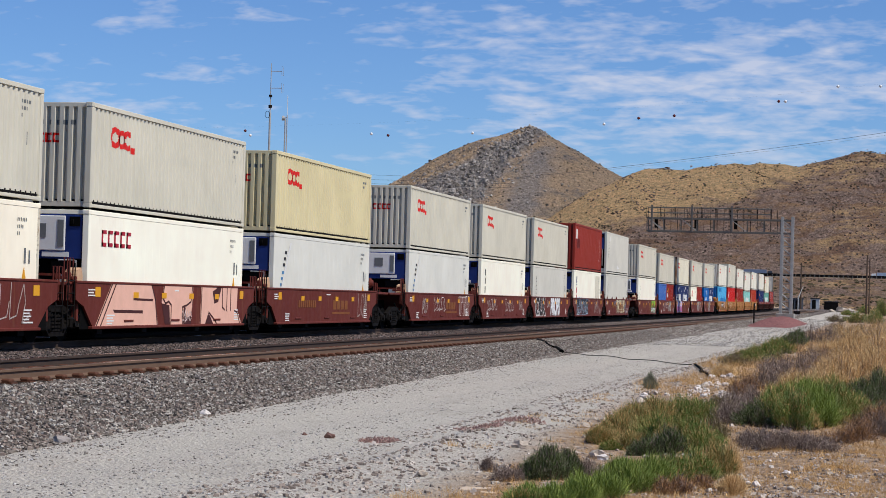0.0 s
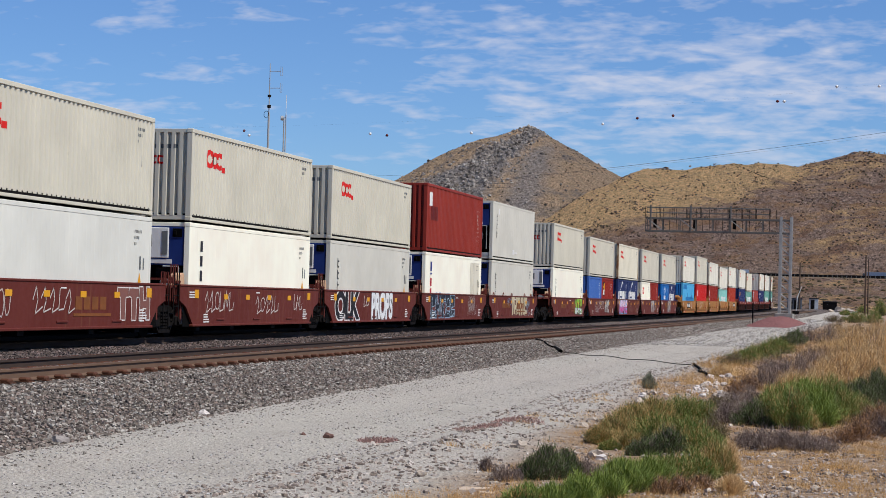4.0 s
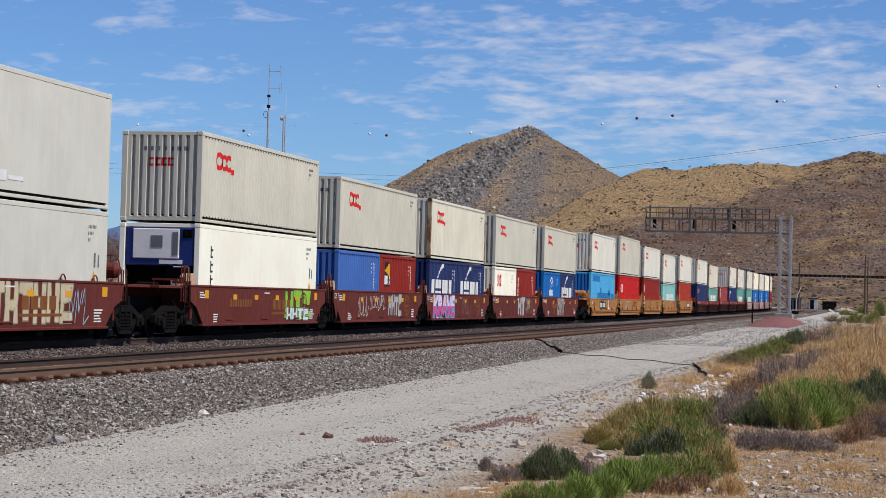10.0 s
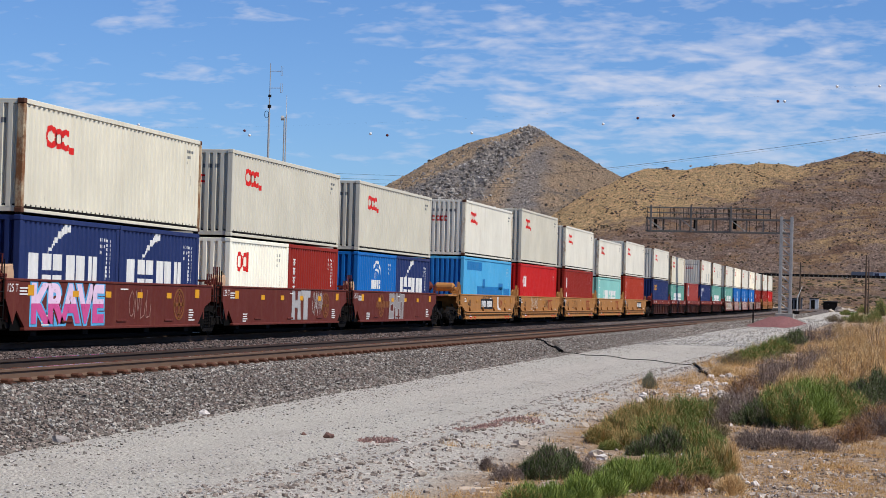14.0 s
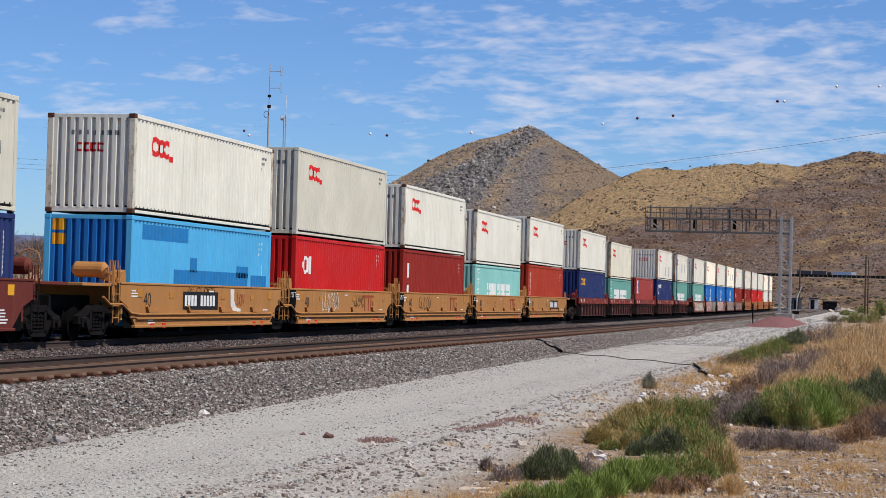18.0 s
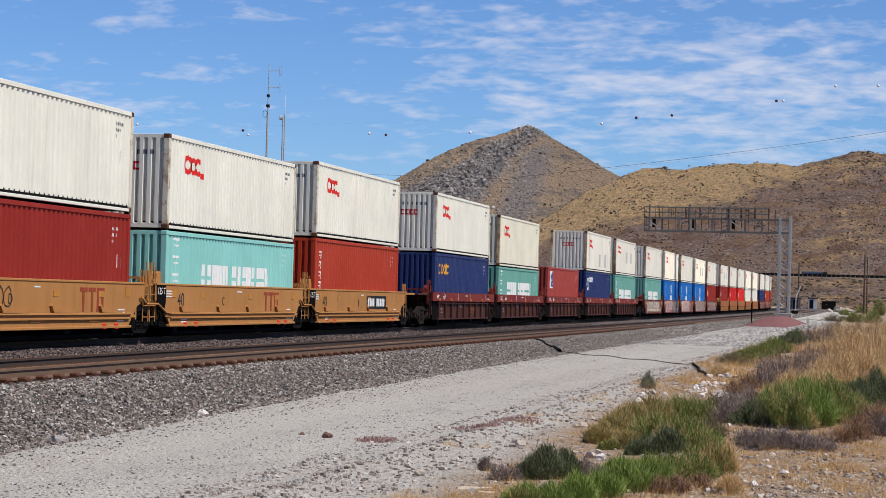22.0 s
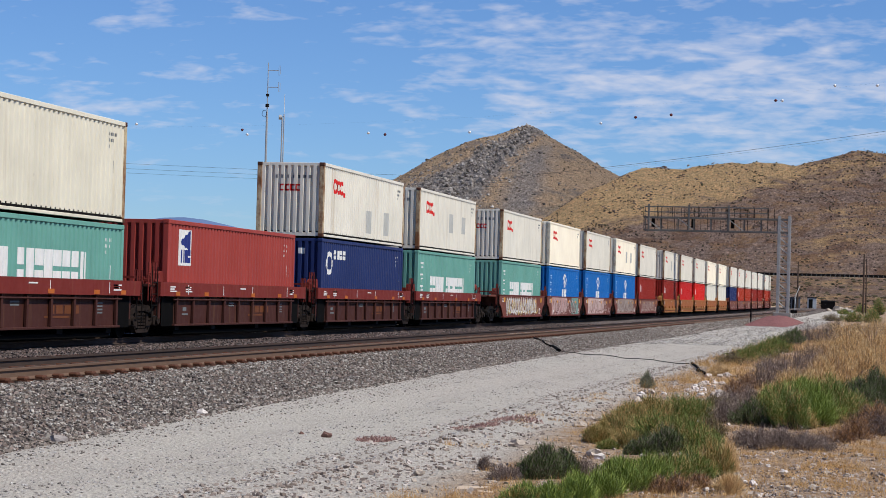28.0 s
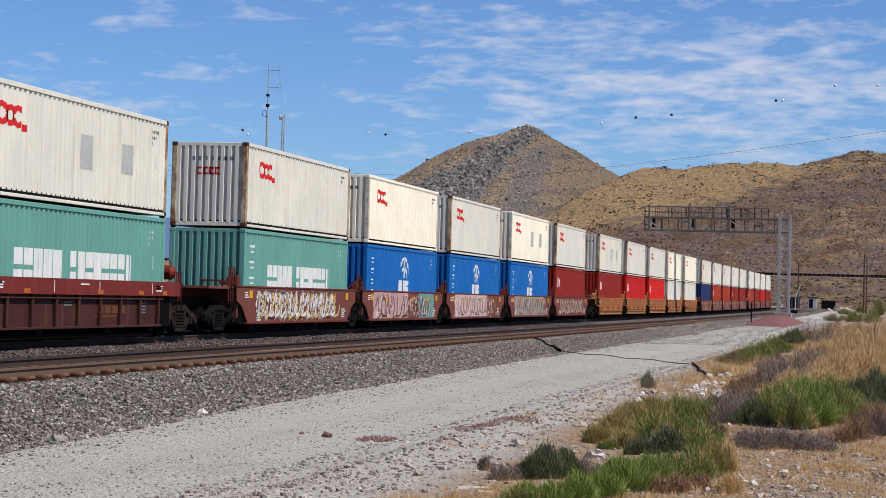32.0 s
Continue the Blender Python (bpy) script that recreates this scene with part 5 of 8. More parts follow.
side_mark("upright_sign", low(6), [(0.95, 1.25, 1.0 + 0.45 * k, 1.35 + 0.45 * k) for k in range(2)], M_SEACORED, L40, True)
side_mark("grimy_panel", low(6), [(9.6, 10.2, 0.3, 2.65), (10.25, 11.6, 0.3, 2.65)], mat("paint_pale_cream"), L40, True, "stained cream end panel")
side_mark("white_panel", TRAIN[6][2], [(0.55, 1.1, TALL - 0.95, TALL - 0.36)], M_WHITE, L40, label="white panel")
side_mark("dark_patch", TRAIN[6][2], [(0.9, 2.2, 1.35, 1.95)], plain("darker_red_patch", (104, 26, 20), 0.5, 0, 0.2), L40, label="darker repainted patch")
side_mark("stencilled_number", TRAIN[6][2], [(11.0 + 0.3 * j, 11.06 + 0.3 * j, 0.7 + 0.2 * k, 0.82 + 0.2 * k) for j in range(2) for k in range(8)], M_WHITE, L40)
tex_sign(TRAIN[7][2], TALL)
tex_sign(low(7), TALL)
side_mark("data_plate", TRAIN[7][2], [(1.45, 1.8, TALL - 0.62, TALL - 0.32)], M_WHITE, L40, True)
side_mark("small_writing", TRAIN[7][2], [(5.6, 6.1, 0.36, 0.6), (6.2, 7.0, 0.4, 0.5)], M_WHITE, L40, True)
tex_sign(low(8), TALL)
square_sign(low(9, 1), L20, 0.8, 1.35, 0.95, M_BLACKMARK, M_WHITE, M_YELLOW)
for b in (low(9, 0), low(9, 1), low(10, 0), low(10, 1), low(11, 1), low(12, 1)):
    side_mark("column_number", b, [(L20 - 0.75 + 0.25 * j, L20 - 0.715 + 0.25 * j, 1.25 + 0.11 * k, 1.32 + 0.11 * k) for j in range(2) for k in range(9)], M_WHITE, L20)
swoosh_sign(low(10, 0), L20, 1.9, 1.7)
swoosh_sign(low(10, 1), L20, 1.9, 1.7)
swoosh_sign(low(12, 1), L20, 2.0, 1.7)
arc_sign(low(12, 0), L20, 3.0, 1.7, 0.62, M_WHITE)
side_mark("painted_sign", low(11, 0), ring_rects(1.0, 1.9, 0.3, 0.13) + ring_rects(1.55, 1.9, 0.28, 0.13, 40, 320) + [(1.75, 1.85, 1.6, 2.2)], M_RED, L20)
side_mark("upright_sign", low(11, 1), column_rects(random.Random(5), 0.6, 1.9, 4, 0.2, 0.22), M_WHITE, L20)
side_mark("deeper_patch", low(13), [(0.9, 4.4, 2.3, 2.7), (3.4, 9.9, 0.9, 1.55), (4.6, 5.2, 1.5, 1.9), (8.8, 10.0, 1.4, 1.75), (10.3, 11.8, 0.5, 1.5)], M_DEEPBLUE, L40, label="deeper blue repainted patch")
for q in low(13).children:
    if q.name.startswith("end_panel"):
        q.material_slots[0].link = "OBJECT"
        q.material_slots[0].material = paint("paint_unfaded_blue", (28, 104, 172), 0.35, 0.2)
end_mark("end_sign", low(13), [(-1.0, -0.66, 2.1, 2.4), (-1.0, -0.66, 2.48, 2.78)], M_YELLOW, "yellow square sign on the end")
side_mark("painted_sign", low(14), ring_rects(1.25, 1.95, 0.3, 0.12, 40, 320) + [(1.45, 1.6, 1.7, 2.2), (1.75, 1.9, 1.65, 2.25)], M_WHITE, L40)
side_mark("painted_sign", low(15), [(0.75, 1.15, 1.75, 2.35), (0.75, 1.1, 0.95, 1.45)], M_WHITE, L40)
shipping_sign(low(16), 3.0, 0.98, 0.5, 0.75)
side_mark("upright_sign", low(17), column_rects(random.Random(6), 0.6, 2.2, 6, 0.3, 0.26), M_WHITE, L40)
side_mark("name_sign", low(18), ring_rects(1.0, 2.2, 0.22, 0.1) + ring_rects(1.5, 2.2, 0.22, 0.1) + ring_rects(2.0, 2.2, 0.22, 0.1) + [(2.3, 2.42, 1.98, 2.45), (2.5, 2.9, 2.0, 2.1), (2.5, 2.9, 2.3, 2.4)], M_YELLOW, L40, label="yellow rounded name as plain shapes")
shipping_sign(low(19))
square_sign(low(20), L40, 0.95, 1.65, 1.0, M_WHITE, M_BLUEMARK, M_BLUEMARK)
side_mark("round_sign", low(21), ring_rects(1.1, 2.05, 0.42, 0.16) + word_rects(random.Random(9), 1.7, 2.2, 4, 0.4, 0.32), M_WHITE, L40)
end_mark("end_sign", low(21), [(-0.5 + 0.42 * k, -0.25 + 0.42 * k, 2.35, 2.55) for k in range(3)], M_WHITE)
shipping_sign(low(22))
shipping_sign(low(23))
for k in (24, 25, 26):
    arc_sign(low(k), L40, 6.2, 1.75, 0.8, M_WHITE)
    side_mark("column_sign", low(k), column_rects(random.Random(k), 0.7, 2.1, 4, 0.36, 0.3), M_WHITE, L40)
for k in (27, 28, 29, 30, 34, 36, 38):
    side_mark("painted_sign", low(k), [(0.9, 1.2, 1.7, 2.3), (1.3, 1.6, 1.75, 2.2)], M_WHITE, L40)

# graffiti and stencils on the wagons
W = [t[0] for t in TRAIN]
tag_scrawl(W[0], random.Random(1), 8.2, 0.55, 3.3, 0.8, (176, 160, 152), 6)


def big_letters(wagon):
    """Four block letters that fill the whole side: a pink ground with dark gaps, notches and outlines between them."""
    sh = Shape()
    z0, z1 = 0.375, 1.455
    for pts in ([(0.35, z0), (4.75, z0), (4.55, 1.0), (4.15, z1), (1.4, z1)], [(5.0, 1.0), (5.35, z0), (7.3, z0), (7.45, 0.85), (7.5, z1), (5.15, z1)], [(8.15, z0), (11.9, z0), (11.45, 0.8), (11.5, z1), (8.2, z1)]):
        sh.add([(WX, a, b) for a, b in pts], [tuple(range(len(pts)))])
    part("graffiti_letters", sh, M_PINK, wagon, "huge pale pink block letters")
    dark, line = Shape(), Shape()
    for pts in ([(1.6, 0.70), (3.6, 0.68), (3.6, 0.76), (1.5, 0.78)], [(2.9, 1.02), (4.3, 1.0), (4.35, 1.06), (2.9, 1.08)], [(5.0, 0.95), (5.6, 0.9), (5.7, z0), (5.3, z0)], [(6.75, z0), (7.4, z0), (7.4, 0.62), (7.0, 0.55), (6.9, 0.85), (6.75, 0.85)],
                [(8.6, z0), (9.3, z0), (9.0, 0.62), (8.8, 0.62)], [(9.2, 1.3), (9.75, z1), (10.0, z1), (9.7, 1.0), (9.35, 0.95)]):
        dark.add([(WX + 0.002, a, b) for a, b in pts], [tuple(range(len(pts)))])
    part("letter_gaps", dark, M_MAROON, wagon, "dark gaps inside the letters")
    for pts in ([(0.42, z0), (1.45, z1)], [(0.7, z0), (1.7, z1)], [(4.2, z1), (4.5, 1.05), (4.7, z0)], [(5.2, z1), (5.05, 1.1), (5.3, 0.95), (5.55, 1.0), (5.75, 0.9), (5.75, z0)], [(6.7, z0), (6.65, 0.85), (7.0, 0.9), (7.35, 1.0), (7.45, z1)],
                [(8.2, z0), (8.25, z1)], [(8.75, z0), (8.9, 0.7), (9.5, 0.45), (9.6, z0)], [(10.05, z1), (10.1, 0.85), (10.3, 0.78)], [(10.5, z1), (10.5, 0.75)], [(10.85, z1), (10.85, 0.75)], [(11.2, 0.75), (11.5, 0.7), (11.75, z0)]):
        ribbon(line, pts, 0.055, WX + 0.004)
    part("graffiti_outline", line, M_MAROON, wagon, "dark maroon outlines", kind="stuff")


M_PINK = plain("pale_pink_spray", (232, 180, 158), 0.7, 0, 0.12)
M_MAROON = plain("dark_maroon_spray", (74, 36, 34), 0.7, 0, 0.2)
big_letters(W[1])
for y in (0.35, 3.0, 5.4, 9.3, 11.3):
    part("tie_loop", kept(("tie_loop",), lambda: Shape().path([(0, -0.15 * math.cos(q * 0.45), 0.15 * math.sin(q * 0.45)) for q in range(8)], 0.018)), mat("wagon_brown"), W[7], at=(HW + 0.06, y, 1.47))
tag_scrawl(W[1], random.Random(6), 6.6, 0.45, 0.8, 0.3, (236, 206, 196), 4, 0.03, WX + 0.008)
tag_scrawl(W[2], random.Random(7), 10.3, 0.5, 1.4, 0.9, (190, 172, 160), 3)
tag_scrawl(W[3], random.Random(8), 2.2, 0.6, 1.0, 0.7, (196, 184, 176), 3)
tag_scrawl(W[3], random.Random(9), 4.4, 0.75, 2.4, 0.55, (200, 190, 182), 5)
block_graffiti(W[3], random.Random(10), 9.6, 0.5, 2.3, 0.85, 3, (128, 84, 74), (222, 214, 206))
tag_scrawl(W[4], random.Random(11), 1.2, 0.75, 2.6, 0.55, (206, 196, 188), 6)
tag_scrawl(W[4], random.Random(12), 6.0, 0.7, 2.4, 0.5, (206, 196, 188), 5)
tag_scrawl(W[4], random.Random(13), 10.1, 0.75, 1.0, 0.5, (206, 196, 188), 3)
painted_word(W[5], "OLK", 0.5, 0.40, 3.4, 1.04, (34, 32, 34), (224, 220, 214))
painted_word(W[5], "PROPS", 5.7, 0.40, 3.35, 1.04, (228, 228, 226), (132, 128, 128))
tag_scrawl(W[5], random.Random(16), 4.5, 0.9, 0.8, 0.4, (210, 206, 200), 2)
block_graffiti(W[6], random.Random(17), 0.7, 0.4, 5.0, 1.04, 5, (30, 36, 48), (164, 200, 222))
tag_scrawl(W[6], random.Random(170), 0.9, 0.5, 4.6, 0.8, (196, 216, 226), 6, 0.03, WX + 0.004)
tag_scrawl(W[6], random.Random(18), 8.8, 0.5, 1.9, 0.9, (196, 188, 182), 4)
block_graffiti(W[7], random.Random(19), 5.2, 0.45, 4.6, 0.95, 6, (200, 184, 150), (150, 140, 118))
tag_scrawl(W[7], random.Random(20), 4.0, 0.95, 1.4, 0.4, (140, 160, 180), 4)
tag_scrawl(W[7], random.Random(21), 9.6, 0.5, 1.2, 0.8, (150, 176, 190), 3)
block_graffiti(W[8], random.Random(22), 8.2, 0.42, 3.0, 1.02, 3, (140, 190, 60), (44, 50, 40))
block_graffiti(W[8], random.Random(23), 8.4, 0.42, 2.6, 0.42, 4, (214, 222, 214), (90, 120, 100), WX + 0.004)
tag_scrawl(W[9], random.Random(24), 2.5, 0.55, 1.6, 0.7, (206, 198, 192), 4)
tag_scrawl(W[9], random.Random(25), 4.3, 0.8, 2.4, 0.5, (206, 198, 192), 6)
block_graffiti(W[9], random.Random(26), 7.2, 0.5, 2.2, 0.85, 4, (176, 172, 166), (110, 100, 96))
painted_word(W[10], "KRAVE", 0.5, 0.44, 4.4, 0.96, (236, 204, 226), (92, 170, 214), (208, 82, 142))
tag_scrawl(W[10], random.Random(29), 6.6, 0.55, 1.6, 0.75, (156, 116, 104), 4)
block_graffiti(W[11], random.Random(30), 6.2, 0.45, 2.2, 0.95, 2, (176, 172, 170), (150, 146, 144))
tag_scrawl(W[11], random.Random(31), 8.7, 0.6, 1.3, 0.8, (186, 178, 172), 4)
block_graffiti(W[12], random.Random(32), 4.6, 0.42, 2.6, 1.0, 4, (150, 142, 138), (180, 174, 170))
tag_scrawl(W[13], random.Random(33), 4.2, 1.22, 2.4, 0.2, (60, 44, 30), 7, 0.03)
swipe = Shape()
swipe.add([(WX, a, b) for a, b in ((7.95, 1.38), (8.0, 0.9), (8.25, 0.72), (9.0, 0.72), (8.95, 0.8), (8.5, 0.86), (8.32, 1.05), (8.3, 1.38))], [tuple(range(8))])
part("paint_swipe", swipe, spray((222, 212, 204)), W[13], "white smear of paint")
tag_scrawl(W[13], random.Random(34), 8.6, 0.9, 0.7, 0.35, (176, 84, 60), 3)
tag_scrawl(W[14], random.Random(35), 3.0, 0.75, 2.2, 0.65, (226, 216, 200), 6)
tag_scrawl(W[14], random.Random(36), 7.4, 0.9, 1.4, 0.4, (66, 44, 28), 5)
tag_scrawl(W[15], random.Random(37), 2.6, 0.8, 2.2, 0.5, (66, 50, 34), 5)


def old_scribbles(wagon, seed, tones, panel=None):
    """Layers of faded scrawls over one another, on a faded painted panel where there is one."""
    r = random.Random(seed)
    if panel:
        for y0, y1, rgb in panel:
            sh = Shape()
            edge = [(y0, 0.40), (y1, 0.40), (y1 - 0.15, 0.7), (y1 + 0.05, 1.0), (y1 - 0.1, 1.42), (y0 + 0.1, 1.42), (y0 - 0.1, 1.1), (y0 + 0.12, 0.75)]
            sh.add([(WX - 0.002, a, b) for a, b in edge], [tuple(range(len(edge)))])
            part("faded_panel", sh, spray(rgb), wagon, "faded painted panel")
    for k, rgb in enumerate(tones):
        n = r.randrange(11, 16)
        tag_scrawl(wagon, r, 0.8 + r.random(), 0.45 + 0.1 * r.random(), 9.0 + r.random(), 0.78, rgb, n, 0.07 + 0.05 * r.random(), WX + 0.002 * k)


old_scribbles(W[23], 38, [(214, 204, 198), (178, 148, 134), (206, 178, 110), (226, 220, 214)])
old_scribbles(W[24], 40, [(206, 184, 178), (120, 76, 68)], [(0.7, 6.6, (190, 150, 142)), (8.4, 11.4, (110, 150, 140))])
old_scribbles(W[25], 42, [(222, 198, 190), (150, 108, 98)], [(0.8, 8.6, (206, 176, 166))])
old_scribbles(W[26], 43, [(196, 186, 178), (96, 62, 54), (176, 160, 150)], [(0.9, 10.4, (168, 146, 134))])
old_scribbles(W[27], 44, [(206, 190, 184), (170, 140, 126)])
for k in range(33, 46):
    tag_scrawl(W[k], random.Random(60 + k), 2 + k % 4, 0.5, 4.5, 0.8, (196, 182, 174), 6, 0.06)
M_DIMYELLOW = plain("faded_yellow_marking", (132, 78, 36), 0.6, 0, 0.3)
for k in (2, 3, 7, 8):
    bars("faded_name", W[k], M_DIMYELLOW, [(6.9 + 0.52 * j, 0.78, 0.4, 0.32) for j in range(4)] + [(6.8, 0.62, 2.4, 0.07)], WX - 0.001, "faded yellow company name as bars")
for k in (2, 7, 8, 12):
    bars("fleet_number", W[k], M_DIMYELLOW, [(2.6 + 0.24 * j, 0.85, 0.17, 0.24) for j in range(9)], WX - 0.001)
for k in (8, 9, 10, 11, 12):
    y = 10.4 if k < 12 else 3.4
    sh = Shape()
    ring_mark(sh, WX - 0.003, y, 0.92, 0.44, 0.07, 22)
    ring_mark(sh, WX - 0.003, y, 0.92, 0.3, 0.04, 18)
    sh.box(WX - 0.003, WX + 0.001, y - 0.05, y + 0.05, 0.52, 1.32).box(WX - 0.003, WX + 0.001, y - 0.4, y + 0.4, 0.87, 0.97)
    part("round_emblem", sh, M_DIMYELLOW, W[k], "faded yellow round emblem")
for k in list(range(9, 13)) + list(range(14, 18)) + list(range(28, 33)):
    plate = part("end_plate", kept(("end_plate",), lambda: Shape().slab([(-0.88, 1.44), (-0.2, 1.44), (-0.2, 0.95), (-0.5, 0.45), (-0.88, 1.0)], 0, 0.0, 0.012)), M_BLACK if k > 12 else mat("wagon_brown"), W[k], "black end plate" if k > 12 else "", at=(HW + 0.092, 0, 0))
    if k < 18:
        writing("125 T", plate, M_WHITE, 0.26, (-0.86, 1.18), 0.014)
for k in range(13, 18):
    if k != 14:
        writing("40", W[k], M_BLACKMARK, 0.55, (0.75, 0.85), WX)
    else:
        writing("40", W[k], M_BLACKMARK, 0.5, (0.9, 0.85), WX)
    if k > 13:
        writing({14: "E", 15: "D", 16: "C", 17: "B"}[k], W[k], M_BLACKMARK, 0.34, ({14: 4.9, 15: 4.6, 16: 4.6, 17: 5.6}[k], 0.9), WX)
    if k in (13, 17):
        y = 3.8 if k == 13 else 6.9
        p = bars("number_plate", W[k], M_BLACKMARK, [(y, 0.78, 3.0, 0.5)], WX, "black number panel")
        bars("number_bars", p, M_WHITE, [(y + 0.14 + 0.265 * j, 0.88, 0.19, 0.3) for j in range(10) if j != 4], WX + 0.004)
    else:
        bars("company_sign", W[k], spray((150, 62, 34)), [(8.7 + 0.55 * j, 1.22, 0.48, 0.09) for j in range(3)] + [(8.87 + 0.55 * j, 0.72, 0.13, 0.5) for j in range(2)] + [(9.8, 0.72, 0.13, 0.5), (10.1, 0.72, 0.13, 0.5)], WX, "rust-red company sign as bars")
    for y in (1.3, 2.2, 10.2, 11.0):
        part("red_bracket", kept(("red_bracket",), lambda: Shape().box(0, 0.05, 0, 0.2, 0.28, 0.42, 0.01)), M_RED, W[k], at=(HW + 0.08, y, 0))
for k in range(18, 23):
    rr = []
    for y in (1.3, 4.4, 7.2, 10.9):
        rr += [(y, 1.17, 0.035, 0.28)]
    bars("white_stripe", W[k], M_WHITE, rr, HW + 0.147)
    bars("panel_writing", W[k], M_GREYMARK, [(1.2, 0.6, 0.5, 0.05), (1.25, 0.72, 0.3, 0.1), (5.3, 0.92, 0.5, 0.04), (5.3, 0.85, 0.5, 0.04), (10.4, 0.9, 0.4, 0.04), (10.4, 0.82, 0.4, 0.04), (10.4, 0.74, 0.4, 0.04), (10.4, 0.66, 0.4, 0.04)], HW + 0.017)
    bars("faded_name", W[k], plain("almost_gone_ochre_marking", (112, 62, 30), 0.7, 0, 0.3) if k == 18 else MATS.setdefault("ochre_mark", plain("worn_ochre_marking", (108, 60, 30), 0.7, 0, 0.3)), [(7.4 + 0.5 * j, 0.66, 0.4, 0.2) for j in range(4)] + [(7.2, 0.56, 1.5, 0.05)], HW + 0.017)
M_LATTICE = plain("dulled_galvanised_lattice", (164, 162, 158), 0.6, 0.1, 0.3)


# ---- signal bridge ----
M_BEAM = plain("weathered_beam_steel", (108, 104, 101), 0.7, 0.1, 0.3)
def signal_bridge():
    y0, y1, base = 189.4, 190.6, 0.75
    t = thing("signal_gantry", "grey steel cantilever signal bridge over the tracks", "signal bridge", at=Matrix.Identity(4))
    part("foundation", Shape().box(9.3, 10.95, y0 - 0.4, y1 + 0.4, 0.05, base + 0.25, 0.04), plain("concrete", (150, 146, 138), 0.9), t, "concrete footing")
    for x in (9.68, 10.62):
        for y in (y0, y1):
            part("leg", Shape().box(x - 0.12, x + 0.12, y - 0.12, y + 0.12, base + 0.2, 9.95, 0.01), M_LATTICE, t, at=(0, 0, 0))
    k = 0
    z = base + 0.5
    while z < 9.2:
        for y in (y0, y1):
            part("brace", Shape().tube((9.68, y, z + 0.75), (10.62, y, z), 0.055), M_LATTICE, t)
            part("brace", Shape().tube((9.68, y, z), (10.62, y, z + 0.0), 0.03), M_LATTICE, t)
        for x in (9.68, 10.62):
            part("brace", Shape().tube((x, y0, z), (x, y1, z + 0.75), 0.035), M_LATTICE, t)
        z += 0.85
        k += 1
    for y in (y0, y1):
        for z in (8.42, 9.62):
            part("chord", Shape().box(-2.9, 10.6, y - 0.07, y + 0.07, z - 0.07, z + 0.07, 0.01), M_BEAM, t)
        for i, x in enumerate(np.arange(-2.85, 9.7, 1.55)):
            part("post", Shape().box(x - 0.035, x + 0.035, y - 0.035, y + 0.035, 8.45, 9.6), M_BEAM, t)
            if i in (1, 3, 6, 8):
                part("brace", Shape().tube((x - 1.5 if i < 7 else x, y, 9.6), (x if i < 7 else x + 1.2, y, 8.45), 0.035), M_LATTICE, t)
    for x in np.arange(-2.85, 9.7, 1.55):
        part("cross_tie", Shape().box(x - 0.03, x + 0.03, y0, y1, 8.4, 8.46).box(x - 0.03, x + 0.03, y0, y1, 9.58, 9.64), M_STEEL, t)
    part("walkway", Shape().box(-2.9, 9.5, y0 + 0.1, y1 - 0.1, 9.66, 9.7), M_STEEL, t, "dark grating walkway")
    for y in (y0, y1):
        for z in (10.15, 10.65):
            part("rail", Shape().tube((-2.9, y, z), (8.6, y, z), 0.028), M_BEAM, t)
        for x in np.arange(-2.9, 8.7, 1.28):
            part("rail_post", Shape().tube((x, y, 9.6), (x, y, 10.68), 0.025), M_STEEL, t)
    for x in (-2.4, 1.35, 5.05):
        part("signal_post", Shape().box(x - 0.08, x + 0.08, y0 - 0.22, y0 - 0.1, 8.4, 10.85, 0.01), M_BEAM, t)
        h = part("signal_head", Shape().box(x + 0.1, x + 0.42, y1 + 0.1, y1 + 0.35, 8.75, 9.7, 0.05), M_STEEL, t, "black signal head seen from behind")
        for z in (9.0, 9.45):
            part("hood", Shape().tube((x + 0.26, y1 + 0.33, z), (x + 0.26, y1 + 0.6, z), 0.12, 12), M_BLACK, h)
    for x in np.arange(-2.6, 9.2, 0.62):
        part("mesh_bar", Shape().tube((x, y1, 8.45), (x, y1, 10.6), 0.022), M_STEEL, t)
    return t


signal_bridge()


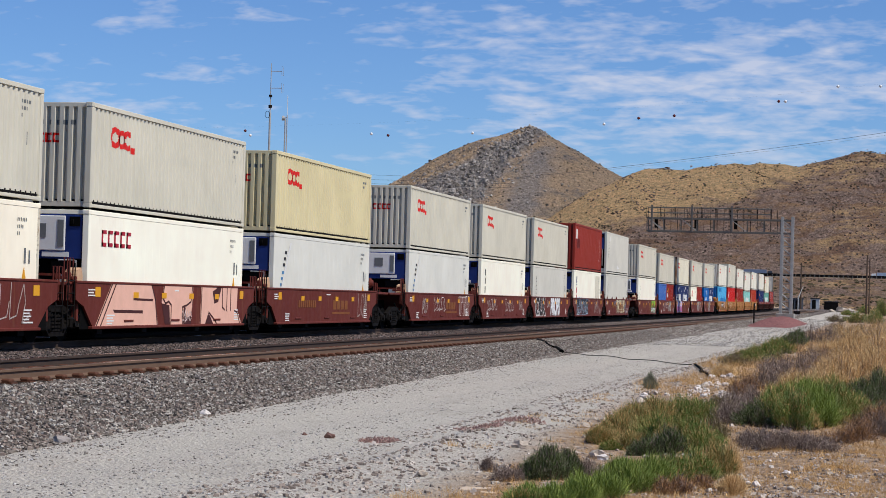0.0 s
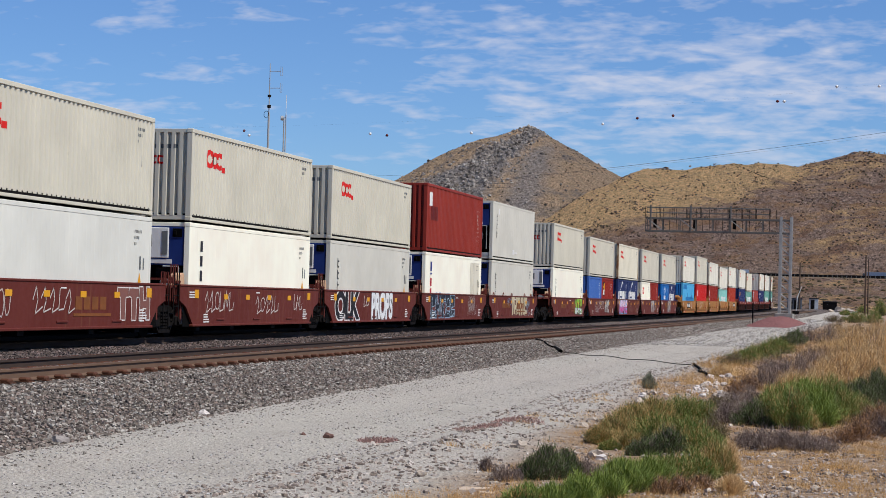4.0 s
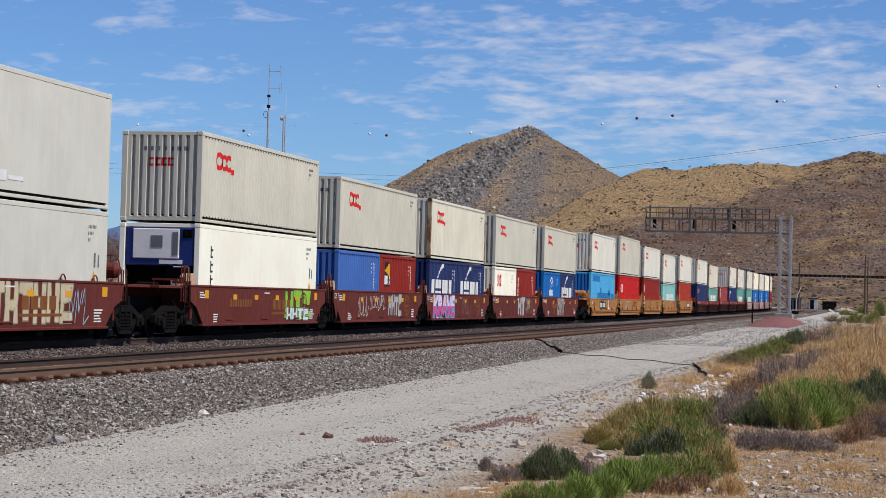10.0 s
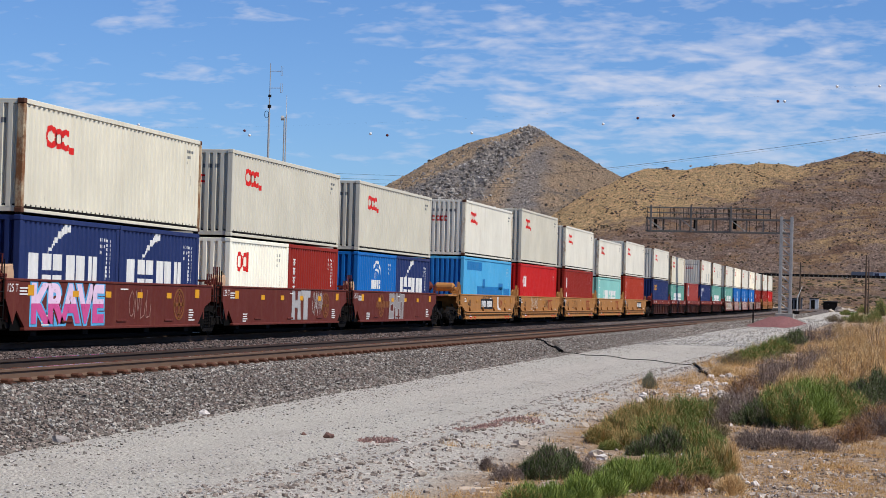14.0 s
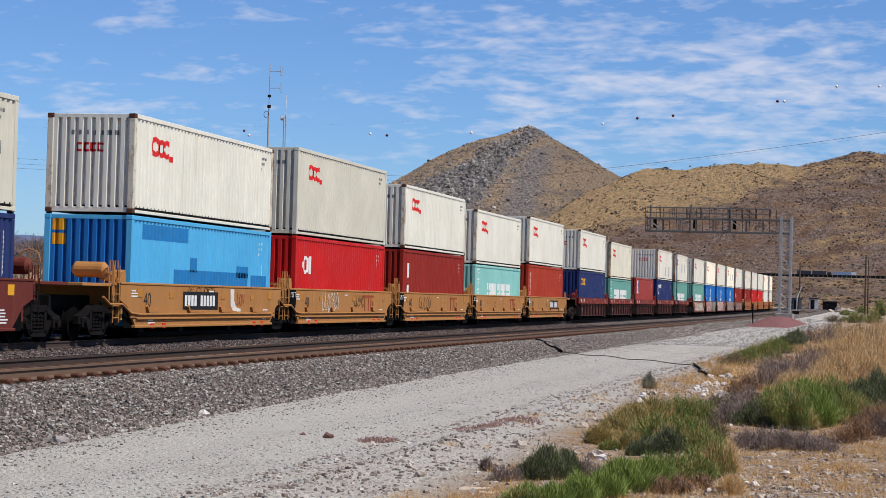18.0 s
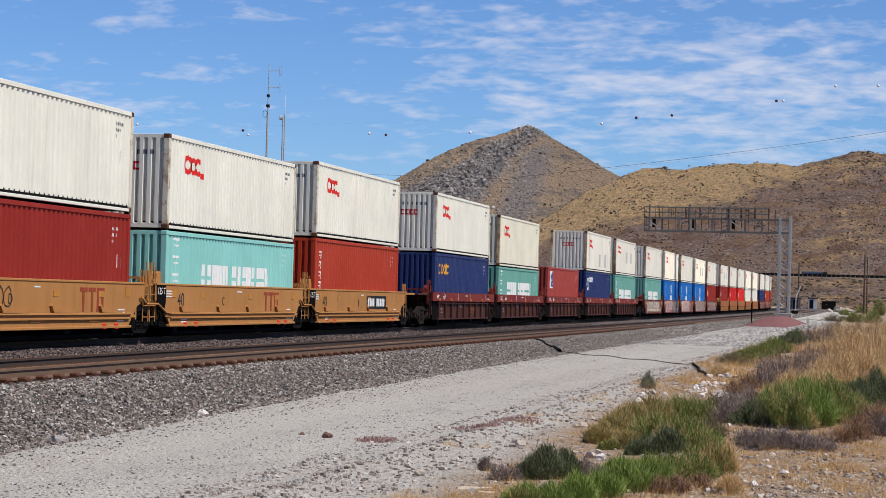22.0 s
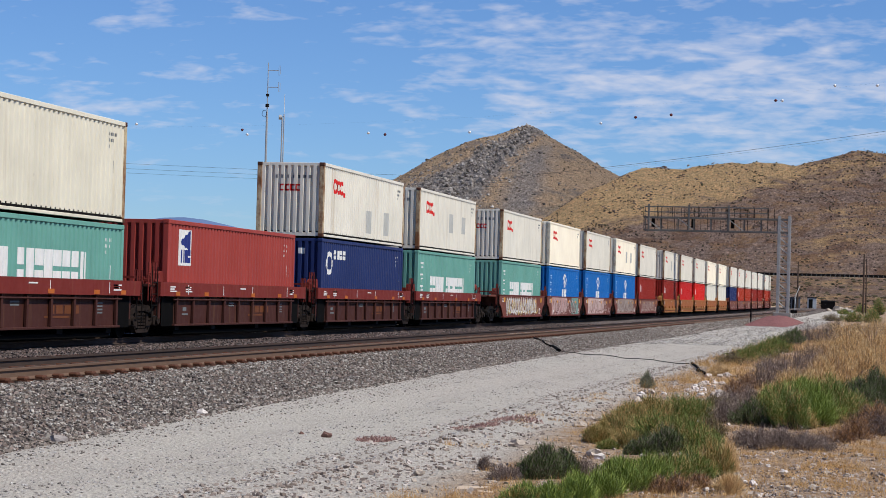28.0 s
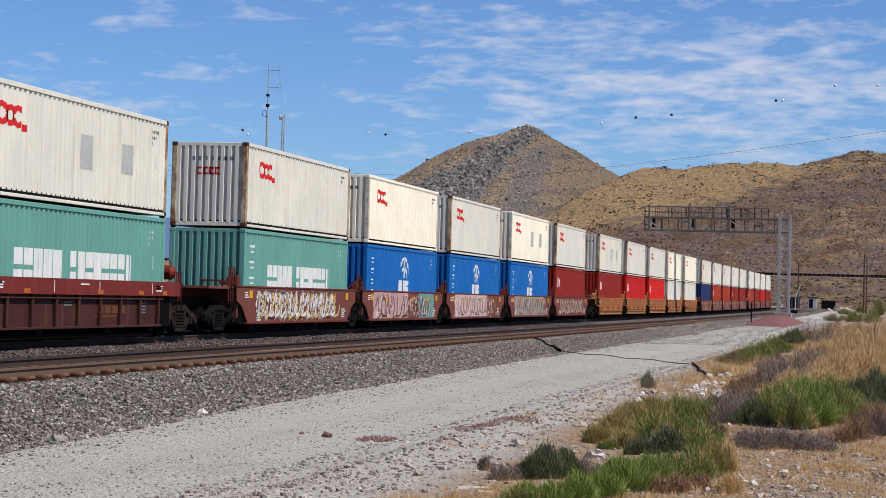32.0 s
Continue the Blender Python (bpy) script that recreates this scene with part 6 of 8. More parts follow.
# ---- masts, poles and wires ----
def radio_mast(x, y, top, r, label, kind):
    t = thing("radio_mast", label, "antenna", "radio masts", at=Matrix.Translation((x, y, ground_z(x, y) - 0.05)))
    if kind == 0:
        part("lower_tube", Shape().tube((0, 0, 0), (0, 0, 20.4), 0.13, 10, 0.11), M_GALV, t)
        part("upper_tube", Shape().tube((0, 0, 20.4), (0, 0, top), 0.06, 8, 0.04), M_GALV, t)
        part("collar", Shape().tube((0, 0, 20.9), (0, 0, 21.2), 0.2, 10).tube((0, 0, 22.0), (0, 0, 22.25), 0.18, 10), M_STEEL, t)
        for z in (22.95, 24.7):
            part("boom", Shape().tube((0, 0, z), (1.15, 0.05, z), 0.035), M_GALV, t)
            part("dipole", Shape().path([(1.15, 0, z - 0.5), (1.15, 0, z + 0.5), (1.33, 0, z + 0.45), (1.33, 0, z - 0.45), (1.15, 0, z - 0.5)], 0.02), M_GALV, t)
        part("cable_loop", Shape().path([(-0.15 + 0.25 * math.cos(a * 0.6) - 0.1, -0.1, 20.2 + 0.35 * math.sin(a * 0.6)) for a in range(12)], 0.025), M_BLACK, t)
    else:
        part("tube", Shape().tube((0, 0, 0), (0, 0, top if kind == 2 else top - 0.1), r, 8, r * 0.8), M_GALV, t)
        if kind == 2:
            part("whip", Shape().tube((0, 0, top), (0, 0, top + 2.0), 0.025, 6), M_WHITE, t, "thin white whip")
            part("bracket", Shape().tube((0, 0, top - 0.3), (-0.25, 0, top - 0.3), 0.03), M_GALV, t)
        else:
            part("dish", Shape().tube((-0.05, -0.1, top - 0.1), (-0.3, -0.2, top - 0.1), 0.25, 12), M_GALV, t)
    return t


radio_mast(-43.4, 200, 25.5, 0.13, "tall grey steel radio mast with two side dipoles", 0)
radio_mast(-41.9, 200.5, 20.0, 0.09, "slim grey steel mast with a small dish", 1)
radio_mast(-41.4, 199.5, 20.2, 0.07, "slim grey mast with a white whip aerial", 2)


def wood_pole(x, y, high, arms, label):
    t = thing("utility_pole", label, "utility pole", "utility poles", at=Matrix.Translation((x, y, ground_z(x, y) - 0.1)))
    part("pole", Shape().tube((0, 0, 0), (0, 0, high), 0.19, 10, 0.12), M_WOOD, t)
    for z in arms:
        part("crossarm", Shape().box(-1.1, 1.1, -0.06, 0.06, z - 0.07, z + 0.07, 0.01), M_WOOD, t)
    return t


wood_pole(16.2, 345, 10.1, (), "dark weathered wooden pole beside the road")
t = wood_pole(16.62, 345.6, 9.4, (), "pale slim wooden pole beside a darker one")
t.scale = (0.7, 0.7, 1)
wood_pole(2.4, 420, 9.6, (), "dark weathered wooden pole near sheds")
wood_pole(-45.5, 210, 14.0, (13.8,), "dark wooden pole with a short crossarm")

M_WIRE = plain("wire", (60, 62, 66), 0.6, 0.3, 0.1)


def wire(a, b, sag, r, label):
    t = thing("overhead_wire", label, "power line", "overhead wires")
    n, pts = 28, []
    for i in range(n + 1):
        k = i / n
        p = Vector(a).lerp(Vector(b), k)
        p.z -= sag * 4 * k * (1 - k)
        pts.append(p)
    part("conductor", Shape().path(pts, r, 5), M_WIRE, t)
    return t, pts


wire((-330, 430, 39.5), (-60, 430, 27.5), 2.0, 0.026, "thin grey high-voltage conductor in the distance")
wire((-330, 431, 38.0), (-60, 431, 26.6), 2.0, 0.026, "thin grey high-voltage conductor in the distance")
wire((-330, 432, 36.8), (-60, 432, 25.8), 2.0, 0.026, "thin grey high-voltage conductor in the distance")
wire((-60, 430, 27.8), (120, 430, 58.0), 2.6, 0.035, "dark overhead conductor rising over the hill")
wire((-60, 430.6, 27.6), (120, 430.6, 57.0), 2.6, 0.010, "thin overhead conductor rising over the hill")
M_BALLW = plain("white_ball", (226, 226, 224), 0.4, 0, 0.08)
M_BALLD = plain("dark_red_ball", (96, 34, 34), 0.5, 0, 0.1)
# aircraft warning balls strung on two earth wires
wire((-330, 428, 47.0), (130, 428, 66.0), 17.6, 0.003, "thin earth wire carrying warning balls")


def ball(x, y, z, white):
    t = thing("marker_ball", ("white" if white else "dark red") + " aircraft warning ball on an overhead wire", "marker ball", "marker balls", at=Matrix.Translation((x, y, z)))
    sh, n = Shape(), 10
    v = [(0.31 * math.sin(math.pi * j / 6) * math.cos(2 * math.pi * i / n), 0.31 * math.sin(math.pi * j / 6) * math.sin(2 * math.pi * i / n), 0.31 * math.cos(math.pi * j / 6)) for j in range(7) for i in range(n)]
    sh.add(v, [(j * n + i, (j + 1) * n + i, (j + 1) * n + (i + 1) % n, j * n + (i + 1) % n) for j in range(6) for i in range(n)])
    part("sphere", kept(("marker_sphere",), lambda: sh, True), M_BALLW if white else M_BALLD, t)
    part("clamp", kept(("clamp",), lambda: Shape().tube((-0.4, 0, 0), (0.4, 0, 0), 0.03)), M_STEEL, t)


for x, z, w in ((-120.8, 37.5, 0), (-119.6, 36.5, 1), (-91.8, 37.1, 1), (-88.0, 36.8, 0), (-69.1, 37.5, 1), (-40.4, 39.7, 1), (-33.0, 41.0, 0), (-25.4, 41.6, 0),
                (-3.5, 44.8, 0), (-2.1, 44.8, 1), (8.7, 48.0, 1), (17.4, 48.1, 1), (-145.8, 38.6, 1)):
    ball(x, 430, z, w)


# ---- highway and vehicles ----
M_ASPHALT = plain("asphalt", (74, 72, 70), 0.9, 0, 0.25)
ROAD_Z = 11.0
road = part("highway", Shape().box(-470, 520, 639.5, 654.5, ROAD_Z - 0.3, ROAD_Z + 0.05), M_ASPHALT)
set_out(road)
tagged(road, "grey asphalt highway across the hillside", "road", kind="structure")
rail_ = thing("guard_rail", "weathered steel guard rail along the highway", "guard rail")
part("beam", Shape().box(-300, 300, 638.5, 638.6, ROAD_Z + 0.08, ROAD_Z + 0.88, 0.02), M_STEEL, rail_, "dark weathered beam")
part("kerb", Shape().box(-300, 300, 637.6, 638.4, ROAD_Z - 0.5, ROAD_Z - 0.02, 0.05), plain("pale_shoulder", (186, 166, 136), 0.9), rail_, "pale gravel shoulder")
post = kept(("guard_post",), lambda: Shape().box(-0.1, 0.1, -0.22, 0.0, -0.1, 0.72))
for i in range(60):
    part("post", post, M_GREYMARK, rail_, at=(-34 + i * 1.45, 638.5, ROAD_Z))
set_out(rail_)
VEHICLES = []


def road_wheels(t, xs, r, wide):
    w = kept(("road_wheel", r), lambda: Shape().tube((0, -0.15, 0), (0, 0.15, 0), r, 14))
    for x in xs:
        for y in (-wide, wide):
            part("wheel", w, M_BLACK, t, at=(x, y, r))


def semi(label, trailers, cab_rgb, tanker=False):
    """A tractor with trailers; its front is at x = 0 and it drives towards +x."""
    t = thing("truck", label, "truck", "vehicles on the highway")
    cab = plain("cab_paint", cab_rgb, 0.4)
    c = part("cab", Shape().slab([(-1.25, 0.6), (1.25, 0.6), (1.25, 2.9), (0.9, 3.4), (-0.9, 3.4), (-1.25, 2.9)], 0, -4.3, -1.6).box(-1.7, 0, -1.0, 1.0, 0.6, 1.75, 0.1), cab, t)
    part("windscreen", Shape().box(-1.62, -1.56, -1.05, 1.05, 1.85, 2.7), M_BLACK, c)
    part("bumper", Shape().box(-0.05, 0.12, -1.15, 1.15, 0.4, 0.75, 0.03), M_GALV, c)
    road_wheels(t, (-1.0, -4.6, -5.8), 0.5, 1.05)
    part("chassis", Shape().box(-7.5, -0.5, -0.5, 0.5, 0.6, 0.95), M_STEEL, t)
    x = -4.9
    for ln, rgb, door in trailers:
        if tanker:
            part("tank", Shape().tube((x - ln, 0, 2.25), (x, 0, 2.25), 1.1, 20), plain("tank_paint", rgb, 0.4, 0.3), t)
            part("hood", Shape().tube((x, 0, 2.25), (x + 0.4, 0, 2.25), 1.1, 20, 0.7).tube((x - ln - 0.4, 0, 2.25), (x - ln, 0, 2.25), 0.7, 20, 1.1), M_STEEL, t)
        else:
            part("trailer_box", Shape().box(x - ln, x, -1.29, 1.29, 1.15, 4.05, 0.05), plain("trailer_paint", rgb, 0.5), t)
            if door:
                part("rear_door", Shape().box(x - ln - 0.03, x - ln + 3.0 if door > 1 else x - ln + 0.0, -1.3, 1.3, 1.15, 4.06, 0.01), M_WHITE, t, "white rear end")
        part("trailer_frame", Shape().box(x - ln + 0.3, x - 0.3, -0.6, 0.6, 0.8, 1.15), M_STEEL, t)
        road_wheels(t, (x - ln + 1.0, x - ln + 2.3), 0.5, 1.05)
        x -= ln + 0.8
    return t


def highway_x(px):
    return -9.8 + (px - 1400) * 0.1744


def drive(t, px, when, speed):
    """px: the place of its front on the highway's scale; speed in the same units a second, negative to the other side."""
    VEHICLES.append((t, highway_x(px), when, speed * 0.1744))


drive(semi("truck with a pale blue-grey box trailer", [(14.5, (176, 188, 204), 1)], (224, 224, 222)), 1538, 0, -67)
drive(semi("truck with a grey box trailer", [(14.5, (126, 138, 158), 1)], (60, 64, 74)), 1372, 0, 55)
drive(semi("truck with a cream box body", [(8.5, (206, 200, 184), 0)], (70, 74, 82)), 1424, 5.5, -67)
drive(semi("truck with a dark grey box trailer and white cab roof", [(13.6, (96, 100, 112), 1)], (34, 38, 60)), 1453, 12, 54.5)
drive(semi("truck with a grey trailer", [(14.0, (150, 160, 178), 1)], (210, 212, 214)), 1490, 14.5, -67)
drive(semi("truck pulling two short dark box trailers", [(8.5, (58, 62, 72), 0), (8.5, (52, 56, 66), 0)], (40, 42, 48)), 1452, 17.5, 55)
drive(semi("truck with a blue-grey trailer and white rear", [(14.5, (150, 164, 188), 2)], (222, 222, 220)), 1496, 17.5, -67.5)
drive(semi("tanker truck with a dark grey tank", [(12.0, (84, 90, 104), 0)], (36, 38, 44), True), 1414, 21, 60)


def road_car(label, rgb):
    t = thing("car", label, "car", "vehicles on the highway")
    part("body", Shape().slab([(-4.4, 0.35), (0.0, 0.35), (0.0, 0.75), (-0.9, 0.95), (-4.4, 0.98)][::-1], 1, -0.85, 0.85), plain("car_paint", rgb, 0.3), t)
    SH = t.children[0].data
    SH.transform(Matrix(((0, 0, 1, 0), (0, 1, 0, 0), (1, 0, 0, 0), (0, 0, 0, 1))))
    part("cabin", Shape().box(-4.0, -1.6, -0.72, 0.72, 0.95, 1.5, 0.15), M_BLACK, t)
    road_wheels(t, (-0.8, -3.6), 0.33, 0.75)
    return t


drive(road_car("white car on the highway", (226, 226, 224)), 1528, 0, -70)
drive(road_car("white car on the highway", (226, 226, 224)), 1438, 3, 55)
drive(road_car("silver car on the highway", (190, 192, 196)), 1460, 14.5, -68)
drive(road_car("white car on the highway", (226, 226, 224)), 1445, 27.5, 56)
drive(road_car("white car on the highway", (222, 222, 220)), 1490, 29.5, -60)
drive(road_car("silver car on the highway", (200, 200, 202)), 1471, 30.5, 46)


# ---- sheds, signs and clutter by the bend ----
M_SHED = plain("grey_metal_shed", (96, 100, 106), 0.6, 0.2, 0.3)
M_PALE = plain("pale_panel", (196, 198, 198), 0.6, 0, 0.15)


def shed(x, y, w, d, h, label, material, doors=1):
    z = ground_z(x, y)
    t = thing("equipment_shed", label, "shed", "equipment sheds", at=Matrix.Translation((x, y, z)))
    part("wall", Shape().box(0, w, 0, d, -0.1, h, 0.02), material, t)
    part("roof", Shape().slab([(-0.1, h), (d + 0.1, h), (d + 0.1, h + 0.08), (d / 2, h + 0.28), (-0.1, h + 0.08)], 0, -0.1, w + 0.1), M_STEEL, t)
    for i in range(doors):
        p = part("door", Shape().box(0.3 + i * 1.2, 1.15 + i * 1.2, -0.04, 0.0, 0.05, min(2.05, h - 0.2), 0.01), M_STEEL, t)
        part("handle", Shape().box(1.0 + i * 1.2, 1.06 + i * 1.2, -0.08, -0.04, 1.0, 1.1), M_GALV, p)
    return t


shed(-1.4, 450, 3.1, 3.0, 2.3, "grey metal signal shed beside the track", M_SHED, 2)
shed(3.35, 450, 1.9, 2.0, 2.2, "pale small equipment cabinet beside a shed", M_PALE, 1)
shed(6.3, 450, 3.0, 2.5, 1.6, "dark low equipment box", M_STEEL, 1)


def gate_post():
    x, y = 8.3, 262.0
    t = thing("crossing_gate", "pale raised crossing gate with a control box", "crossing gate", at=Matrix.Translation((x, y, ground_z(x, y))))
    part("mast", Shape().tube((0, 0, 0), (0.05, 0, 2.5), 0.08, 8), M_GALV, t)
    part("arm", Shape().tube((0, 0, 2.1), (0.62, 0, 3.7), 0.07, 6, 0.04), M_WHITE, t, "white raised arm")
    part("box", Shape().box(-0.5, 0.35, -0.2, 0.2, 0.15, 0.55, 0.03), M_STEEL, t)


gate_post()


def small_post(x, y, h, label, top=None):
    t = thing("marker_post", label, "post", at=Matrix.Translation((x, y, ground_z(x, y) - 0.05)))
    part("post", Shape().tube((0, 0, 0), (0, 0, h), 0.06, 8), M_STEEL, t)
    if top:
        part("head", Shape().box(-0.14, 0.14, -0.1, 0.1, h - 0.1, h + 0.35, 0.03), top, t)


small_post(8.8, 165, 1.7, "dark marker post at the ballast edge")


def mound():
    xs, ys = np.arange(8.5, 12.8, 0.3), np.arange(150, 192, 1.0)

    def h(x, y):
        k = max(0, 1 - ((x - 10.6) / 1.8) ** 2) * max(0, 1 - ((y - 171) / 19) ** 2)
        return ground_z(x, y) - 0.05 + 0.75 * k ** 0.7 + 0.05 * fbm(x, y, 0.9)
    m = Mat("red_cinder_gravel", 0.95, 0, 0.1)
    m.colour(m.mix(m.ramp(m.noise(5, 6, 0.8), (0.38, 0.0), (0.6, 1.0)), srgb(146, 98, 94), srgb(100, 70, 68)))
    m.bump(m.noise(12, 5), 0.8, 0.05)
    ob = sheet("cinder_mound", [float(v) for v in xs], [float(v) for v in ys], h, m.m)
    tagged(ob, "low mound of dark red cinder gravel", "gravel mound", kind="stuff")


mound()


def hose():
    """A black cable that lies across the road from the track."""
    t = thing("ground_cable", "black cable lying across the gravel road", "cable")
    pts = []
    ctrl = [(6.71, 71.7), (7.70, 67.1), (8.41, 64.2), (8.77, 63.4), (8.93, 63.6), (9.39, 62.4), (10.58, 60.3), (11.68, 58.3), (12.71, 56.4), (13.71, 54.2), (14.20, 53.5), (14.79, 48.7), (15.34, 44.5)]
    for (a, b), (c, d) in zip(ctrl, ctrl[1:]):
        for k in range(6):
            x, y = a + (c - a) * k / 6, b + (d - b) * k / 6
            pts.append((x + 0.03 * math.sin(b + k), y, ground_z(x, y) + 0.03))
    n = len(pts)
    part("cable", Shape().path(pts[:25], 0.034, 6), M_BLACK, t)
    part("cable", Shape().path(pts[24:61], 0.010, 6), M_BLACK, t)
    part("cable", Shape().path(pts[60:], 0.032, 6), M_BLACK, t)
    part("coupling", Shape().tube((8.84, 63.8, 0.14), (9.28, 62.2, 0.06), 0.07, 10), M_BLACK, t, "thick black cable joint")


hose()


# ---- stones ----
def stones(name, label, spots, size, material, kind="stuff", flat=0.65):
    """Many angular stones in one mesh. spots: rows x, y, z; size: their half widths."""
    n = len(spots)
    rs = np.random.RandomState(len(name) + n)
    cube = np.array([(x, y, z) for x in (-1, 1) for y in (-1, 1) for z in (-1, 1)], float)
    v = cube[None] * (0.55 + 0.45 * rs.rand(n, 8, 3)) * size[:, None, None] * np.array([1, 0.8, flat])
    a = rs.rand(n) * 6.283
    c, s = np.cos(a)[:, None], np.sin(a)[:, None]
    tilt = (rs.rand(n, 1) - 0.5) * 1.2
    x, y, z = v[..., 0], v[..., 1], v[..., 2]
    z2 = z * np.cos(tilt) + x * np.sin(tilt)
    x = x * np.cos(tilt) - z * np.sin(tilt)
    v = np.stack([x * c - y * s, x * s + y * c, z2], -1) + spots[:, None, :]
    f = np.array([(0, 1, 3, 2), (4, 6, 7, 5), (0, 4, 5, 1), (2, 3, 7, 6), (0, 2, 6, 4), (1, 5, 7, 3)])
    f = (f[None] + 8 * np.arange(n)[:, None, None]).reshape(-1, 4)
    me = bpy.data.meshes.new(name)
    me.from_pydata(v.reshape(-1, 3).tolist(), [], f.tolist())
    me.materials.append(material)
    return tagged(new(name, me), label, "stones", kind=kind)


def stone_material(name, *tones):
    m = Mat(name, 0.9, 0, 0.2)
    g = m.n.new("ShaderNodeNewGeometry")
    st = [(i / max(1, len(tones) - 1), srgb(*t)) for i, t in enumerate(tones)]
    c = m.ramp(g.outputs["Random Per Island"], *st)
    c = m.mix(m.ramp(m.noise(40, 4), (0.4, 0.0), (0.7, 0.4)), c, srgb(70, 64, 60))
    m.colour(c)
    return m.m


def scatter(n, xa, xb, ya, yb, seed, keep=None, power=1.6):
    """Spots on the ground, denser where the road is nearer."""
    rs, out = np.random.RandomState(seed), []
    while len(out) < n:
        y = ya + (yb - ya) * rs.rand() ** power
        a, b = xa(y), xb(y)
        x = a + (b - a) * rs.rand()
        if keep is None or keep(x, y, rs):
            out.append((x, y, ground_z(x, y)))
    return np.array(out)


M_BALLAST = stone_material("ballast_stone", (66, 60, 55), (106, 98, 90), (130, 119, 109), (142, 124, 113), (158, 151, 141), (194, 187, 175))
M_OILY = stone_material("oily_ballast_stone", (30, 26, 24), (48, 42, 38), (64, 55, 49), (80, 68, 61))
M_BALLASTDARK = stone_material("dusty_ballast_stone", (50, 44, 41), (78, 68, 63), (98, 86, 80), (116, 96, 90), (128, 116, 108))
M_ROADSTONE = stone_material("road_gravel_stone", (112, 105, 98), (140, 133, 125), (154, 148, 140), (170, 166, 160), (186, 182, 176), (214, 210, 206))
M_PALESTONE = stone_material("pale_stone", (112, 100, 92), (150, 136, 124), (180, 166, 152), (210, 200, 190))
rs = np.random.RandomState(5)
sp = scatter(62000, lambda y: 7.42, lambda y: toe(y) + 0.3, 15, 112, 11, power=1.6)
sp[:, 2] += 0.010
stones("ballast_stones", "sharp grey and pinkish ballast stones on the track's shoulder", sp, 0.011 + 0.022 * rs.rand(len(sp)) ** 1.7, M_BALLAST)
sp = scatter(6000, lambda y: toe(y) - 0.1, lambda y: toe(y) + 1.5, 15, 110, 17, lambda x, y, r: r.rand() < math.exp(-max(0, x - toe(y)) / 0.4))
stones("spilled_ballast", "stray ballast stones at the foot of the shoulder", sp, 0.006 + 0.015 * rs.rand(len(sp)) ** 2.2, M_BALLAST)
sp = scatter(16000, lambda y: 7.5, lambda y: toe(y) + 0.1, 100, 300, 18, power=1.5)
stones("ballast_stones", "far grey ballast stones along the track", sp, 0.03 + 0.045 * rs.rand(len(sp)) ** 1.6, M_BALLAST)
sp = scatter(24000, lambda y: 1.2, lambda y: 5.9, 24, 110, 12, power=1.4)
sp[:, 2] += 0.012
stones("ballast_stones", "dusty brownish ballast stones between the tracks", sp, 0.014 + 0.024 * rs.rand(len(sp)) ** 1.5, M_BALLASTDARK)
sp = scatter(5200, lambda y: 6.0, lambda y: 7.1, 18, 90, 13, power=1.4)
stones("ballast_stones", "ballast stones between the rails of the near track", sp, 0.02 + 0.025 * rs.rand(len(sp)), M_OILY)
sp = scatter(24000, lambda y: toe(y), lambda y: 14.2, 14, 90, 14, lambda x, y, r: r.rand() < 0.15 + 0.85 * (abs(x - 11.9) / 2.2) ** 1.5)
stones("road_gravel", "loose gravel on the service road", sp, 0.004 + 0.012 * rs.rand(len(sp)) ** 2.5, M_ROADSTONE)
sp = scatter(9000, lambda y: toe(y), lambda y: 14.4, 80, 240, 19, power=1.4)
stones("road_gravel", "coarser loose gravel on the far service road", sp, 0.014 + 0.03 * rs.rand(len(sp)) ** 2, M_ROADSTONE)
sp = scatter(14000, lambda y: 13.5, lambda y: 18.9, 14.5, 80, 15, lambda x, y, r: r.rand() < (1.0 if x < 15.2 else 0.35))
stones("verge_stones", "pale stones and rubble on the verge", sp, 0.006 + 0.028 * rs.rand(len(sp)) ** 3.2, M_PALESTONE)


sp = scatter(5000, lambda y: 16.6, lambda y: 19.3, 15.5, 23, 16)
stones("verge_stones", "pale broken stones in thin dry grass", sp, 0.005 + 0.02 * rs.rand(len(sp)) ** 2.5, M_PALESTONE)


def rock(x, y, r, label, material):
    me = bpy.data.meshes.new("rock")
    bm = bmesh.new()
    bmesh.ops.create_icosphere(bm, subdivisions=2, radius=r)
    for v in bm.verts:
        k = 1 + 0.75 * noise.noise(v.co / r * 1.1 + Vector((x * 7, y * 5, 0))) + 0.30 * noise.noise(v.co / r * 2.6 + Vector((y, x, 0)))
        v.co = Vector((v.co.x * k, v.co.y * k * 0.9, v.co.z * k * 0.7))
    bm.to_mesh(me)
    bm.free()
    me.materials.append(material)
    ob = new("rock", me)
    ob.location = (x, y, ground_z(x, y) + r * 0.28)
    return tagged(ob, label, "rock", "loose rocks")


M_ROCK = plain("pale_rock", (186, 172, 156), 0.9, 0, 0.3)
M_ROCKD = plain("brown_rock", (122, 92, 82), 0.9, 0, 0.35)
M_ROCKW = plain("white_rock", (214, 204, 196), 0.85, 0, 0.22)
rock(10.55, 20.1, 0.085, "round grey rock at the foot of the ballast", plain("grey_rock", (150, 142, 136), 0.9))
rock(10.25, 25.6, 0.075, "small white rock at the foot of the ballast", M_ROCKW)
rock(12.9, 22.2, 0.065, "small brown rock on the gravel road", M_ROCKD)
rock(12.55, 22.4, 0.03, "small brown pebble on the gravel road", M_ROCKD)
ROCK_FLAT = rock(15.78, 16.6, 0.24, "large flat tan boulder half buried in the verge", plain("tan_boulder", (206, 184, 160), 0.95, 0, 0.2))
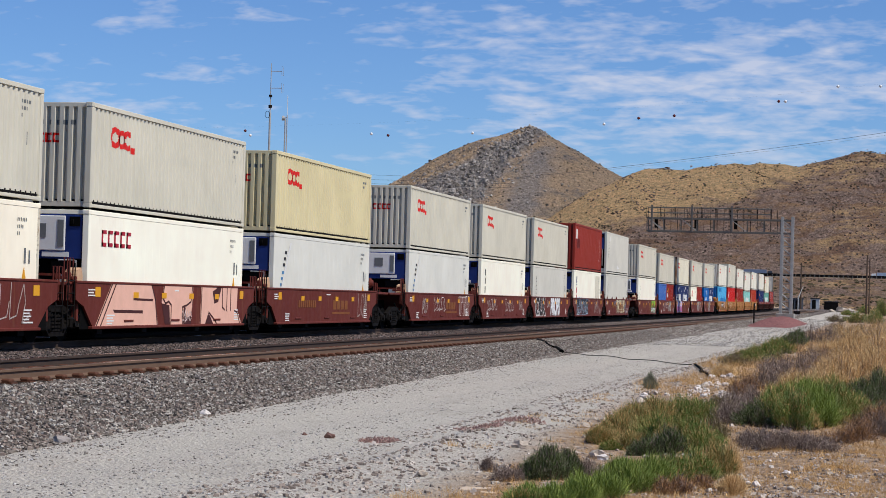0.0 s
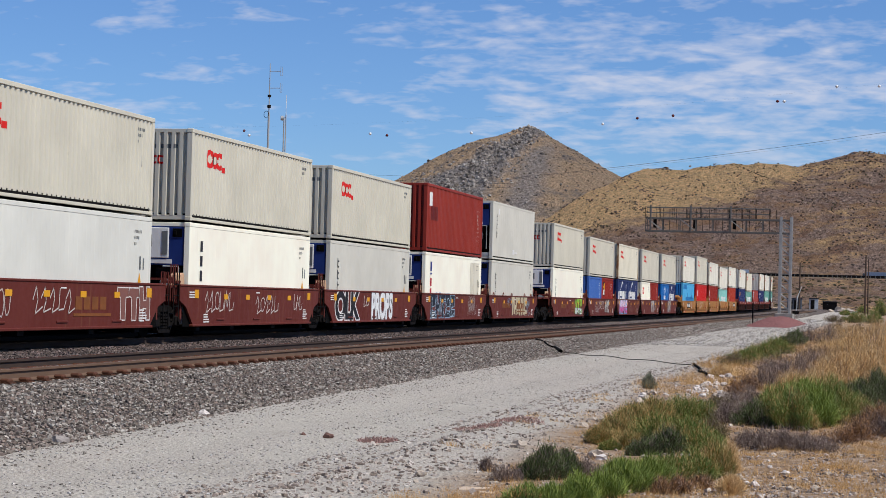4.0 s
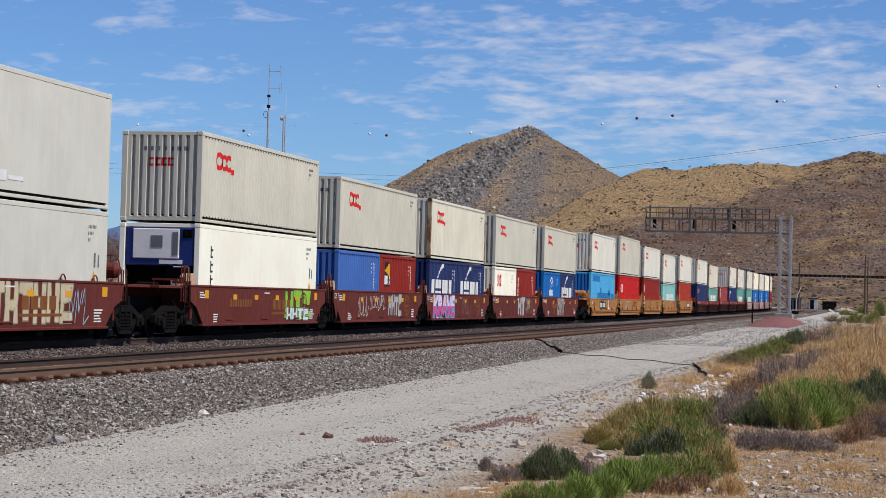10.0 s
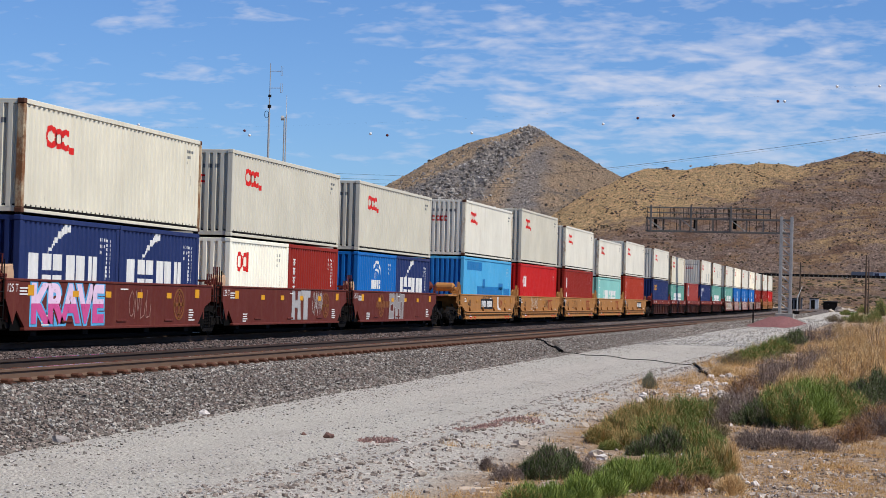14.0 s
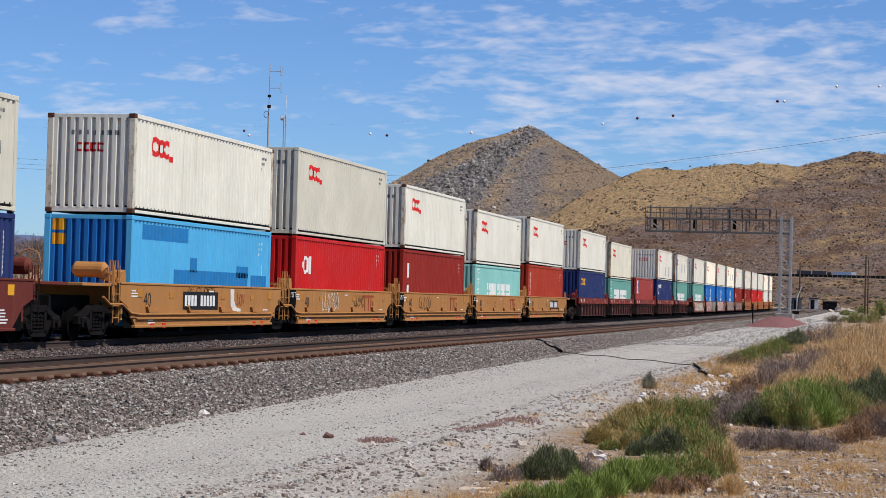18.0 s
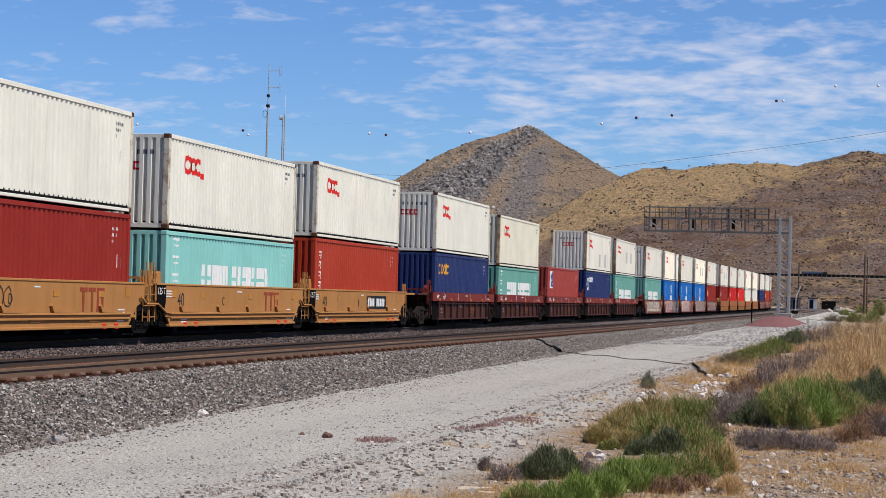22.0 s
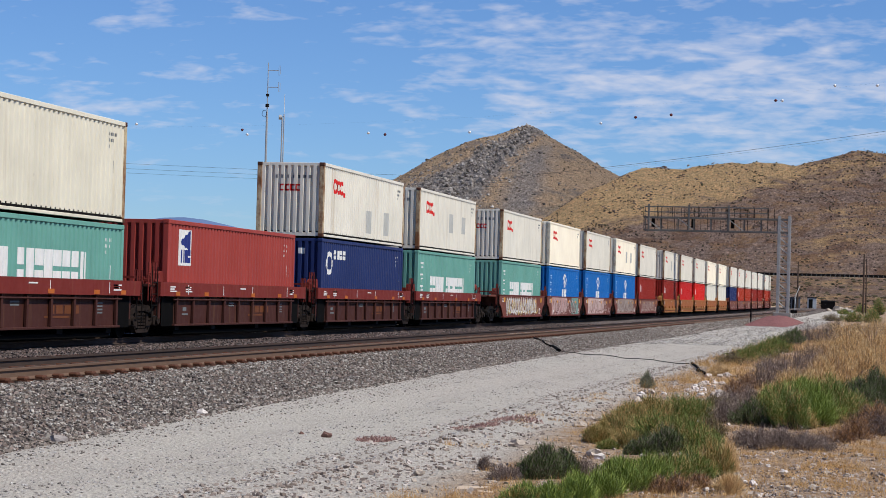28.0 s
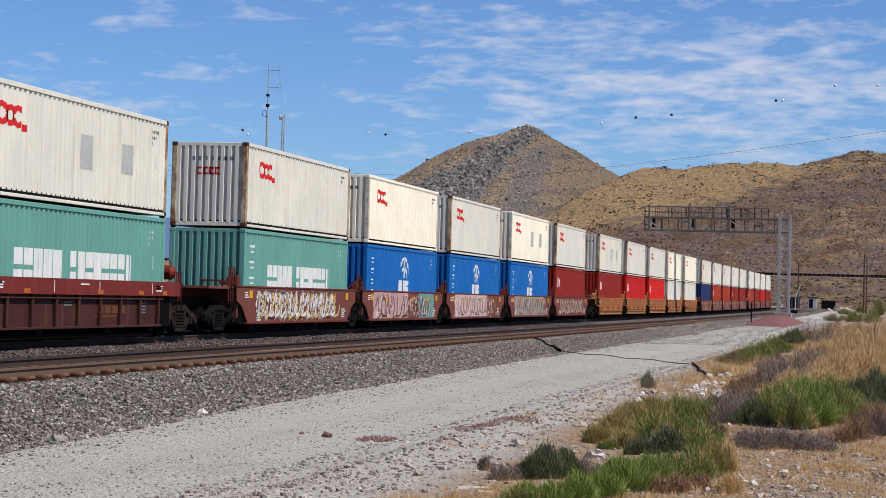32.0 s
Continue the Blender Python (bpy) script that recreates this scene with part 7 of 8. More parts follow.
ROCK_FLAT.scale = (1.25, 1.25, 0.32)
ROCK_FLAT.location.z -= 0.14
ROCK_FLAT.data.shade_smooth()
rock(11.0, 400, 1.1, "large pale boulder at the far end of the road", M_ROCK)
rock(12.6, 405, 0.8, "pale boulder at the far end of the road", M_ROCK)
rock(9.2, 398, 0.6, "small pale boulder at the far end of the road", M_ROCK)
rr = random.Random(77)
for k in range(70):
    y = 17 + 24 * rr.random() ** 1.3
    x = 15.0 + 1.3 * rr.random() + (0.6 if rr.random() < 0.4 else 0)
    rock(x, y, 0.03 + 0.06 * rr.random() ** 2, "pale angular rock among the bushes", M_ROCK if k % 4 else M_ROCKW)
for k in range(46):
    y = 17.5 + 4.5 * rr.random()
    rock(16.9 + (19.0 - 16.9) * rr.random(), y, 0.02 + 0.035 * rr.random() ** 2, "pale rock in dry grass", M_ROCK if k % 2 else M_ROCKW)
for k in range(60):
    y = 42 + 10 * rr.random()
    rock(15.1 + 1.3 * rr.random(), y - 7, 0.035 + 0.06 * rr.random() ** 2, "pale rock at the road's edge", M_ROCK if k % 2 else M_ROCKW)


# ---- plants ----
def leaf_material(name, *tones):
    m = Mat(name, 0.7, 0, 0.2)
    g = m.n.new("ShaderNodeNewGeometry")
    m.shifted()
    fac = m.math("ADD", m.math("MULTIPLY", g.outputs["Random Per Island"], 0.62), m.math("MULTIPLY", m.ramp(m.noise(5.0, 3), (0.3, 0.0), (0.7, 1.0)), 0.38))
    m.colour(m.ramp(fac, *[(i / max(1, len(tones) - 1), srgb(*t)) for i, t in enumerate(tones)]))
    return m.m


M_GREEN = leaf_material("green_shrub_leaf", (66, 82, 38), (90, 110, 50), (110, 128, 62), (128, 140, 76), (150, 152, 98))
M_DEEP = leaf_material("deep_green_shrub_leaf", (58, 70, 42), (78, 92, 54), (98, 108, 66), (118, 122, 84))
M_BRIGHT = leaf_material("bright_green_grass", (88, 104, 42), (118, 136, 56), (142, 154, 72), (166, 168, 98))
M_YELLOWGREEN = leaf_material("yellowing_shrub_leaf", (92, 98, 50), (118, 122, 66), (142, 138, 84), (172, 154, 104))
M_SAGE = leaf_material("grey_sage_leaf", (104, 108, 88), (134, 136, 112), (160, 156, 132))
M_DRY = leaf_material("dry_gold_grass", (150, 112, 66), (190, 147, 90), (210, 170, 114), (222, 190, 138))
M_STRAW = leaf_material("pale_straw", (192, 162, 114), (216, 190, 144), (230, 210, 170))
M_TWIG = leaf_material("grey_brown_twig", (80, 66, 60), (106, 90, 84), (130, 112, 104), (154, 136, 124))
M_FOOTSHADE = leaf_material("foot_shade_twig", (44, 36, 30), (66, 54, 44), (88, 72, 58))
M_PALETWIG = leaf_material("bleached_twig", (160, 144, 126), (196, 180, 160), (176, 158, 140))
M_OLIVE = leaf_material("olive_brush", (90, 82, 52), (114, 104, 66), (136, 120, 80), (106, 86, 62))
M_RUSTY = leaf_material("rust_brown_weed", (106, 74, 50), (142, 102, 66), (170, 128, 84), (192, 154, 108))


def blades(base, way, length, width, bend_, rs):
    """Thin tapering blades: two quads' worth of faces each. All arguments are arrays."""
    n = len(base)
    side = np.cross(way, rs.randn(n, 3))
    side /= np.linalg.norm(side, axis=1, keepdims=True) + 1e-9
    droop = np.zeros((n, 3))
    droop[:, 2] = -bend_
    mid = base + way * (length * 0.55)[:, None]
    tip = base + (way + droop) * length[:, None]
    w = (width / 2)[:, None] * side
    v = np.stack([base - w, base + w, mid + w * 0.8, mid - w * 0.8, tip], 1).reshape(-1, 3)
    k = 5 * np.arange(n)
    f = [(int(q), int(q) + 1, int(q) + 2, int(q) + 3) for q in k] + [(int(q) + 3, int(q) + 2, int(q) + 4) for q in k]
    return v, f


def blade_mesh(name, parts_, material):
    v, f, k = [], [], 0
    for a, b in parts_:
        v.append(a)
        f += [tuple(i + k for i in q) for q in b]
        k += len(a)
    me = bpy.data.meshes.new(name)
    me.from_pydata(np.concatenate(v).tolist(), [], f)
    me.materials.append(material)
    return me


def tri_mesh(name, corners, material):
    """Single tapering leaves, three corners each, in one mesh."""
    v = corners.reshape(-1, 3)
    n = len(corners)
    me = bpy.data.meshes.new(name)
    me.vertices.add(3 * n)
    me.vertices.foreach_set("co", v.astype(np.float32).ravel())
    me.loops.add(3 * n)
    me.loops.foreach_set("vertex_index", np.arange(3 * n, dtype=np.int32))
    me.polygons.add(n)
    me.polygons.foreach_set("loop_start", np.arange(0, 3 * n, 3, dtype=np.int32))
    me.materials.append(material)
    me.update()
    me.validate()
    return me


def needles(base, way, length, width, rs):
    side = np.cross(way, rs.randn(len(base), 3))
    side /= np.linalg.norm(side, axis=1, keepdims=True) + 1e-9
    w = np.asarray(width).reshape(-1, 1) / 2 * side
    return np.stack([base - w, base + w, base + way * length[:, None]], 1)


# leaf, sprays of another colour in it, their share, leaf length, width, how loose the leaves stand, stems
STYLES = {
    "green": (M_GREEN, M_DRY, 0.16, 0.11, 0.0052, 0.36, 70), "deep": (M_DEEP, M_TWIG, 0.18, 0.10, 0.0052, 0.38, 70),
    "bright": (M_BRIGHT, M_GREEN, 0.30, 0.12, 0.0052, 0.30, 70), "yellow_green": (M_YELLOWGREEN, M_DRY, 0.30, 0.12, 0.0050, 0.30, 60),
    "olive": (M_OLIVE, M_TWIG, 0.25, 0.09, 0.0050, 0.42, 60), "sage": (M_SAGE, M_TWIG, 0.10, 0.09, 0.0050, 0.35, 50),
    "twig": (M_TWIG, M_PALETWIG, 0.14, 0.10, 0.0034, 0.75, 120), "straw": (M_DRY, M_STRAW, 0.35, 0.13, 0.0034, 0.40, 120),
    "rusty": (M_RUSTY, M_TWIG, 0.30, 0.08, 0.0046, 0.55, 70),
}


def bush(x, y, rx, h, style, seed, label, count):
    """A shrub: woody stems fanning from the root, and fine leaves in ragged sprays along them."""
    rs = np.random.RandomState(seed)
    t = thing("bush", label, "bush", "verge bushes", at=Matrix.Translation((x, y, ground_z(x, y) - 0.02)))
    leaf, other, share, ll, lw, loose, ns = STYLES[style]
    far_ = max(1.0, y / 26) ** 0.85
    lean = rs.rand(ns) ** 0.6
    az = rs.rand(ns) * 6.283
    lobe = 1.0 + 0.35 * np.sin(az * 2 + seed) + 0.22 * np.sin(az * 5 + seed * 2)
    reach = 0.55 + 0.65 * rs.rand(ns) ** 0.8
    tip = np.stack([np.cos(az) * lean * rx * lobe, np.sin(az) * lean * rx * lobe, h * (1.0 - 0.62 * lean ** 1.8) * reach], 1)
    root = np.stack([np.cos(az) * 0.45 * rx * lean, np.sin(az) * 0.45 * rx * lean, np.zeros(ns)], 1)
    way = tip - root
    ln = np.linalg.norm(way, axis=1)
    part("woody_base", tri_mesh("woody_base", needles(root, way / ln[:, None], ln, 0.010 * far_, rs), M_TWIG), M_TWIG, t, "brown woody stems")

    def spray_of(n, mat_, name, lab, grow, low):
        pick = rs.randint(0, ns, n)
        along = low + (0.92 - low) * rs.rand(n) ** 0.75
        base = root[pick] + way[pick] * along[:, None] + rs.randn(n, 3) * (0.085 * rx + 0.008)
        base[:, 2] = np.maximum(base[:, 2], 0.0)
        d = way[pick] / ln[pick][:, None] + rs.randn(n, 3) * (loose + 0.14) + np.array([0, 0, 0.3])
        d /= np.linalg.norm(d, axis=1, keepdims=True)
        size = ll * 0.62 * grow * (0.4 + 0.9 * rs.rand(n)) * (h / 0.35) ** 0.4
        part(name, tri_mesh(name, needles(base, d, size, lw * far_ * (0.7 + 0.6 * rs.rand(n)), rs), mat_), mat_, t, lab, kind="stuff")
    spray_of(int(count * (1 - share)), leaf, "foliage", "", 1.0, 0.12)
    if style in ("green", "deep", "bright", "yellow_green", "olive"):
        # dark twigs low down colour in the bush's own shade
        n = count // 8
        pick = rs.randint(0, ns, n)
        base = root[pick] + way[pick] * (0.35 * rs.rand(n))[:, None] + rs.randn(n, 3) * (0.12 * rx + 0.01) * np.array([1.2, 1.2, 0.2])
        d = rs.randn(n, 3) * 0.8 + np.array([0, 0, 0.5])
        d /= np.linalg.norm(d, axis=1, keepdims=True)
        part("undergrowth", tri_mesh("undergrowth", needles(base, d, (0.04 + 0.07 * rs.rand(n)) * (h / 0.35) ** 0.4, 0.005 * far_, rs), M_FOOTSHADE), M_FOOTSHADE, t, "dark twigs that paint shade at the foot", kind="stuff")
    spray_of(int(count * share), other, "side_sprays", "sprays of another tone", 1.25, 0.05)
    return t


G, B, T, O, S, D, Y, R, A = "green", "bright", "twig", "olive", "straw", "deep", "yellow_green", "rusty", "sage"
LAB = {G: "feathery green broom-like shrub on the verge", B: "bright yellow-green grassy clump on the verge", T: "bare grey-brown dead brush on the verge", O: "olive-brown dry brush on the verge",
       S: "tall golden dry grass clump on the verge", D: "dense dark green shrub on the verge", Y: "yellowing green shrub mixed with straw", R: "rust-brown dry weeds with seed heads", A: "small grey-green sage tuft beside the road"}
MASS_NEAR = [
    (15.85, 23.3, 0.20, 0.18, Y), (15.99, 23.8, 0.24, 0.30, Y), (16.01, 25.2, 0.26, 0.32, Y), (16.08, 26.6, 0.31, 0.38, Y), (16.56, 23.1, 0.30, 0.35, G), (16.33, 27.8, 0.36, 0.40, G),
    (16.79, 21.9, 0.26, 0.27, D), (16.49, 28.6, 0.38, 0.33, G), (16.69, 29.5, 0.30, 0.29, O), (16.91, 22.9, 0.27, 0.32, G), (16.99, 24.4, 0.25, 0.27, O), (16.56, 21.7, 0.16, 0.18, D),
    (16.27, 22.6, 0.20, 0.18, Y),
]
MASS_DARK = [
    (17.00, 27.5, 0.28, 0.38, T), (17.13, 28.3, 0.29, 0.43, T), (17.40, 27.1, 0.24, 0.34, D), (16.70, 32.1, 0.28, 0.29, T), (16.93, 33.2, 0.29, 0.35, T),
]
MASS_GREEN = [
    (17.61, 27.3, 0.32, 0.49, G), (17.89, 26.9, 0.35, 0.56, G), (18.15, 27.7, 0.36, 0.60, B), (18.43, 28.6, 0.33, 0.52, G), (17.80, 33.1, 0.43, 0.46, B), (18.69, 32.8, 0.38, 0.50, D),
    (18.99, 35.0, 0.41, 0.58, D), (17.41, 32.7, 0.33, 0.41, G), (18.21, 34.4, 0.45, 0.48, G), (18.57, 29.4, 0.30, 0.41, G), (18.77, 25.1, 0.22, 0.31, R), (19.04, 25.8, 0.26, 0.43, R),
    (18.89, 27.5, 0.24, 0.38, R),
]
DEAD_ROW = [
    (17.57, 22.8, 0.20, 0.22, T), (17.77, 22.5, 0.23, 0.24, T), (17.98, 22.6, 0.23, 0.24, T), (18.19, 22.7, 0.23, 0.25, T), (18.39, 23.0, 0.20, 0.22, T), (18.58, 24.4, 0.21, 0.20, R),
]
PURPLE_BRUSH = [
    (16.83, 39.1, 0.40, 0.60, T), (17.12, 40.8, 0.48, 0.74, T), (17.24, 46.0, 0.54, 0.77, T), (17.26, 55.0, 0.56, 0.69, T), (16.45, 49.2, 0.43, 0.48, T),
]
FAR_BRUSH = [
    (15.87, 90.4, 0.79, 1.13, T), (16.64, 88.9, 0.78, 1.04, T), (16.75, 105.5, 0.77, 1.03, O), (15.62, 84.3, 0.49, 0.66, D),
]
ROAD_EDGE = [
    (15.27, 53.6, 0.47, 0.37, O), (15.40, 57.3, 0.50, 0.45, G), (15.52, 62.1, 0.54, 0.52, G), (15.54, 70.2, 0.61, 0.59, G), (15.52, 80.4, 0.59, 0.67, D),
]
STRAW = [
    (17.91, 40.1, 0.41, 0.67, S), (18.22, 43.5, 0.51, 0.85, S), (18.65, 47.5, 0.55, 0.92, S), (19.03, 49.9, 0.51, 0.97, S), (17.55, 61.5, 0.72, 0.85, S), (18.09, 69.7, 0.81, 0.97, S),
    (18.80, 80.4, 0.94, 1.12, S), (17.36, 103.2, 1.05, 0.92, S), (18.54, 115.8, 1.35, 1.09, S), (17.34, 39.5, 0.35, 0.44, S), (17.83, 37.4, 0.33, 0.47, S),
]
SINGLE = [
    (14.71, 38.4, 0.16, 0.30, A), (15.57, 44.9, 0.33, 0.28, S), (16.50, 36.1, 0.21, 0.30, R), (16.55, 38.7, 0.23, 0.32, R),
]
LOW_CORNER = [
    (16.13, 17.8, 0.18, 0.31, D), (16.25, 18.1, 0.13, 0.23, D), (16.02, 17.7, 0.10, 0.20, D), (15.79, 17.5, 0.13, 0.15, T), (15.88, 17.6, 0.10, 0.12, T), (16.42, 18.2, 0.16, 0.19, T),
    (15.53, 18.1, 0.06, 0.14, T),
]
LOW_BRIGHT = [
    (16.34, 15.7, 0.16, 0.18, B), (16.54, 15.6, 0.18, 0.20, B), (16.69, 15.9, 0.19, 0.23, B), (16.81, 16.5, 0.19, 0.23, B), (16.93, 17.1, 0.20, 0.24, B), (17.03, 17.8, 0.21, 0.24, B),
    (17.16, 18.5, 0.22, 0.23, G), (17.34, 18.8, 0.22, 0.29, G), (17.50, 19.3, 0.20, 0.32, Y), (17.61, 19.6, 0.11, 0.33, S), (17.13, 22.1, 0.26, 0.25, G), (16.68, 18.4, 0.16, 0.18, B),
    (16.33, 15.3, 0.13, 0.17, G), (16.80, 19.1, 0.17, 0.16, B),
]
SEED_HEADS = [
    (17.20, 17.2, 0.13, 0.17, R), (17.35, 17.3, 0.13, 0.18, R), (17.49, 17.9, 0.13, 0.15, R), (17.77, 17.5, 0.10, 0.17, S),
]
FAR_VERGE = [
    (14.21, 215.8, 1.21, 0.84, O), (16.34, 208.1, 1.16, 1.16, G), (18.21, 200.6, 1.12, 1.46, G), (15.66, 376.7, 1.58, 1.47, G), (18.72, 330.0, 1.38, 2.77, G), (13.42, 330.0, 1.11, 0.92, G),
    (17.6, 128.0, 0.9, 0.75, O), (18.9, 140.0, 1.2, 0.9, S),
]
BUSHES = MASS_NEAR + MASS_DARK + MASS_GREEN + DEAD_ROW + PURPLE_BRUSH + FAR_BRUSH + ROAD_EDGE + STRAW + SINGLE + LOW_CORNER + LOW_BRIGHT + SEED_HEADS + FAR_VERGE
mix_ = random.Random(41)
for x, y, rx, h, st in MASS_NEAR + MASS_DARK + MASS_GREEN + DEAD_ROW + LOW_BRIGHT + STRAW[:6] + PURPLE_BRUSH:
    if mix_.random() < 0.75:
        style = mix_.choice({G: (G, Y, T), B: (B, Y, S), T: (T, T, R), O: (O, R, S), S: (S, S, O), D: (D, G, T), Y: (Y, S, G), R: (R, S, T), A: (A,)}[st])
        BUSHES.append((x + mix_.uniform(-0.9, 0.9) * rx, y + mix_.uniform(-1.2, 1.2) * rx, rx * mix_.uniform(0.4, 0.8), h * mix_.uniform(0.4, 0.8), style))
for k, (x, y, rx, h, st) in enumerate(BUSHES):
    full = 17000 if st in (G, D, B, Y) else 8000 if st in (O, S, A) else 4600
    bush(x, y, rx, h, st, 300 + k, LAB[st], int(full * (0.75 if y < 20 else 1.0 if y < 36 else 0.7 if y < 80 else 0.4)))


def dry_grass():
    rs, made = np.random.RandomState(9), []
    spots = []
    while len(spots) < 4600:
        y = 15.5 + 115 * rs.rand() ** 2.3
        x = 14.3 + 5.6 * rs.rand()
        p = 0.35 + 0.9 * noise.noise(Vector((x * 0.9, y * 0.35, 3)))
        if y < 24:
            p += 0.55 if x > 17.2 and y > 18.2 + 0.6 * noise.noise(Vector((x * 2, 0, 5))) else 0.12 if x > 16.9 else -0.3
        elif x > 17:
            p += 0.45
        if x < 15.2:
            p -= 0.3
        if rs.rand() < p:
            spots.append((x, y, ground_z(x, y)))
    for x, y, z in spots:
        n = 34
        far_ = max(1.0, y / 28)
        base = np.array([x, y, z - 0.01]) + rs.randn(n, 3) * np.array([0.06, 0.06, 0]) * far_
        d = rs.randn(n, 3) * 0.5 + np.array([0, 0, 0.9])
        d /= np.linalg.norm(d, axis=1, keepdims=True)
        made.append(needles(base, d, (0.03 + 0.07 * rs.rand(n)) * (1 + 2.0 * (y > 36)), 0.0042 * far_, rs))
    ob = new("dry_grass", tri_mesh("dry_grass", np.concatenate(made), M_DRY))
    tagged(ob, "golden dry grass on the verge", "grass", kind="stuff")


dry_grass()


# low red succulent patches at the road's edge
def red_patch(x, y, r, seed):
    rs = np.random.RandomState(seed)
    n = 520
    a, q = rs.rand(n) * 6.283, np.sqrt(rs.rand(n)) * r
    base = np.stack([x + np.cos(a) * q, y + np.sin(a) * q * 1.6, np.zeros(n)], 1)
    base[:, 2] = [ground_z(p[0], p[1]) for p in base]
    d = rs.randn(n, 3) * 0.7 + np.array([0, 0, 0.6])
    d /= np.linalg.norm(d, axis=1, keepdims=True)
    m = MATS.setdefault("red_weed", leaf_material("red_weed", (146, 112, 104), (166, 134, 124), (128, 96, 90)))
    ob = new("red_weed", blade_mesh("red_weed", [blades(base, d, 0.025 + 0.03 * rs.rand(n), np.full(n, 0.014), np.zeros(n), rs)], m))
    tagged(ob, "low patch of dark red weeds on gravel", "weed", kind="stuff")


red_patch(13.45, 22.3, 0.22, 1)
red_patch(14.15, 24.6, 0.3, 2)
red_patch(14.35, 26.3, 0.35, 3)


# ---- scrub and boulders on the hills ----
def clumps(name, label, height, spots, lo, hi, material, flat, seed):
    """Rough little lumps in one mesh, set into a hillside."""
    rs = np.random.RandomState(seed)
    phi = (1 + 5 ** 0.5) / 2
    ico = np.array([(-1, phi, 0), (1, phi, 0), (-1, -phi, 0), (1, -phi, 0), (0, -1, phi), (0, 1, phi), (0, -1, -phi), (0, 1, -phi), (phi, 0, -1), (phi, 0, 1), (-phi, 0, -1), (-phi, 0, 1)]) / 1.9
    tri = np.array([(0, 11, 5), (0, 5, 1), (0, 1, 7), (0, 7, 10), (0, 10, 11), (1, 5, 9), (5, 11, 4), (11, 10, 2), (10, 7, 6), (7, 1, 8), (3, 9, 4), (3, 4, 2), (3, 2, 6), (3, 6, 8), (3, 8, 9), (4, 9, 5), (2, 4, 11), (6, 2, 10), (8, 6, 7), (9, 8, 1)])
    n = len(spots)
    size = lo + (hi - lo) * rs.rand(n) ** 2
    c = np.array([(x, y, height(x, y)) for x, y in spots])
    v = ico[None] * (0.6 + 0.6 * rs.rand(n, 12, 1)) * size[:, None, None] * np.array([1, 1, flat]) + c[:, None, :]
    f = (tri[None] + 12 * np.arange(n)[:, None, None]).reshape(-1, 3)
    me = bpy.data.meshes.new(name)
    me.from_pydata(v.reshape(-1, 3).tolist(), [], f.tolist())
    me.materials.append(material)
    return tagged(set_out(new(name, me)), label, "scrub" if "scrub" in name else "boulders", kind="stuff")


M_SCRUB = leaf_material("dark_hill_scrub", (54, 46, 32), (76, 64, 44), (84, 76, 50), (104, 86, 60))
M_BOULDER = stone_material("brown_boulder", (60, 48, 41), (104, 85, 74), (150, 128, 113), (84, 67, 58), (180, 158, 142))
M_CRAG = stone_material("grey_crag", (76, 69, 64), (122, 113, 105), (170, 162, 153), (104, 95, 88), (192, 184, 175))
rs = np.random.RandomState(21)
clumps("hill_scrub", "small dark scrub on the slope below the highway", hill_z, np.stack([-40 + 70 * rs.rand(700), 575 + 62 * rs.rand(700)], 1), 0.25, 1.0, M_SCRUB, 0.6, 2)


def outcrops(n, x0, x1, y0, y1, keep, seed):
    """Spots for stones that gather in bands and ribs."""
    r, out = np.random.RandomState(seed), []
    while len(out) < n:
        x, y = x0 + (x1 - x0) * r.rand(), y0 + (y1 - y0) * r.rand()
        if r.rand() < keep(x, y):
            out.append((x, y))
    return np.array(out)


clumps("hill_scrub", "dark scrub bushes dotted over the dry hillside", hill_z,
       outcrops(3600, -130, 45, 660, 812, lambda x, y: max(0.10, 0.35 + 1.3 * noise.noise(Vector((x / 22 + y / 60, y / 45, 7.0)))), 30), 0.12, 0.5, M_SCRUB, 0.75, 1)
clumps("hill_boulders", "grey boulders and outcrops on the hillside", hill_z,
       outcrops(5600, -120, 45, 660, 812, lambda x, y: (0.25 if hill_z(x, y) < 0.33 * x + 52 or x > -18 else 0.03) + max(0, 0.9 * noise.noise(Vector((x / 9 + y / 30, y / 20, 2.2)))), 31), 0.14, 0.62, M_BOULDER, 0.75, 3)
clumps("peak_boulders", "grey crags and boulders on the rocky peak", peak_z,
       outcrops(5000, -290, -120, 1060, 1206, lambda x, y: math.exp(-((x + 189 + 0.9 * (101 - peak_z(x, y)) + 8 * noise.noise(Vector((x / 20, y / 20, 0)))) / (7 + 0.34 * max(0, 101 - peak_z(x, y)))) ** 2)
                + 0.012, 32), 0.25, 1.25, M_CRAG, 1.0, 4)
clumps("peak_scrub", "scrub dotted over the peak's grassy flanks", peak_z, np.stack([-290 + 190 * rs.rand(1500), 1050 + 156 * rs.rand(1500)], 1), 0.2, 0.8, M_SCRUB, 0.75, 5)


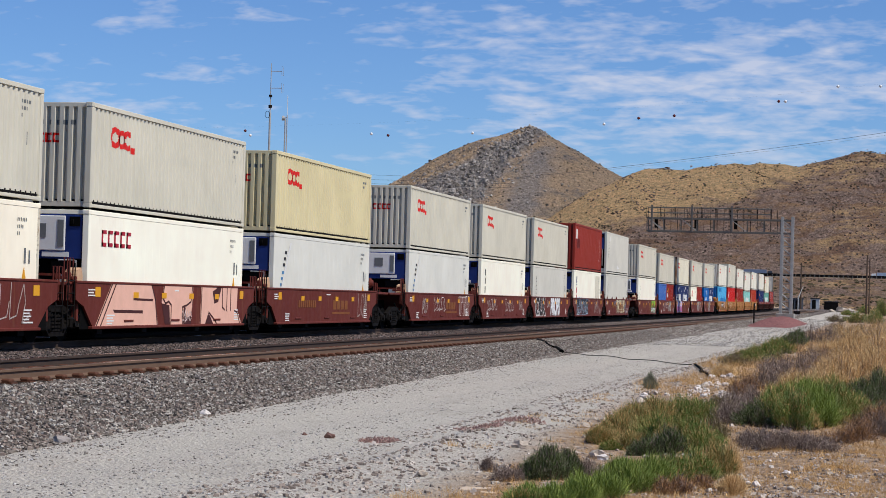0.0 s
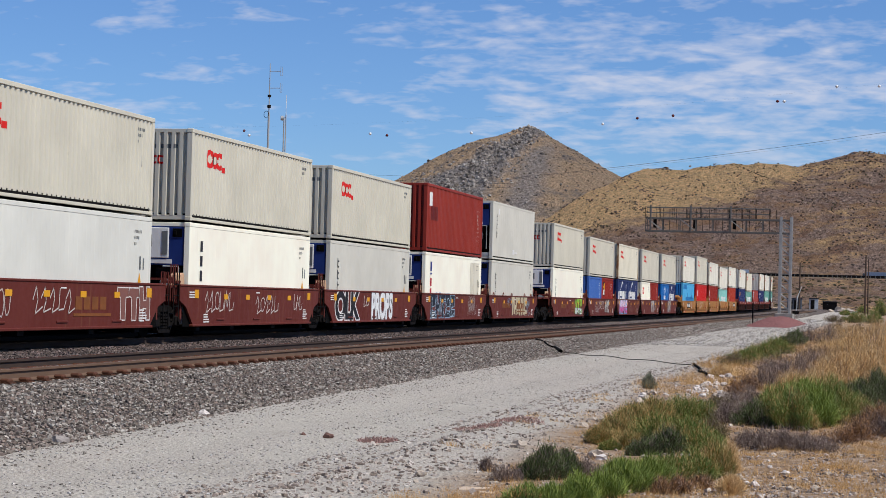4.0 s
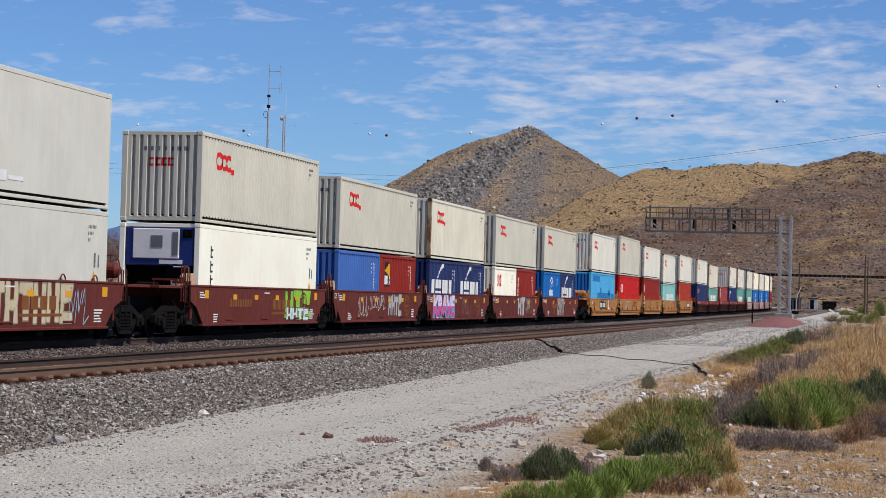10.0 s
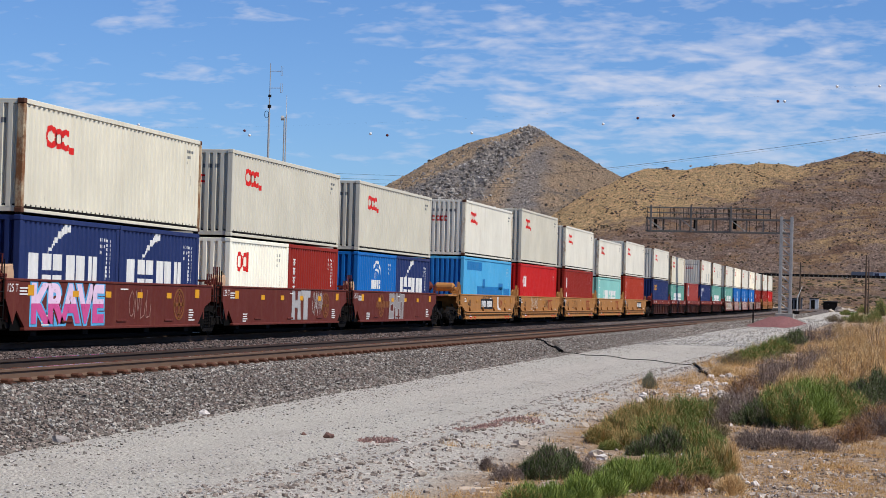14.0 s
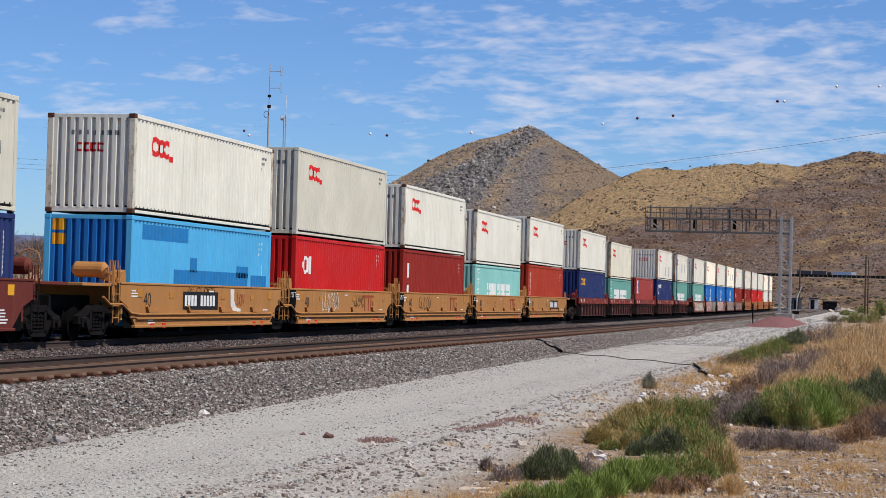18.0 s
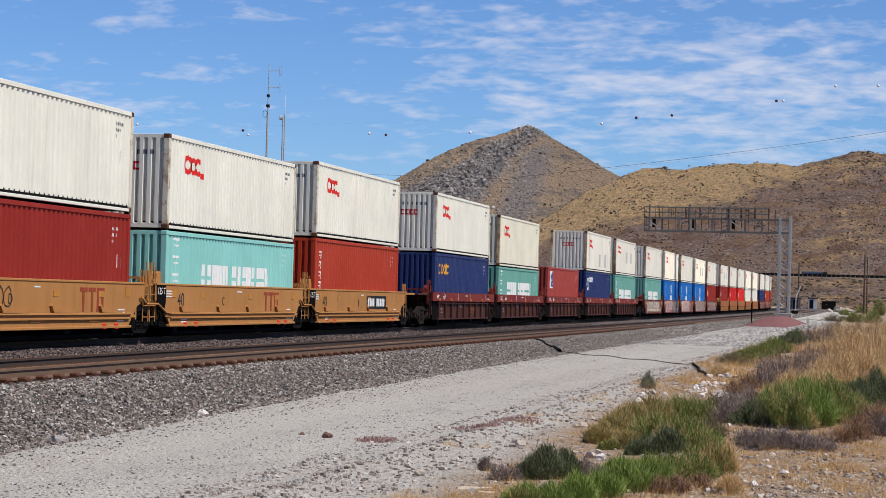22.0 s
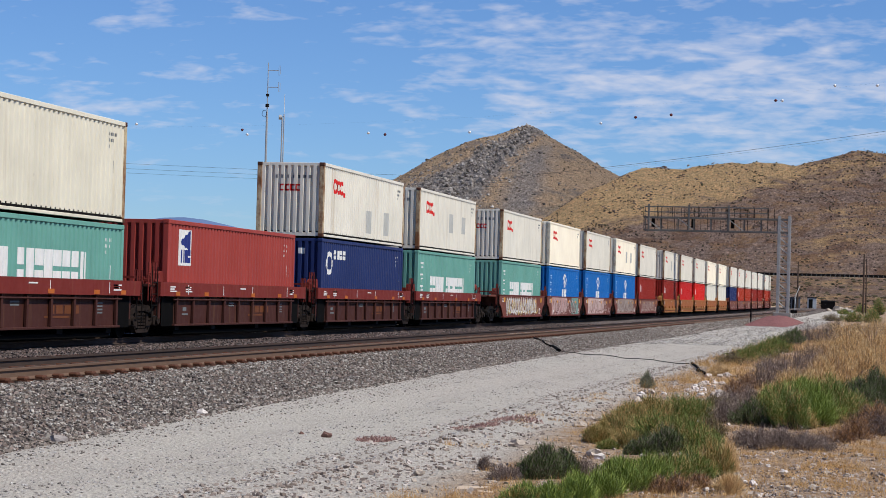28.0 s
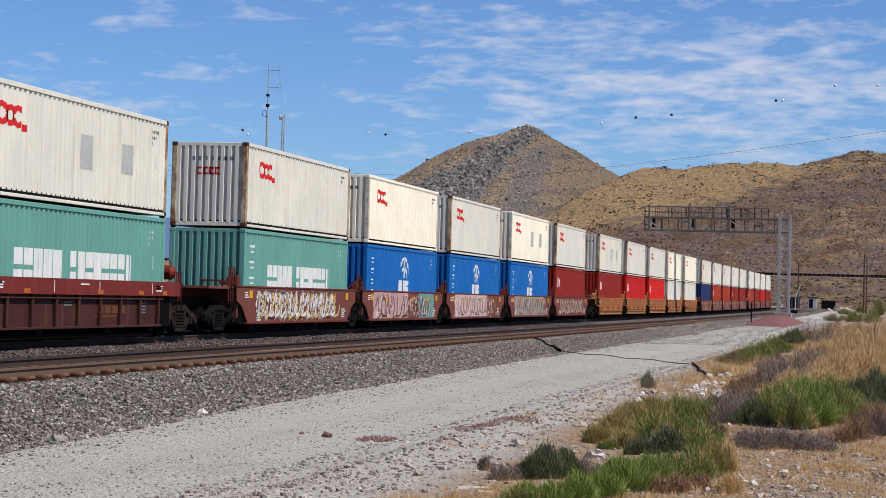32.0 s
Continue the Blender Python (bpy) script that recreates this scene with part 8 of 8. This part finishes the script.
# ---- thicket beyond the tracks ----
def thicket_tree(x, y, h, seed, green):
    """A bare, much-branched small tree."""
    rr_ = random.Random(seed)
    rs = np.random.RandomState(seed)
    t = thing("bare_tree", ("half-green" if green else "leafless grey-brown") + " scrubby tree beyond the tracks", "tree", "thicket trees", at=Matrix.Translation((x, y, ground_z(x, y) - 0.1)))
    sh, tips = Shape(), []

    def grow(p, d, ln, r, depth):
        q = p + d * ln
        sh.tube(p, q, r, 5, r * 0.65, caps=False)
        if depth == 0:
            tips.append((q, d))
            return
        for _ in range(3):
            e = (d + Vector((rr_.uniform(-0.7, 0.7), rr_.uniform(-0.7, 0.7), rr_.uniform(-0.1, 0.5)))).normalized()
            grow(q, e, ln * rr_.uniform(0.6, 0.8), r * 0.6, depth - 1)
    for _ in range(3):
        grow(Vector((rr_.uniform(-0.3, 0.3), rr_.uniform(-0.3, 0.3), 0)), Vector((rr_.uniform(-0.4, 0.4), rr_.uniform(-0.4, 0.4), 1)).normalized(), h * 0.34, 0.09, 3)
    part("trunk", sh, M_TWIG, t, "thin forked trunk and limbs")
    n = 1500
    k = rs.randint(0, len(tips), n)
    base = np.array([tuple(tips[i][0]) for i in k]) + rs.randn(n, 3) * 0.35
    d = rs.randn(n, 3) + np.array([0, 0, 0.6])
    d /= np.linalg.norm(d, axis=1, keepdims=True)
    part("crown", blade_mesh("crown", [blades(base, d, 0.3 + 0.4 * rs.rand(n), np.full(n, 0.035), np.zeros(n), rs)], M_GREEN if green else M_TWIG), M_GREEN if green else M_TWIG, t, "ragged crown of fine twigs")


rr = random.Random(4)
for k in range(30):
    thicket_tree(-44 - 14 * rr.random() - k * 0.55, 118 + k * 3.2 + 6 * rr.random(), 6.3 + 2.4 * rr.random(), 900 + k, k % 6 == 2)


# ---- movement ----
def run(t):
    """How far the train has come along its track by t seconds."""
    return 10.468 * t + 0.0046 * t * t


def seat(start, height, length, t):
    """The pose of a load or wagon whose near end stands at start: its middle follows the track."""
    s = start - run(t)
    x, y, z, a = bend(s + length / 2)
    turn = Matrix.Rotation(a, 4, "Z")
    return Matrix.Translation((x, y, z + height)) @ turn @ Matrix.Translation((0, -length / 2, 0))


def motions():
    for ob, start, height, length in MOVERS:
        bent = start + length > 120
        times = [float(k) for k in range(33)] if bent else [0, 4, 8, 12, 16, 20, 24, 28, 32]
        walk(ob, [(t, seat(start, height, length, t)) for t in times])

    for ob, x, when, speed in VEHICLES:
        lane, turn = (643.5, 0) if speed > 0 else (650.5, 180)
        walk(ob, [(t, pose(*(FAR @ Vector((x + speed * (t - when), lane, ROAD_Z + 0.05))), 0, 0, turn)) for t in (0, 32)])


motions()
